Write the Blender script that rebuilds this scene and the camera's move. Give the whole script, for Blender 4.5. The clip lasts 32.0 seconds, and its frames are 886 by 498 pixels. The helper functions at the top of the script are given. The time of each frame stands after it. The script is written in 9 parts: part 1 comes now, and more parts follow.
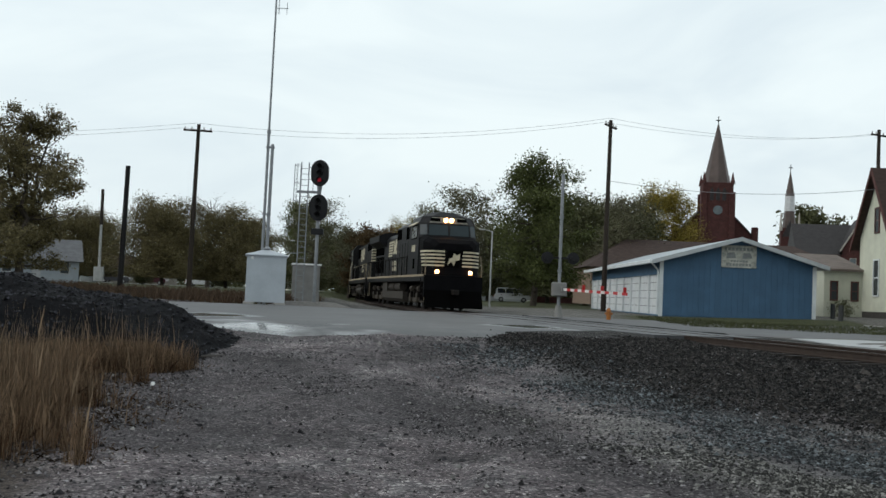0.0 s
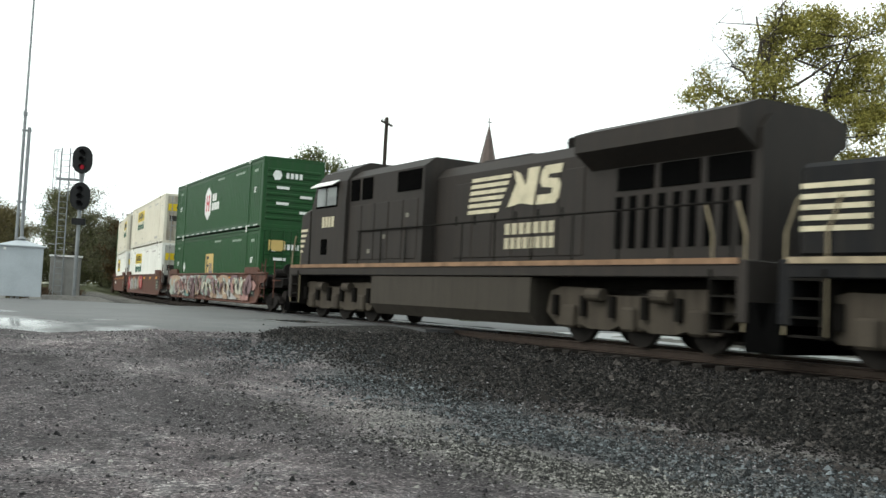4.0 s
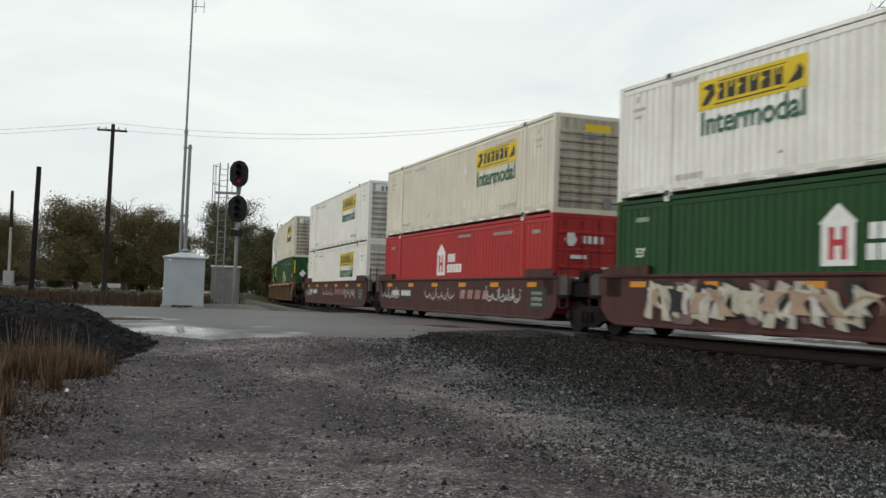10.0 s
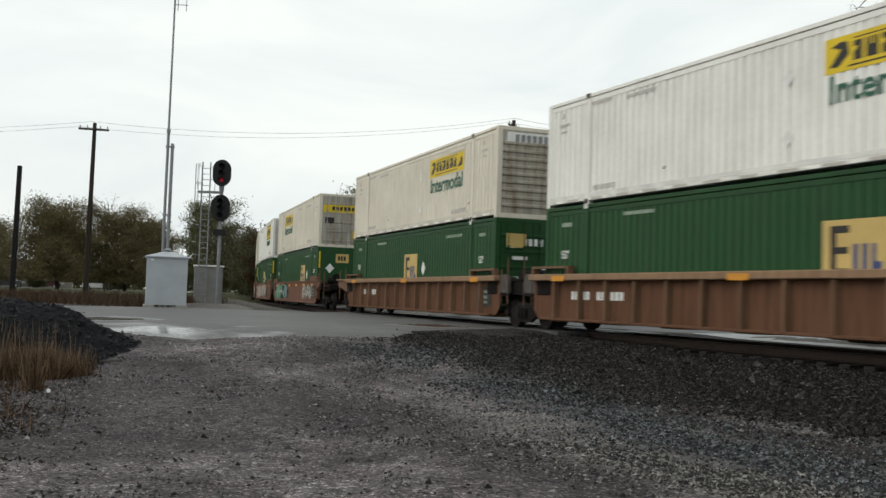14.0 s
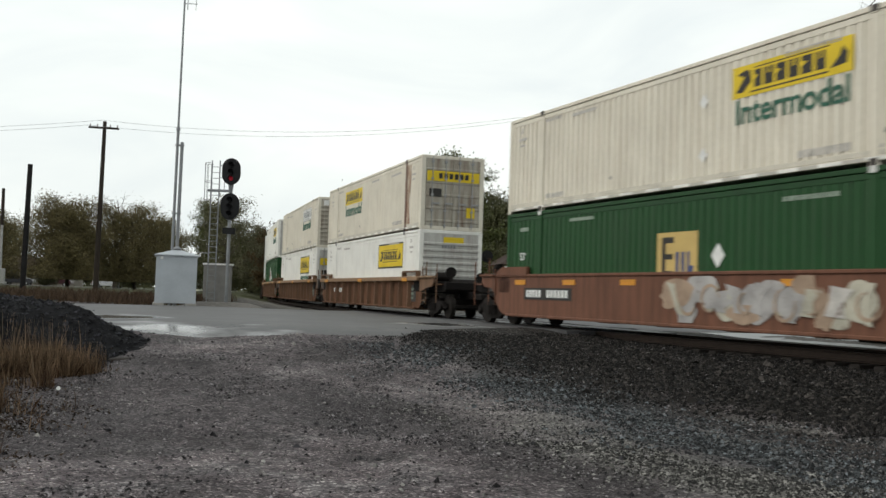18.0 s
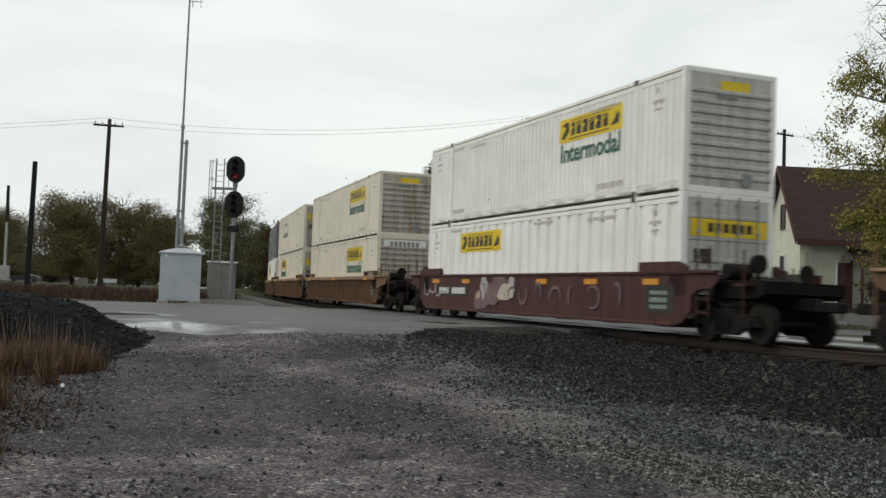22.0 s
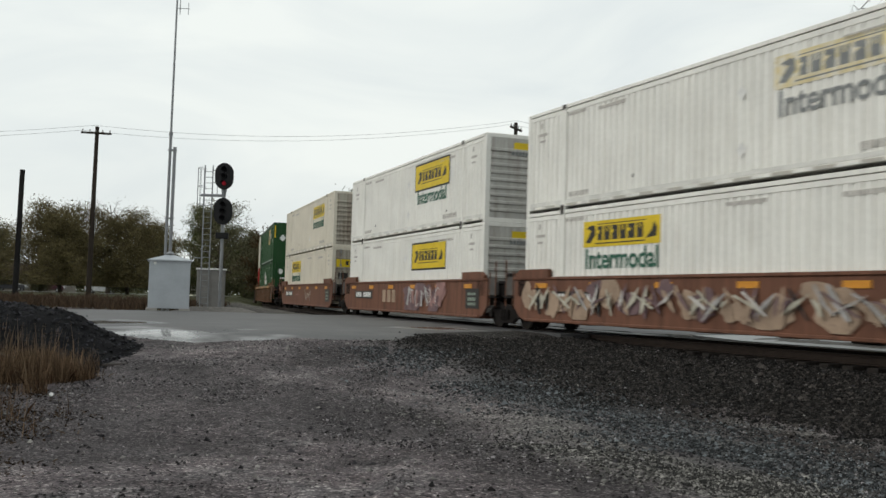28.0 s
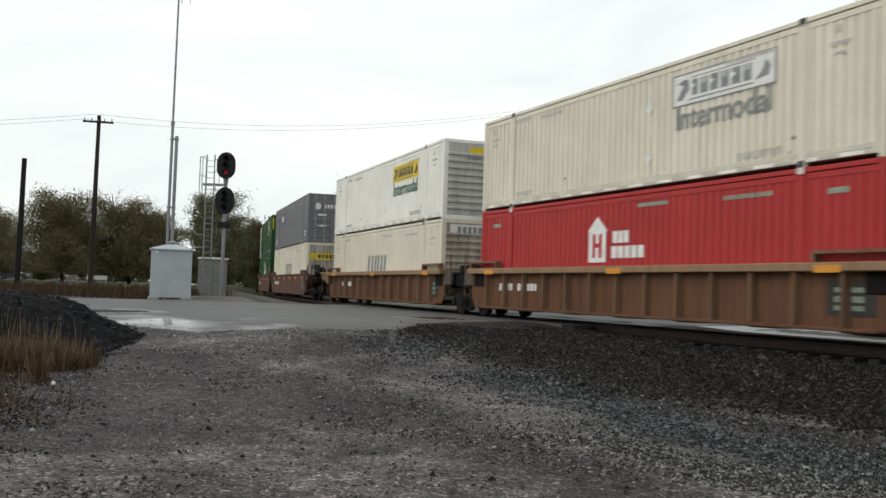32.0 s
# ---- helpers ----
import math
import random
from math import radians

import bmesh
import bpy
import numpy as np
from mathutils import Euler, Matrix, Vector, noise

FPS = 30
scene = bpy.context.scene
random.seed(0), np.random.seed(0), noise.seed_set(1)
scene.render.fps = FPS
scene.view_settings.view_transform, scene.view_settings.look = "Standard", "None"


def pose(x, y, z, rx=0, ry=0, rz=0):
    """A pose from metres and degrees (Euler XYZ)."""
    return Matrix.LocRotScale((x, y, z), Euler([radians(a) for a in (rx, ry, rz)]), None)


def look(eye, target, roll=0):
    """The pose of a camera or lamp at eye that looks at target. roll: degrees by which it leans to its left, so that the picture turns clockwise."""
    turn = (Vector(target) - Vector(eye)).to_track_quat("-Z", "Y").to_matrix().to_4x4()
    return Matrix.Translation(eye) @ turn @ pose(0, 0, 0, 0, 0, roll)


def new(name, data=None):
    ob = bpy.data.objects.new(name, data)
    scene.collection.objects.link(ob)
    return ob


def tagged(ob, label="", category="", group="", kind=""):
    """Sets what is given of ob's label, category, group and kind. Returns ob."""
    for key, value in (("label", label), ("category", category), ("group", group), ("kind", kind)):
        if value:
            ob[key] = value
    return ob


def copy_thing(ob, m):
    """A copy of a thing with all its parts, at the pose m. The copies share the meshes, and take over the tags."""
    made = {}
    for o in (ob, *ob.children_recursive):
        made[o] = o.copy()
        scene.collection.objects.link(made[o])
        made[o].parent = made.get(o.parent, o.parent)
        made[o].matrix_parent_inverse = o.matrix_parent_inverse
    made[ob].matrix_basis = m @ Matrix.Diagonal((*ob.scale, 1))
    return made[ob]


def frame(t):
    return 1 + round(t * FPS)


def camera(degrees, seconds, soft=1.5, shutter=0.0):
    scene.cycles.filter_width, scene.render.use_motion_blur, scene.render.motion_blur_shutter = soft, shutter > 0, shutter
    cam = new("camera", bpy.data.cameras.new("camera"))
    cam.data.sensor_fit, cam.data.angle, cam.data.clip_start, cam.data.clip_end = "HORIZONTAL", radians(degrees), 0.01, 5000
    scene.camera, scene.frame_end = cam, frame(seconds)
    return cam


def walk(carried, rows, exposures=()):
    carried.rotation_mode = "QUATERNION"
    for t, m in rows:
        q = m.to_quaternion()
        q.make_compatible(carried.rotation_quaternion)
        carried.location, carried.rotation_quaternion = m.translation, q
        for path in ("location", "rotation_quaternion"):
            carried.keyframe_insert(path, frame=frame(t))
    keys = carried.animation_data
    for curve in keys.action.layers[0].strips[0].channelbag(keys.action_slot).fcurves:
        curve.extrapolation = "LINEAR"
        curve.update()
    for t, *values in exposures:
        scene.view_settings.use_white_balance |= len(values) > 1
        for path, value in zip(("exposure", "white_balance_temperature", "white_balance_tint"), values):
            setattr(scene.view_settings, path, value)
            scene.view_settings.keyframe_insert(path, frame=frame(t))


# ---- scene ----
PATH = [
    (0.0, 2.21, 2.64, -2.51), (0.5, 0.26, 2.81, -2.69), (1.0, -2.12, 2.94, -2.78), (1.5, -4.13, 2.96, -2.83),
    (2.0, -6.45, 2.94, -2.52), (2.5, -7.91, 2.87, -2.55), (4.5, -11.1, 2.96, -2.72), (5.0, -10.02, 2.92, -2.42),
    (5.5, -7.56, 2.91, -2.27), (6.0, -5.24, 2.95, -2.09), (6.5, -3.64, 2.89, -1.82), (7.0, -2.29, 2.76, -1.64),
    (7.5, -2.18, 2.78, -1.6), (8.0, -2.48, 2.85, -1.72), (8.5, -2.48, 2.88, -1.83), (9.0, -2.4, 2.9, -1.84),
    (9.5, -2.25, 2.88, -1.89), (10.0, -2.3, 2.85, -1.9), (10.5, -2.56, 2.79, -1.9), (11.0, -2.83, 2.77, -1.87),
    (11.5, -3.13, 2.8, -1.75), (12.0, -3.26, 2.8, -1.87), (12.5, -3.28, 2.77, -1.88), (13.0, -3.33, 2.77, -1.81),
    (13.5, -3.27, 2.79, -1.79), (15.5, -3.17, 2.9, -1.71), (16.0, -3.14, 2.77, -1.59), (16.5, -2.9, 2.68, -1.6),
    (17.0, -2.75, 2.71, -1.7), (17.5, -2.7, 2.72, -1.73), (18.0, -2.73, 2.74, -1.89), (18.5, -2.67, 2.75, -1.91),
    (19.0, -2.57, 2.72, -1.9), (19.5, -2.51, 2.71, -1.92), (20.0, -2.45, 2.71, -1.93), (20.5, -2.47, 2.7, -1.98),
    (21.0, -2.47, 2.66, -2.07), (21.5, -2.47, 2.65, -2.1), (22.0, -2.51, 2.65, -2.1), (22.5, -2.57, 2.67, -2.08),
    (23.0, -2.56, 2.7, -2.09), (23.5, -2.6, 2.62, -2.14), (24.0, -2.65, 2.49, -1.96), (24.5, -2.7, 2.41, -1.86),
    (26.5, -3.6, 2.79, -1.66), (27.0, -3.42, 2.93, -1.63), (27.5, -3.32, 2.98, -1.65), (28.0, -3.09, 2.97, -1.61),
    (28.5, -2.9, 2.87, -1.61), (29.0, -2.77, 2.77, -1.63), (29.5, -2.72, 2.74, -1.56), (30.0, -2.72, 2.68, -1.66),
    (30.5, -2.76, 2.55, -1.65), (31.0, -2.9, 2.39, -1.7), (31.5, -3.0, 2.35, -1.72), (32.0, -3.0, 2.39, -1.8)]
EYE = (0.0, 0.0, 1.6)
cam = camera(48.27, 32.0, soft=1.5, shutter=0.22)
EXPOSURES = [(0.0, 0.0, 6050, 8), (1.0, 0.0, 6150, 8), (1.5, 0.05, 6250, 9), (2.0, 0.14, 6300, 7), (2.5, 0.34, 6350, 6), (4.5, 0.86, 6350, 5), (5.0, 0.88, 6400, 6), (6.0, 0.52, 6400, 6), (7.0, 0.12, 6500, 10),
             (9.0, 0.1, 6500, 10), (10.0, 0.0, 6500, 10), (11.0, -0.06, 6500, 10), (12.0, 0.0, 6500, 10), (13.0, 0.07, 6500, 10), (17.0, 0.08, 6500, 10), (18.0, 0.14, 6500, 10),
             (19.0, -0.10, 6500, 10), (20.0, -0.07, 6500, 10), (22.0, -0.02, 6500, 10), (24.0, 0.02, 6500, 10), (27.0, -0.05, 6500, 10), (29.0, -0.02, 6450, 10), (30.0, 0.02, 6450, 10),
             (31.0, 0.1, 6500, 10), (32.0, 0.16, 6500, 10)]
walk(cam, [(t, pose(*EYE, 90 + p, r, y)) for t, y, p, r in PATH], EXPOSURES)

# ---- daylight: an overcast sky ----
world = bpy.data.worlds.new("overcast_sky")
scene.world = world
world.use_nodes = True
wn, wl = world.node_tree.nodes, world.node_tree.links
wn.clear()
w_out, w_bg = wn.new("ShaderNodeOutputWorld"), wn.new("ShaderNodeBackground")
w_sky = wn.new("ShaderNodeTexSky")
w_sky.sky_type, w_sky.sun_disc = "NISHITA", False
w_sky.sun_elevation, w_sky.sun_rotation = radians(38), radians(262)
w_sky.air_density, w_sky.dust_density = 1.0, 6.0
w_gain = wn.new("ShaderNodeVectorMath")
w_gain.operation = "SCALE"
w_gain.inputs["Scale"].default_value = 0.09
w_co, w_map, w_noise, w_ramp, w_mix = (wn.new("ShaderNodeTexCoord"), wn.new("ShaderNodeMapping"), wn.new("ShaderNodeTexNoise"),
                                       wn.new("ShaderNodeValToRGB"), wn.new("ShaderNodeMix"))
w_map.inputs["Scale"].default_value = (2.0, 2.0, 6.5)
w_noise.inputs["Scale"].default_value, w_noise.inputs["Detail"].default_value = 1.6, 5.0
w_noise.inputs["Distortion"].default_value = 0.6
w_ramp.color_ramp.elements[0].position, w_ramp.color_ramp.elements[0].color = 0.30, (0.595, 0.64, 0.64, 1)
w_ramp.color_ramp.elements[1].position, w_ramp.color_ramp.elements[1].color = 0.62, (0.725, 0.757, 0.722, 1)
w_mix.data_type, w_mix.inputs["Factor"].default_value = "RGBA", 0.9
wl.new(w_co.outputs["Generated"], w_map.inputs["Vector"])
wl.new(w_map.outputs["Vector"], w_noise.inputs["Vector"])
wl.new(w_noise.outputs["Fac"], w_ramp.inputs["Fac"])
wl.new(w_sky.outputs["Color"], w_gain.inputs[0])
wl.new(w_gain.outputs["Vector"], w_mix.inputs["A"])
wl.new(w_ramp.outputs["Color"], w_mix.inputs["B"])
wl.new(w_mix.outputs["Result"], w_bg.inputs["Color"])
w_bg.inputs["Strength"].default_value = 1.37
wl.new(w_bg.outputs["Background"], w_out.inputs["Surface"])
sun = new("sun", bpy.data.lights.new("sun", "SUN"))
sun.data.energy, sun.data.angle, sun.data.color = 0.85, radians(40), (1.0, 0.97, 0.92)
sun.matrix_world = look((-60, -8, 47), (0, 0, 0))

# ---- materials ----
MATS = {}


def mat(name, color, rough=0.6, metal=0.0, vary=0.25, scale=3.0, bump=0.0, bump_scale=60.0, second=None, second_at=(0.5, 0.65),
        stretch=(1, 1, 1), emit=0.0, island=0.0, each=0.0, spec=0.22, coat=0.0, skew=0.0):
    """A painted or natural surface: base colour with grain at two scales, an optional second colour in stains."""
    if name in MATS:
        return MATS[name]
    m = MATS[name] = bpy.data.materials.new(name)
    m.use_nodes = True
    n, l = m.node_tree.nodes, m.node_tree.links
    b = n["Principled BSDF"]
    b.inputs["Roughness"].default_value, b.inputs["Metallic"].default_value = rough, metal
    b.inputs["Specular IOR Level"].default_value = spec
    b.inputs["Coat Weight"].default_value = coat
    co, mp = n.new("ShaderNodeTexCoord"), n.new("ShaderNodeMapping")
    mp.inputs["Scale"].default_value = stretch
    l.new(co.outputs["Object"], mp.inputs["Vector"])
    big, fine = n.new("ShaderNodeTexNoise"), n.new("ShaderNodeTexNoise")
    for t, s, d in ((big, scale, 6.0), (fine, scale * 14, 4.0)):
        t.inputs["Scale"].default_value, t.inputs["Detail"].default_value = s, d
        l.new(mp.outputs["Vector"], t.inputs["Vector"])
    add = n.new("ShaderNodeMath")
    add.operation = "MULTIPLY_ADD"
    add.inputs[1].default_value = 0.45
    l.new(fine.outputs["Fac"], add.inputs[0])
    l.new(big.outputs["Fac"], add.inputs[2])
    rng = n.new("ShaderNodeMapRange")
    rng.inputs["From Min"].default_value, rng.inputs["From Max"].default_value = 0.45, 1.0
    rng.inputs["To Min"].default_value, rng.inputs["To Max"].default_value = 1 - vary, 1 + vary
    l.new(add.outputs[0], rng.inputs["Value"])
    col = n.new("ShaderNodeVectorMath")
    col.operation = "SCALE"
    col.inputs[0].default_value = color[:3]
    gain = rng.outputs["Result"]
    for amount, node, out in ((island, "ShaderNodeNewGeometry", "Random Per Island"), (each, "ShaderNodeObjectInfo", "Random")):
        if amount:
            src, r2, mul = n.new(node), n.new("ShaderNodeMapRange"), n.new("ShaderNodeMath")
            r2.inputs["To Min"].default_value, r2.inputs["To Max"].default_value = 1 - amount, 1 + amount + skew
            mul.operation = "MULTIPLY"
            picked = src.outputs[out]
            if skew:
                few = n.new("ShaderNodeMath")
                few.operation = "POWER"
                few.inputs[1].default_value = 4.0
                l.new(picked, few.inputs[0])
                picked = few.outputs[0]
            l.new(picked, r2.inputs["Value"])
            l.new(r2.outputs["Result"], mul.inputs[0])
            l.new(gain, mul.inputs[1])
            gain = mul.outputs[0]
    l.new(gain, col.inputs["Scale"])
    result = col.outputs["Vector"]
    if second:
        rp, mx = n.new("ShaderNodeMapRange"), n.new("ShaderNodeMix")
        third = n.new("ShaderNodeTexNoise")
        third.inputs["Scale"].default_value, third.inputs["Detail"].default_value = scale * 1.7, 9.0
        third.inputs["Roughness"].default_value = 0.62
        l.new(mp.outputs["Vector"], third.inputs["Vector"])
        rp.inputs["From Min"].default_value, rp.inputs["From Max"].default_value = second_at
        l.new(third.outputs["Fac"], rp.inputs["Value"])
        mx.data_type = "RGBA"
        l.new(rp.outputs["Result"], mx.inputs["Factor"])
        l.new(result, mx.inputs["A"])
        mx.inputs["B"].default_value = (*second[:3], 1)
        result = mx.outputs["Result"]
    l.new(result, b.inputs["Base Color"])
    if bump:
        bt, bn = n.new("ShaderNodeTexNoise"), n.new("ShaderNodeBump")
        bt.inputs["Scale"].default_value, bt.inputs["Detail"].default_value = bump_scale, 5.0
        l.new(mp.outputs["Vector"], bt.inputs["Vector"])
        bn.inputs["Strength"].default_value, bn.inputs["Distance"].default_value = bump, 0.02
        l.new(bt.outputs["Fac"], bn.inputs["Height"])
        l.new(bn.outputs["Normal"], b.inputs["Normal"])
    if emit:
        b.inputs["Emission Color"].default_value = (*color[:3], 1)
        b.inputs["Emission Strength"].default_value = emit
    return m


def streaked(name, color, streak, amount=0.5, rough=0.5, spec=0.2, least=0.47):
    """Container and car paint: dirt that runs down the side in streaks, dirt speckles and faded patches."""
    if name in MATS:
        return MATS[name]
    m = mat(name, color, rough, vary=0.10, scale=0.7, spec=spec)
    n, l = m.node_tree.nodes, m.node_tree.links
    b = n["Principled BSDF"]
    src = b.inputs["Base Color"].links[0].from_socket
    co, mp, no, rg, mx = (n.new("ShaderNodeTexCoord"), n.new("ShaderNodeMapping"), n.new("ShaderNodeTexNoise"), n.new("ShaderNodeMapRange"),
                          n.new("ShaderNodeMix"))
    info, shift = n.new("ShaderNodeObjectInfo"), n.new("ShaderNodeVectorMath")
    wide = n.new("ShaderNodeMath")
    wide.operation = "MULTIPLY"
    wide.inputs[1].default_value = 90.0
    l.new(info.outputs["Random"], wide.inputs[0])
    shift.operation = "ADD"
    l.new(co.outputs["Object"], shift.inputs[0])
    l.new(wide.outputs[0], shift.inputs[1])
    mp.inputs["Scale"].default_value = (5.0, 5.0, 0.5)
    l.new(shift.outputs["Vector"], mp.inputs["Vector"])
    l.new(mp.outputs["Vector"], no.inputs["Vector"])
    no.inputs["Scale"].default_value, no.inputs["Detail"].default_value, no.inputs["Roughness"].default_value = 1.0, 8.0, 0.65
    rg.inputs["From Min"].default_value, rg.inputs["From Max"].default_value = least, least + 0.33
    rg.inputs["To Max"].default_value = amount
    l.new(no.outputs["Fac"], rg.inputs["Value"])
    mx.data_type = "RGBA"
    l.new(rg.outputs["Result"], mx.inputs["Factor"])
    l.new(src, mx.inputs["A"])
    mx.inputs["B"].default_value = (*streak, 1)
    l.new(mx.outputs["Result"], b.inputs["Base Color"])
    return m


# ---- mesh helpers ----
def add_box(bm, lo, hi, bevel=0.0):
    """One box from corner lo to corner hi, with an optional small bevel."""
    lo, hi = Vector(lo), Vector(hi)
    r = bmesh.ops.create_cube(bm, size=1.0, matrix=Matrix.Translation((lo + hi) / 2) @ Matrix.Diagonal((*(hi - lo), 1)))
    if bevel:
        edges = {e for v in r["verts"] for e in v.link_edges}
        bmesh.ops.bevel(bm, geom=list(edges), offset=bevel, segments=1, affect="EDGES", profile=0.5)
    return r["verts"]


def add_tube(bm, a, b, r0, r1=None, sides=10):
    """A round, tapered bar from a to b."""
    a, b = Vector(a), Vector(b)
    q = (b - a).to_track_quat("Z", "Y").to_matrix().to_4x4()
    bmesh.ops.create_cone(bm, cap_ends=True, segments=sides, radius1=r0, radius2=r0 if r1 is None else r1, depth=(b - a).length,
                          matrix=Matrix.Translation((a + b) / 2) @ q)


def add_prism(bm, outline, a, b, axis="y"):
    """An outline of (u, v) points drawn out along an axis from a to b: y takes u as x, x takes u as y, z takes (u, v) as (x, y)."""
    def at(u, v, w):
        return {"y": (u, w, v), "x": (w, u, v), "z": (u, v, w)}[axis]
    lo, hi = [bm.verts.new(at(u, v, a)) for u, v in outline], [bm.verts.new(at(u, v, b)) for u, v in outline]
    n = len(outline)
    bm.faces.new(lo)
    bm.faces.new(hi[::-1])
    for i in range(n):
        bm.faces.new((lo[i], hi[i], hi[(i + 1) % n], lo[(i + 1) % n]))


def mesh_of(bm, name, *materials):
    bmesh.ops.recalc_face_normals(bm, faces=bm.faces)
    me = bpy.data.meshes.new(name)
    bm.to_mesh(me)
    bm.free()
    for m in materials:
        me.materials.append(m)
    return me


def part(name, bm, material, parent=None, label="", at=None):
    """Links a bmesh (or a ready mesh) as one object, under a thing or a part."""
    me = bm if isinstance(bm, bpy.types.Mesh) else mesh_of(bm, name, material)
    ob = new(name, me)
    if parent is not None:
        ob.parent = parent
    if at is not None:
        ob.matrix_basis = at
    if label:
        ob["label"] = label
    return ob


def boxes(name, material, *spans, bevel=0.0):
    bm = bmesh.new()
    for lo, hi in spans:
        add_box(bm, lo, hi, bevel)
    return mesh_of(bm, name, material)


def thing(name, label, category, group="", kind="", m=None):
    ob = new(name)
    tagged(ob, label, category, group, kind)
    if m is not None:
        ob.matrix_basis = m
    return ob


def raw_mesh(name, verts, faces, material, smooth=False):
    me = bpy.data.meshes.new(name)
    me.from_pydata(verts, [], faces)
    me.materials.append(material)
    if smooth:
        me.polygons.foreach_set("use_smooth", [True] * len(me.polygons))
    me.update()
    return me


WORDS = {}


def word(text, size, material):
    """Flat lettering with a little thickness: reads along +x, up +z, facing -y."""
    key = (text, size, material.name)
    if key not in WORDS:
        cu = bpy.data.curves.new("lettering", "FONT")
        cu.body, cu.size, cu.extrude, cu.align_x, cu.offset = text, size, 0.004, "CENTER", size * 0.02
        ob = bpy.data.objects.new("lettering", cu)
        me = bpy.data.meshes.new_from_object(ob)
        me.transform(pose(0, 0, 0, 90, 0, 0))
        me.materials.clear()
        me.materials.append(material)
        bpy.data.objects.remove(ob)
        WORDS[key] = me
    return WORDS[key]


# ---- the line of the track ----
RAIL_Z = 0.81
BEND, BEND_FAR, BEND_AT, HEADING, SIDE = 0.004226, 0.002706, -25.0, 19.394, 14.637
BEND_FROM, BEND_TO = -150.0, 40.0


def track(s, off=0.0):
    """Place and heading (radians) on the track's centre line at s metres along it; off: metres to the far side."""
    q0 = min(max(s, BEND_FROM), BEND_TO)
    th0 = radians(HEADING)
    u, n = Vector((math.sin(th0), -math.cos(th0))), Vector((math.cos(th0), math.sin(th0)))
    q = q0 - BEND_AT
    k = BEND if q > 0 else BEND_FAR
    p = u * BEND_AT + n * SIDE + (u * math.sin(k * q) + n * (1 - math.cos(k * q))) / k
    th = th0 + k * q
    u2, n2 = Vector((math.sin(th), -math.cos(th))), Vector((math.cos(th), math.sin(th)))
    p = p + u2 * (s - q0) + n2 * off
    return p, th


def on_track(s, off=0.0, z=RAIL_Z):
    """Pose with x along the direction of travel, y to the far side, z up from the rail head."""
    p, th = track(s, off)
    return pose(p.x, p.y, z, 0, 0, math.degrees(th) - 90)


def beside(x, y):
    """Nearest s and signed distance to the track of a ground point (far side positive)."""
    best = None
    s = -60.0
    for step in (20.0, 4.0, 0.8, 0.2):
        cand = [(s + k * step) for k in range(-8, 9)]
        best = min(cand, key=lambda c: (track(c)[0] - Vector((x, y))).length)
        s = best
    p, th = track(s)
    d = Vector((x, y)) - p
    return s, d.dot(Vector((math.cos(th), math.sin(th))))


# ---- the ground ----
TH0 = radians(HEADING)
U0, N0 = np.array([math.sin(TH0), -math.cos(TH0)]), np.array([math.cos(TH0), math.sin(TH0)])
P0 = U0 * BEND_AT + N0 * SIDE
ROAD_S = (-43.5, -24.5)


def along(x, y):
    """Arrays: metres along the two arcs of the bend, and to their far side."""
    def arc(k):
        hub = P0 + N0 / k
        dx, dy = x - hub[0], y - hub[1]
        ang = np.arctan2(dx * U0[0] + dy * U0[1], -(dx * N0[0] + dy * N0[1]))
        return BEND_AT + ang / k, 1 / k - np.hypot(dx, dy)
    (s0, d0), (s1, d1) = arc(BEND), arc(BEND_FAR)
    return np.where(s0 > BEND_AT, s0, s1), np.where(s0 > BEND_AT, d0, d1)


def ease(v, a, b):
    k = np.clip((v - a) / (b - a), 0, 1)
    return k * k * (3 - 2 * k)


def soft_noise(x, y, size, seed):
    """Smooth random relief on a lattice, for arrays."""
    rng = np.random.RandomState(seed)
    g = rng.rand(257, 257)
    u, v = (x / size) % 256, (y / size) % 256
    i, j = u.astype(int), v.astype(int)
    a, b = u - i, v - j
    a, b = a * a * (3 - 2 * a), b * b * (3 - 2 * b)
    return (g[i, j] * (1 - a) * (1 - b) + g[i + 1, j] * a * (1 - b) + g[i, j + 1] * (1 - a) * b + g[i + 1, j + 1] * a * b) * 2 - 1


def height(x, y, rough=True):
    """Ground height for arrays of places."""
    x, y = np.asarray(x, float), np.asarray(y, float)
    s, d = along(x, y)
    lot = 0.70 * ease(y - 0.15 * x, 11.0, 25.0) + 0.12 * ease(-x, 12, 30)
    far = 0.80 + 0.014 * np.clip(d - 3, 0, 75) + 0.012 * np.clip(x - 12, 0, 30) * ease(d, 3, 12)
    beyond = ease(y, 44, 70) * 0.35
    z = np.where(d < 0, lot + beyond, far)
    bed = 1 - ease(np.abs(d), 1.30, 4.4)
    top = RAIL_Z - 0.23
    z = np.where(np.abs(d) < 4.4, z * (1 - bed) + top * bed, z)
    road = ease(s, ROAD_S[0] - 3.0, ROAD_S[0]) * (1 - ease(s, ROAD_S[1], ROAD_S[1] + 3.5)) * ease(d, -21, -8) * (1 - ease(d, 14, 30))
    z = z * (1 - road) + (RAIL_Z - 0.03) * road
    if rough:
        open_lot = (1 - road) * (d < 0)
        z = z + open_lot * (0.05 * soft_noise(x, y, 2.1, 3) + 0.022 * soft_noise(x, y, 0.7, 4)) + (1 - road) * 0.010 * soft_noise(x, y, 0.31, 5)
    return z


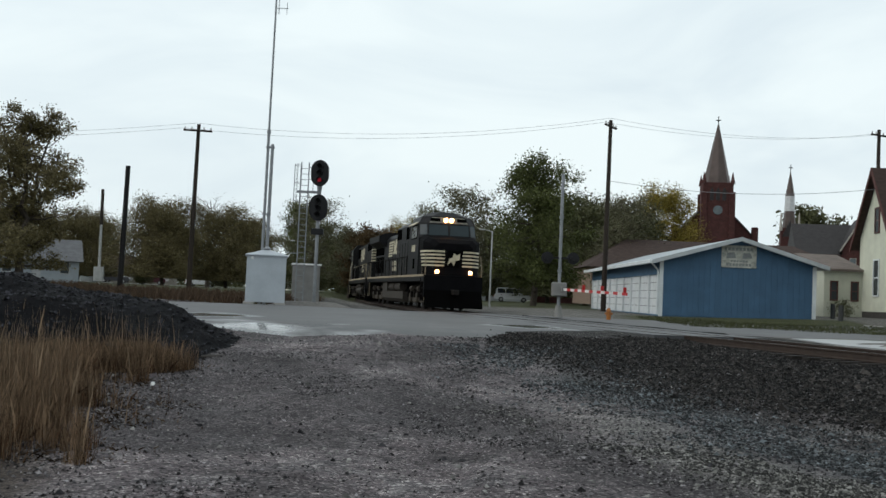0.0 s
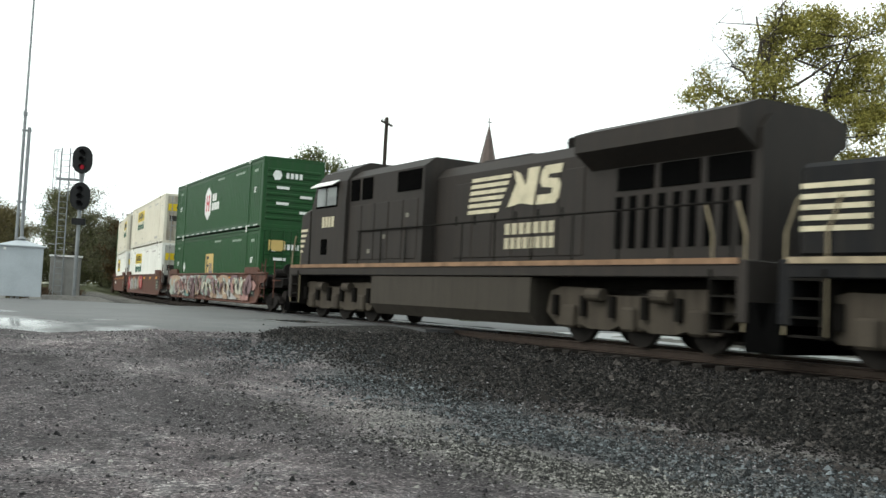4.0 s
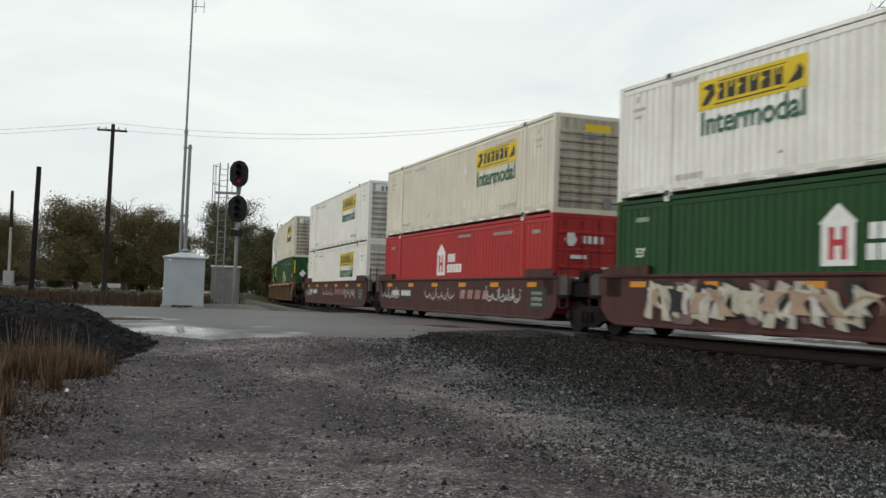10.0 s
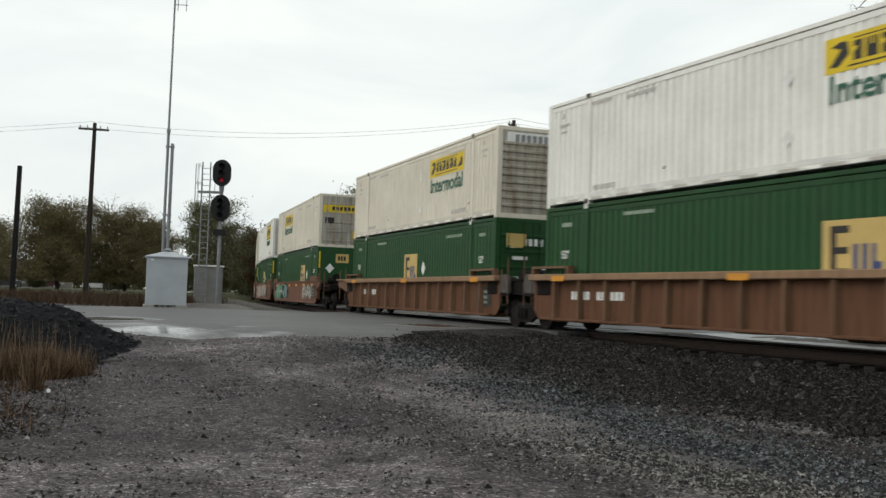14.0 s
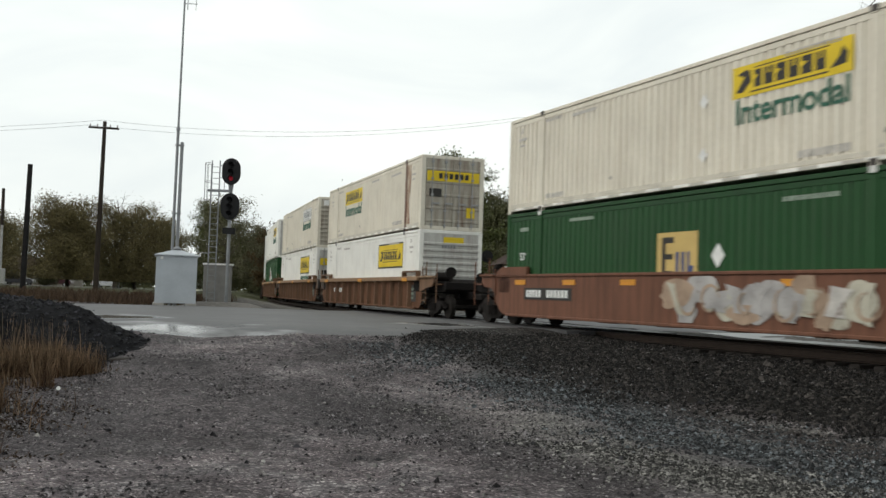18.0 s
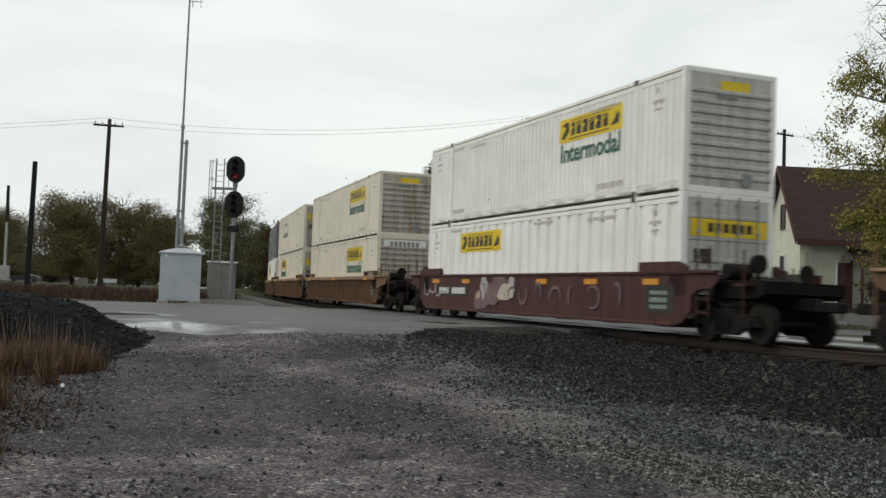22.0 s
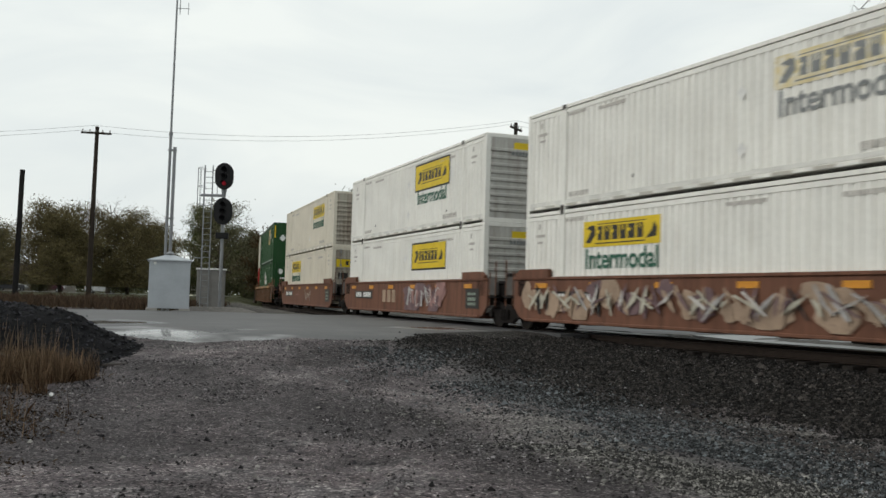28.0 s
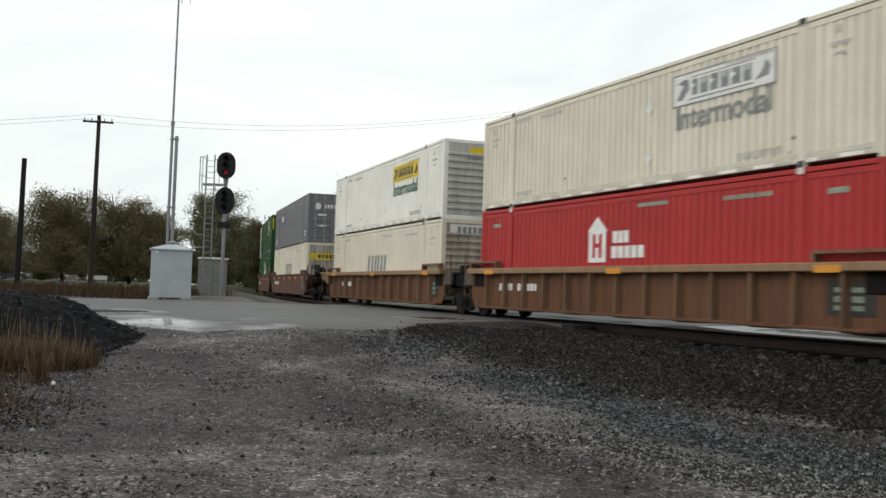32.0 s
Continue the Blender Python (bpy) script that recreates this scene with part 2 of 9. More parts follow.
def graded(lo, hi, step, reach):
    mid = list(np.arange(lo, hi + step / 2, step))
    out, w = [], step
    v = hi
    while v < reach:
        w *= 1.22
        v += w
        out.append(v)
    inn, w, v = [], step, lo
    while v > -reach:
        w *= 1.22
        v -= w
        inn.append(v)
    return np.array(inn[::-1] + mid + out)


def ground_material():
    m = bpy.data.materials.new("wet_gravel_and_grass")
    m.use_nodes = True
    n, l = m.node_tree.nodes, m.node_tree.links
    b = n["Principled BSDF"]
    co = n.new("ShaderNodeTexCoord")

    def tex(kind, scale, out, **more):
        t = n.new(kind)
        t.inputs["Scale"].default_value = scale
        for k, v in more.items():
            t.inputs[k].default_value = v
        l.new(co.outputs["Object"], t.inputs["Vector"])
        return t.outputs[out]

    def ramp(src, *stops):
        r = n.new("ShaderNodeValToRGB")
        while len(r.color_ramp.elements) < len(stops):
            r.color_ramp.elements.new(0.5)
        for e, (p, c) in zip(r.color_ramp.elements, stops):
            e.position, e.color = p, (*c, 1)
        l.new(src, r.inputs["Fac"])
        return r.outputs["Color"]

    def mix(f, a, b2, blend="MIX"):
        x = n.new("ShaderNodeMix")
        x.data_type, x.blend_type = "RGBA", blend
        for sock, v in ((x.inputs["Factor"], f), (x.inputs["A"], a), (x.inputs["B"], b2)):
            if isinstance(v, (int, float)):
                sock.default_value = v
            else:
                l.new(v, sock)
        return x.outputs["Result"]

    def attr(name):
        a = n.new("ShaderNodeAttribute")
        a.attribute_name = name
        return a.outputs["Fac"]

    def split(src):
        sep = n.new("ShaderNodeSeparateColor")
        l.new(src, sep.inputs["Color"])
        return sep.outputs["Red"], sep.outputs["Green"], sep.outputs["Blue"]
    r1, g1, b1 = split(tex("ShaderNodeTexVoronoi", 30.0, "Color"))
    r2, _, b2 = split(tex("ShaderNodeTexVoronoi", 48.0, "Color"))
    r3, _, _ = split(tex("ShaderNodeTexVoronoi", 15.0, "Color"))
    grit = ramp(r2, (0.0, (0.018, 0.017, 0.018)), (0.5, (0.078, 0.068, 0.070)), (0.88, (0.135, 0.121, 0.122)), (1.0, (0.36, 0.35, 0.33)))
    grit = mix(1.0, grit, ramp(r3, (0.0, (0.45, 0.44, 0.45)), (0.2, (0.92, 0.92, 0.92)), (0.85, (1.05, 1.05, 1.05)), (1.0, (1.5, 1.48, 1.45))), "MULTIPLY")
    stones = ramp(r1, (0.0, (0.010, 0.010, 0.011)), (0.35, (0.045, 0.043, 0.045)), (0.85, (0.125, 0.121, 0.120)), (1.0, (0.36, 0.35, 0.33)))
    patch = ramp(tex("ShaderNodeTexNoise", 0.42, "Fac", Detail=8.0, Roughness=0.6), (0.36, (0.36, 0.345, 0.35)), (0.50, (0.86, 0.83, 0.85)), (0.64, (1.50, 1.47, 1.47)))
    share = ramp(tex("ShaderNodeTexNoise", 1.1, "Fac", Detail=7.0, Roughness=0.65), (0.46, (0, 0, 0)), (0.62, (0.9, 0.9, 0.9)))
    lot = mix(1.0, mix(share, grit, stones), patch, "MULTIPLY")
    lot = mix(1.0, lot, ramp(tex("ShaderNodeTexNoise", 2.6, "Fac", Detail=6.0, Roughness=0.7), (0.34, (0.58, 0.55, 0.56)), (0.5, (1.08, 1.05, 1.06)), (0.66, (1.65, 1.64, 1.63))), "MULTIPLY")
    lot = mix(attr("worn"), lot, mix(1.0, grit, ramp(r1, (0, (0.32, 0.31, 0.33)), (1, (0.5, 0.49, 0.5))), "MULTIPLY"))
    bal = ramp(g1, (0.0, (0.0025, 0.0023, 0.0021)), (0.5, (0.0090, 0.0080, 0.0073)), (0.86, (0.021, 0.019, 0.017)), (1.0, (0.16, 0.147, 0.134)))
    base = mix(attr("ballast"), lot, bal)
    base = mix(attr("brown"), base, ramp(b2, (0.0, (0.007, 0.0055, 0.005)), (0.8, (0.024, 0.0195, 0.0175)), (1.0, (0.12, 0.10, 0.09))))
    base = mix(attr("blue"), base, ramp(b1, (0.0, (0.006, 0.007, 0.008)), (0.5, (0.036, 0.041, 0.043)), (1.0, (0.15, 0.16, 0.16))))
    base = mix(attr("pale"), base, ramp(g1, (0.0, (0.016, 0.016, 0.015)), (0.5, (0.092, 0.090, 0.083)), (1.0, (0.32, 0.31, 0.285))))
    turf = ramp(tex("ShaderNodeTexNoise", 3.0, "Fac", Detail=9.0, Roughness=0.7), (0.32, (0.024, 0.030, 0.012)), (0.55, (0.052, 0.056, 0.024)), (0.75, (0.10, 0.085, 0.045)))
    base = mix(attr("drive"), base, ramp(b2, (0.0, (0.05, 0.046, 0.042)), (0.6, (0.105, 0.098, 0.088)), (1.0, (0.22, 0.205, 0.185))))
    base = mix(attr("grass"), base, turf)
    base = mix(attr("soil"), base, ramp(r2, (0.0, (0.012, 0.010, 0.009)), (1.0, (0.06, 0.045, 0.035))))
    l.new(base, b.inputs["Base Color"])
    b.inputs["Roughness"].default_value = 0.75
    b.inputs["Specular IOR Level"].default_value = 0.12
    bump = n.new("ShaderNodeBump")
    bump.inputs["Strength"].default_value, bump.inputs["Distance"].default_value = 0.7, 0.025
    l.new(tex("ShaderNodeTexVoronoi", 30.0, "Distance"), bump.inputs["Height"])
    l.new(bump.outputs["Normal"], b.inputs["Normal"])
    return m


def build_ground():
    xs, ys = graded(-20, 24, 0.28, 2600), graded(0, 52, 0.28, 2600)
    gx, gy = np.meshgrid(xs, ys)
    gz = height(gx, gy)
    gz = np.where(np.hypot(gx, gy) > 300, 1.4, gz)
    nx, ny = len(xs), len(ys)
    verts = np.stack([gx.ravel(), gy.ravel(), gz.ravel()], 1)
    i = (np.arange(ny - 1)[:, None] * nx + np.arange(nx - 1)).ravel()
    faces = np.stack([i, i + 1, i + nx + 1, i + nx], 1)
    me = raw_mesh("ground", verts.tolist(), faces.tolist(), ground_material(), True)
    s, d = along(gx, gy)
    n1, n2 = soft_noise(gx, gy, 1.7, 8), soft_noise(gx, gy, 5.0, 9)
    inside = (s > -150) & (s < 90)
    n3 = soft_noise(gx, gy, 0.6, 10)
    w = d + 0.45 * n2 + 0.22 * n1 + 0.1 * n3

    def strip(lo, hi, soft=0.35):
        return ease(w, lo - soft, lo + soft) * (1 - ease(w, hi - soft, hi + soft))
    near = ease(s, -17, -12)
    broken = np.clip(0.72 + 0.5 * n1 + 0.3 * n3, 0, 1)
    layers = {
        "ballast": inside * (1 - ease(np.abs(d) + 0.5 * n1 - 2.0 * (1 - ease(s, -17, -12)) * (d < 0), 4.7, 5.7)),
        "brown": inside * strip(-6.8, -5.6) * near * 0.9,
        "blue": inside * strip(-8.4, -6.9, 0.6) * ease(s, -22, -15) * np.clip(0.6 + 0.6 * n3, 0, 0.9),
        "pale": inside * np.clip(strip(-9.9, -8.5, 0.4) * ease(s, -15, -10.5) * broken + (strip(-5.75, -5.5, 0.12) + 0.8 * strip(-7.1, -6.9, 0.12)) * ease(s, -12.5, -11) * broken, 0, 1),
        "worn": np.clip((strip(-11.2, -10.1, 0.4) * ease(s, -16, -11) + 0.8 * ease(n2 + 0.5 * n1, 0.15, 0.7)) * (d < -6), 0, 1) * 0.8,
        "soil": (d < 0) * ease(-gx - 0.20 * (gy - 7.0) + 0.4 * n1 + 0.8 * (1 - ease(gy, 8.2, 10.0)), 3.5, 4.1) * (1 - ease(gy, 17, 20)),
        "grass": np.clip(ease(d + 1.2 * n1, 6.0, 7.5) + (d < 0) * ease(-gx + 0.5 * n1 - 0.05 * gy, 13.0, 15.0) * ease(gy + n1, 14, 22) + (d < 0) * ease(gy + n1, 47, 49) * ease(-gx + 0.4 * n1 - 0.03 * (gy - 48), 9.4, 11.0), 0, 1)}
    turf_bed = ease(gx + 0.3 * n1, 6.6, 8.2) * (1 - ease(gx + 0.3 * n1, 19.8, 20.8)) * (1 - ease(gy + 0.3 * n1, 54.8, 55.6))
    layers["grass"] = np.where((d > 3) & (gy < 72), turf_bed * layers["grass"], layers["grass"])
    layers["drive"] = np.where((d > 3) & (gy < 72), 1.0 - layers["grass"], 0.0) + 0.8 * (d < 0) * ease(gy, 44, 47) * (1 - layers["grass"]) * (1 - ease(np.abs(d), 3.5, 6.0))
    for name, v in layers.items():
        a = me.attributes.new(name, "FLOAT", "POINT")
        a.data.foreach_set("value", np.asarray(v, float).ravel())
    ob = new("ground", me)
    tagged(ob, "dark wet gravel lot with ballast and grass verges", "ground", kind="structure")


def ribbon(name, s0, s1, d0, d1, z, step, material, label, category, thick=0.12):
    """A slab that follows the bend, from s0 to s1 along it and d0 to d1 across it."""
    bm = bmesh.new()
    rows = []
    for k in range(int((s1 - s0) / step) + 1):
        s = s0 + (s1 - s0) * k / int((s1 - s0) / step)
        a, b = track(s, d0)[0], track(s, d1)[0]
        za, zb = (z, z) if not callable(z) else (z(s, d0), z(s, d1))
        rows.append([bm.verts.new((a.x, a.y, za)), bm.verts.new((b.x, b.y, zb)), bm.verts.new((b.x, b.y, zb - thick)), bm.verts.new((a.x, a.y, za - thick))])
    for p, q in zip(rows, rows[1:]):
        for e in range(4):
            bm.faces.new((p[e], p[(e + 1) % 4], q[(e + 1) % 4], q[e]))
    bm.faces.new(rows[0])
    bm.faces.new(rows[-1][::-1])
    return tagged(part(name, bm, material), label, category, kind="structure")


def wet_patches(m):
    """Standing water in the hollows of the road: smooth where it lies."""
    n, l = m.node_tree.nodes, m.node_tree.links
    b = n["Principled BSDF"]
    a, no, co, ad, rg = n.new("ShaderNodeAttribute"), n.new("ShaderNodeTexNoise"), n.new("ShaderNodeTexCoord"), n.new("ShaderNodeMath"), n.new("ShaderNodeMapRange")
    a.attribute_name = "hollow"
    no.inputs["Scale"].default_value, no.inputs["Detail"].default_value = 0.5, 7.0
    l.new(co.outputs["Object"], no.inputs["Vector"])
    ad.operation = "ADD"
    l.new(a.outputs["Fac"], ad.inputs[0])
    l.new(no.outputs["Fac"], ad.inputs[1])
    l.new(ad.outputs[0], rg.inputs["Value"])
    rg.inputs["From Min"].default_value, rg.inputs["From Max"].default_value = 0.85, 1.05
    rg.inputs["To Min"].default_value, rg.inputs["To Max"].default_value = 0.6, 0.10
    l.new(rg.outputs["Result"], b.inputs["Roughness"])
    for k in n:
        if k.type == "BUMP":
            inv = n.new("ShaderNodeMapRange")
            inv.inputs["From Min"].default_value, inv.inputs["From Max"].default_value = 0.85, 1.05
            inv.inputs["To Min"].default_value, inv.inputs["To Max"].default_value = 0.12, 0.0
            l.new(ad.outputs[0], inv.inputs["Value"])
            l.new(inv.outputs["Result"], k.inputs["Strength"])


def build_road():
    m = mat("wet_asphalt", (0.072, 0.071, 0.071), 0.45, vary=0.35, scale=0.5, bump=0.12, bump_scale=40, second=(0.060, 0.060, 0.062), second_at=(0.46, 0.6), spec=0.34)
    wet_patches(m)
    road_z = RAIL_Z - 0.005
    bm = bmesh.new()
    cols = []
    for d in np.arange(-19.0, 60.1, 0.5):
        if -1.75 < d < 1.75:
            continue
        row = []
        lo = ROAD_S[0] - 3.5 * ease(-d, 4, 14) + 0.25 * math.sin(d * 1.3)
        hi = ROAD_S[1] + 3.6 * ease(-d, 2, 8) + 0.25 * math.sin(d * 1.7 + 1)
        for k in range(25):
            s = lo + (hi - lo) * k / 24
            p = track(s, d)[0]
            g = float(height(np.array([p.x]), np.array([p.y]), False)[0])
            fade = 0.02 + 0.012 * math.sin(k * 1.1 + d * 0.6) - (0.10 if k in (0, 24) else 0.0)
            row.append(bm.verts.new((p.x, p.y, max(g, road_z - 0.9) + fade + 0.012)))
        cols.append((d, row))
    for (da, a), (db, b) in zip(cols, cols[1:]):
        if db - da > 1:
            continue
        for i in range(24):
            bm.faces.new((a[i], a[i + 1], b[i + 1], b[i]))
    ob = part("road", bm, m)
    hollow = ob.data.attributes.new("hollow", "FLOAT", "POINT")
    for i, v in enumerate(ob.data.vertices):
        c = v.co
        near = max(math.exp(-((c.x + 4.6) / 3.4) ** 2 - ((c.y - 20.5) / 4.2) ** 2), math.exp(-((c.x + 7.5) / 2.0) ** 2 - ((c.y - 26.5) / 4.0) ** 2),
                   0.8 * math.exp(-((c.x - 1.0) / 3.5) ** 2 - ((c.y - 28.0) / 3.0) ** 2))
        hollow.data[i].value = 0.62 * near
    for p in ob.data.polygons:
        p.use_smooth = True
    tagged(ob, "wet grey asphalt road over the level crossing", "road", kind="structure")


# ---- the track ----
def build_track():
    steel = mat("rail_steel", (0.040, 0.028, 0.022), 0.65, 0.2, vary=0.3, scale=4)
    shiny = mat("rail_head_steel", (0.10, 0.095, 0.09), 0.4, 0.6, vary=0.2)
    wood = mat("creosoted_timber", (0.016, 0.013, 0.011), 0.8, vary=0.4, scale=5, stretch=(1, 6, 1), bump=0.3)
    panel = mat("crossing_panel_rubber", (0.06, 0.06, 0.062), 0.5, vary=0.3, scale=3)
    prof = ((-0.075, -0.178), (0.075, -0.178), (0.075, -0.162), (0.012, -0.145), (0.012, -0.045), (0.037, -0.035), (0.037, -0.003),
            (-0.037, -0.003), (-0.037, -0.035), (-0.012, -0.045), (-0.012, -0.145), (-0.075, -0.162))
    for side in (-0.755, 0.755):
        bm, hd = bmesh.new(), bmesh.new()
        rings, tops = [], []
        for k in range(111):
            s = -165 + 230 * k / 110
            ring = []
            for o, z in prof:
                p = track(s, side + o)[0]
                ring.append(bm.verts.new((p.x, p.y, RAIL_Z + z)))
            rings.append(ring)
            a, b = track(s, side - 0.03)[0], track(s, side + 0.03)[0]
            tops.append((hd.verts.new((a.x, a.y, RAIL_Z)), hd.verts.new((b.x, b.y, RAIL_Z))))
        for a, b in zip(rings, rings[1:]):
            for i in range(len(prof)):
                j = (i + 1) % len(prof)
                bm.faces.new((a[i], b[i], b[j], a[j]))
        for a, b in zip(tops, tops[1:]):
            hd.faces.new((a[0], a[1], b[1], b[0]))
        rail = thing("rail", "rusty steel running rail with a worn bright head", "rail", "rails of the track", "structure")
        part("rail_body", bm, steel, rail)
        part("rail_head", hd, shiny, rail, "worn bright rail head")
    tie = boxes("tie", wood, ((-0.12, -1.3, -0.36), (0.12, 1.3, -0.185)), bevel=0.012)
    row = thing("ties", "dark creosoted timber railway sleepers bedded in ballast", "sleepers", kind="structure")
    s, k = -60.0, 0
    while s < 14 and k < 140:
        if not ROAD_S[0] < s < ROAD_S[1]:
            part("tie", tie, None, row, at=on_track(s))
            k += 1
        s += 0.55
    ribbon("concrete_apron", ROAD_S[1] + 0.8, -3.0, 3.0, 5.3, lambda s, d: float(height(*[np.array([c]) for c in track(s, d)[0]], False)[0]) + 0.03, 1.0,
           mat("pale_wet_concrete", (0.27, 0.275, 0.275), 0.45, vary=0.2, scale=1.2, spec=0.4), "pale wet concrete apron beyond the track", "pavement", 0.10)
    for d0, d1 in ((-1.75, -0.86), (-0.64, 0.64), (0.86, 1.75)):
        ribbon("crossing_panel", ROAD_S[0] - 1, ROAD_S[1] + 1.5, d0, d1, RAIL_Z - 0.012, 1.0, panel, "dark rubber crossing panel beside the rail", "crossing panel", 0.18)


# ---- the train: containers ----
LEN, WID, TALL = 16.15, 2.59, 2.90
PAINT = {
    "white": ((0.75, 0.745, 0.70), (0.42, 0.37, 0.29), 0.28), "cream": ((0.64, 0.60, 0.505), (0.36, 0.28, 0.19), 0.34),
    "green": ((0.0138, 0.060, 0.0178), (0.035, 0.055, 0.032), 0.5), "red": ((0.36, 0.03, 0.03), (0.20, 0.03, 0.03), 0.4),
    "grey": ((0.155, 0.155, 0.165), (0.09, 0.09, 0.09), 0.4)}
BODY = {}


def paint(colour):
    c, s, a = PAINT[colour]
    return streaked("container_paint_" + colour, c, s, a)


def dashed_tape(pale):
    """White reflective tape worn off between its dashes; on pale boxes only its grey edges show."""
    name = "dashed_grey_tape" if pale else "dashed_reflector_tape"
    if name in MATS:
        return MATS[name]
    m = mat(name, (0.70, 0.69, 0.64) if pale else (0.42, 0.44, 0.42), 0.5, vary=0.3, scale=3)
    n, l = m.node_tree.nodes, m.node_tree.links
    b = n["Principled BSDF"]
    src = b.inputs["Base Color"].links[0].from_socket
    co, wv, rg, mx = n.new("ShaderNodeTexCoord"), n.new("ShaderNodeTexWave"), n.new("ShaderNodeMapRange"), n.new("ShaderNodeMix")
    wv.inputs["Scale"].default_value, wv.inputs["Distortion"].default_value = 0.28, 0.4
    l.new(co.outputs["Object"], wv.inputs["Vector"])
    l.new(wv.outputs["Fac"], rg.inputs["Value"])
    rg.inputs["From Min"].default_value, rg.inputs["From Max"].default_value = 0.45, 0.5
    mx.data_type = "RGBA"
    l.new(rg.outputs["Result"], mx.inputs["Factor"])
    mx.inputs["A"].default_value = (0.44, 0.42, 0.37, 1) if pale else (0.03, 0.08, 0.04, 1)
    l.new(src, mx.inputs["B"])
    l.new(mx.outputs["Result"], b.inputs["Base Color"])
    return m


def container_meshes(colour, wide_ribs):
    """The shared meshes of a 53 foot box: x along the train, y across, z up from its floor."""
    key = (colour, wide_ribs)
    if key in BODY:
        return BODY[key]
    p, h, w = paint(colour), LEN / 2, WID / 2
    shade = mat("container_frame_" + colour, tuple(c * 0.82 for c in PAINT[colour][0]), 0.5, vary=0.2, scale=2)
    # corrugated side sheet, drawn out as one thin folded wall
    pitch, deep = (0.60, 0.06) if wide_ribs else (0.26, 0.036 if colour in ("white", "cream") else 0.028)
    xs, outline = [], []
    x = -h + 0.14
    while x + pitch < h - 0.14:
        f = pitch * 0.10
        for dx, on in ((0.0, 0), (pitch * 0.62, 0), (pitch * 0.62 + f, 1), (pitch - f, 1)):
            xs.append((x + dx, on))
        x += pitch
    xs.append((h - 0.13, 0))
    xs.insert(0, (-h + 0.13, 0))
    outline = [(a, -w + 0.03 + (deep if on else 0.0)) for a, on in xs]
    back = [(h - 0.13, -w + 0.12), (-h + 0.13, -w + 0.12)]
    side = bmesh.new()
    add_prism(side, outline + back, 0.16, TALL - 0.11, "z")
    side_me = mesh_of(side, "side_panel", p)
    far = side_me.copy()
    far.transform(Matrix.Rotation(math.pi, 4, "Z"))
    roof = bmesh.new()
    add_box(roof, (-h + 0.05, -w + 0.03, TALL - 0.10), (h - 0.05, w - 0.03, TALL - 0.02))
    for k in range(26):
        xr = -h + 0.45 + k * (LEN - 0.9) / 25
        add_box(roof, (xr - 0.12, -w + 0.14, TALL - 0.03), (xr + 0.12, w - 0.14, TALL - 0.004))
    rails = []
    for y in (-w, w - 0.09):
        bm = bmesh.new()
        lip = 0.022 if y < 0 else 0.0
        add_box(bm, (-h + 0.1, y, TALL - 0.10), (h - 0.1, y + 0.09, TALL), 0.012)
        add_box(bm, (-h + 0.1, y + lip, TALL - 0.23), (h - 0.1, y + lip + 0.068, TALL - 0.112), 0.006)
        rails.append(("top_rail", mesh_of(bm, "top_rail", shade if colour == "green" else p)))
        bm = bmesh.new()
        add_box(bm, (-h + 0.1, y, 0.085), (h - 0.1, y + 0.09, 0.18), 0.012)
        add_box(bm, (-h + 0.1, y + lip, 0.192), (h - 0.1, y + lip + 0.068, 0.29), 0.006)
        rails.append(("bottom_rail", mesh_of(bm, "bottom_rail", shade)))
    floor = boxes("floor", shade, ((-h + 0.1, -w + 0.12, 0.11), (h - 0.1, w - 0.12, 0.16)))
    post = boxes("corner_post", p, ((-0.085, -0.09, 0.0), (0.085, 0.09, TALL)), bevel=0.014)
    lift = bmesh.new()
    add_box(lift, (-0.10, -0.045, 0.0), (0.10, 0.05, TALL - 0.003), 0.01)
    add_box(lift, (-0.11, -0.06, TALL - 0.15), (0.11, 0.06, TALL + 0.012), 0.01)
    add_box(lift, (-0.11, -0.06, -0.005), (0.11, 0.06, 0.14), 0.01)
    lift = mesh_of(lift, "lift_post", p)
    dark = mat("lock_casting_grime", (0.05, 0.045, 0.04), 0.7, vary=0.4)
    cast = boxes("lift_casting", dark if colour in ("white", "cream") else mat("pale_casting", (0.5, 0.5, 0.48), 0.6),
                 ((-0.10, -0.065, -0.07), (0.10, 0.06, 0.07)), bevel=0.012)
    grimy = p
    # White and cream ends: rust streaks, plus the end's shade darkened into the base.
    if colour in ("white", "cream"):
        grimy = streaked("container_end_dirt_shade_" + colour, tuple(c * 0.60 for c in PAINT[colour][0]), (0.13, 0.075, 0.045), 0.55 if colour == "white" else 1.0, least=0.43)
    ribs, fold = bmesh.new(), [(-0.05, 0.12), (0.0, 0.12)]
    for k in range(9):
        z = 0.34 + k * 0.245
        fold += [(0.0, z), (0.045, z + 0.03), (0.045, z + 0.10), (0.0, z + 0.13)]
    add_prism(ribs, fold + [(0.0, TALL - 0.1), (-0.05, TALL - 0.1)], -w + 0.17, w - 0.17)
    flat, fold = bmesh.new(), [(-w + 0.17, -0.05), (-w + 0.17, 0.0)]
    for k in range(5):
        y = -w + 0.30 + k * 0.42
        fold += [(y, 0.0), (y + 0.03, 0.025), (y + 0.26, 0.025), (y + 0.29, 0.0)]
    add_prism(flat, [(v, u) for u, v in fold] + [(0.0, w - 0.17), (-0.05, w - 0.17)], 0.12, TALL - 0.1, "z")
    leaf, fold = bmesh.new(), [(-0.05, 0.12), (0.0, 0.12)]
    for k in range(5):
        z = 0.30 + k * 0.5
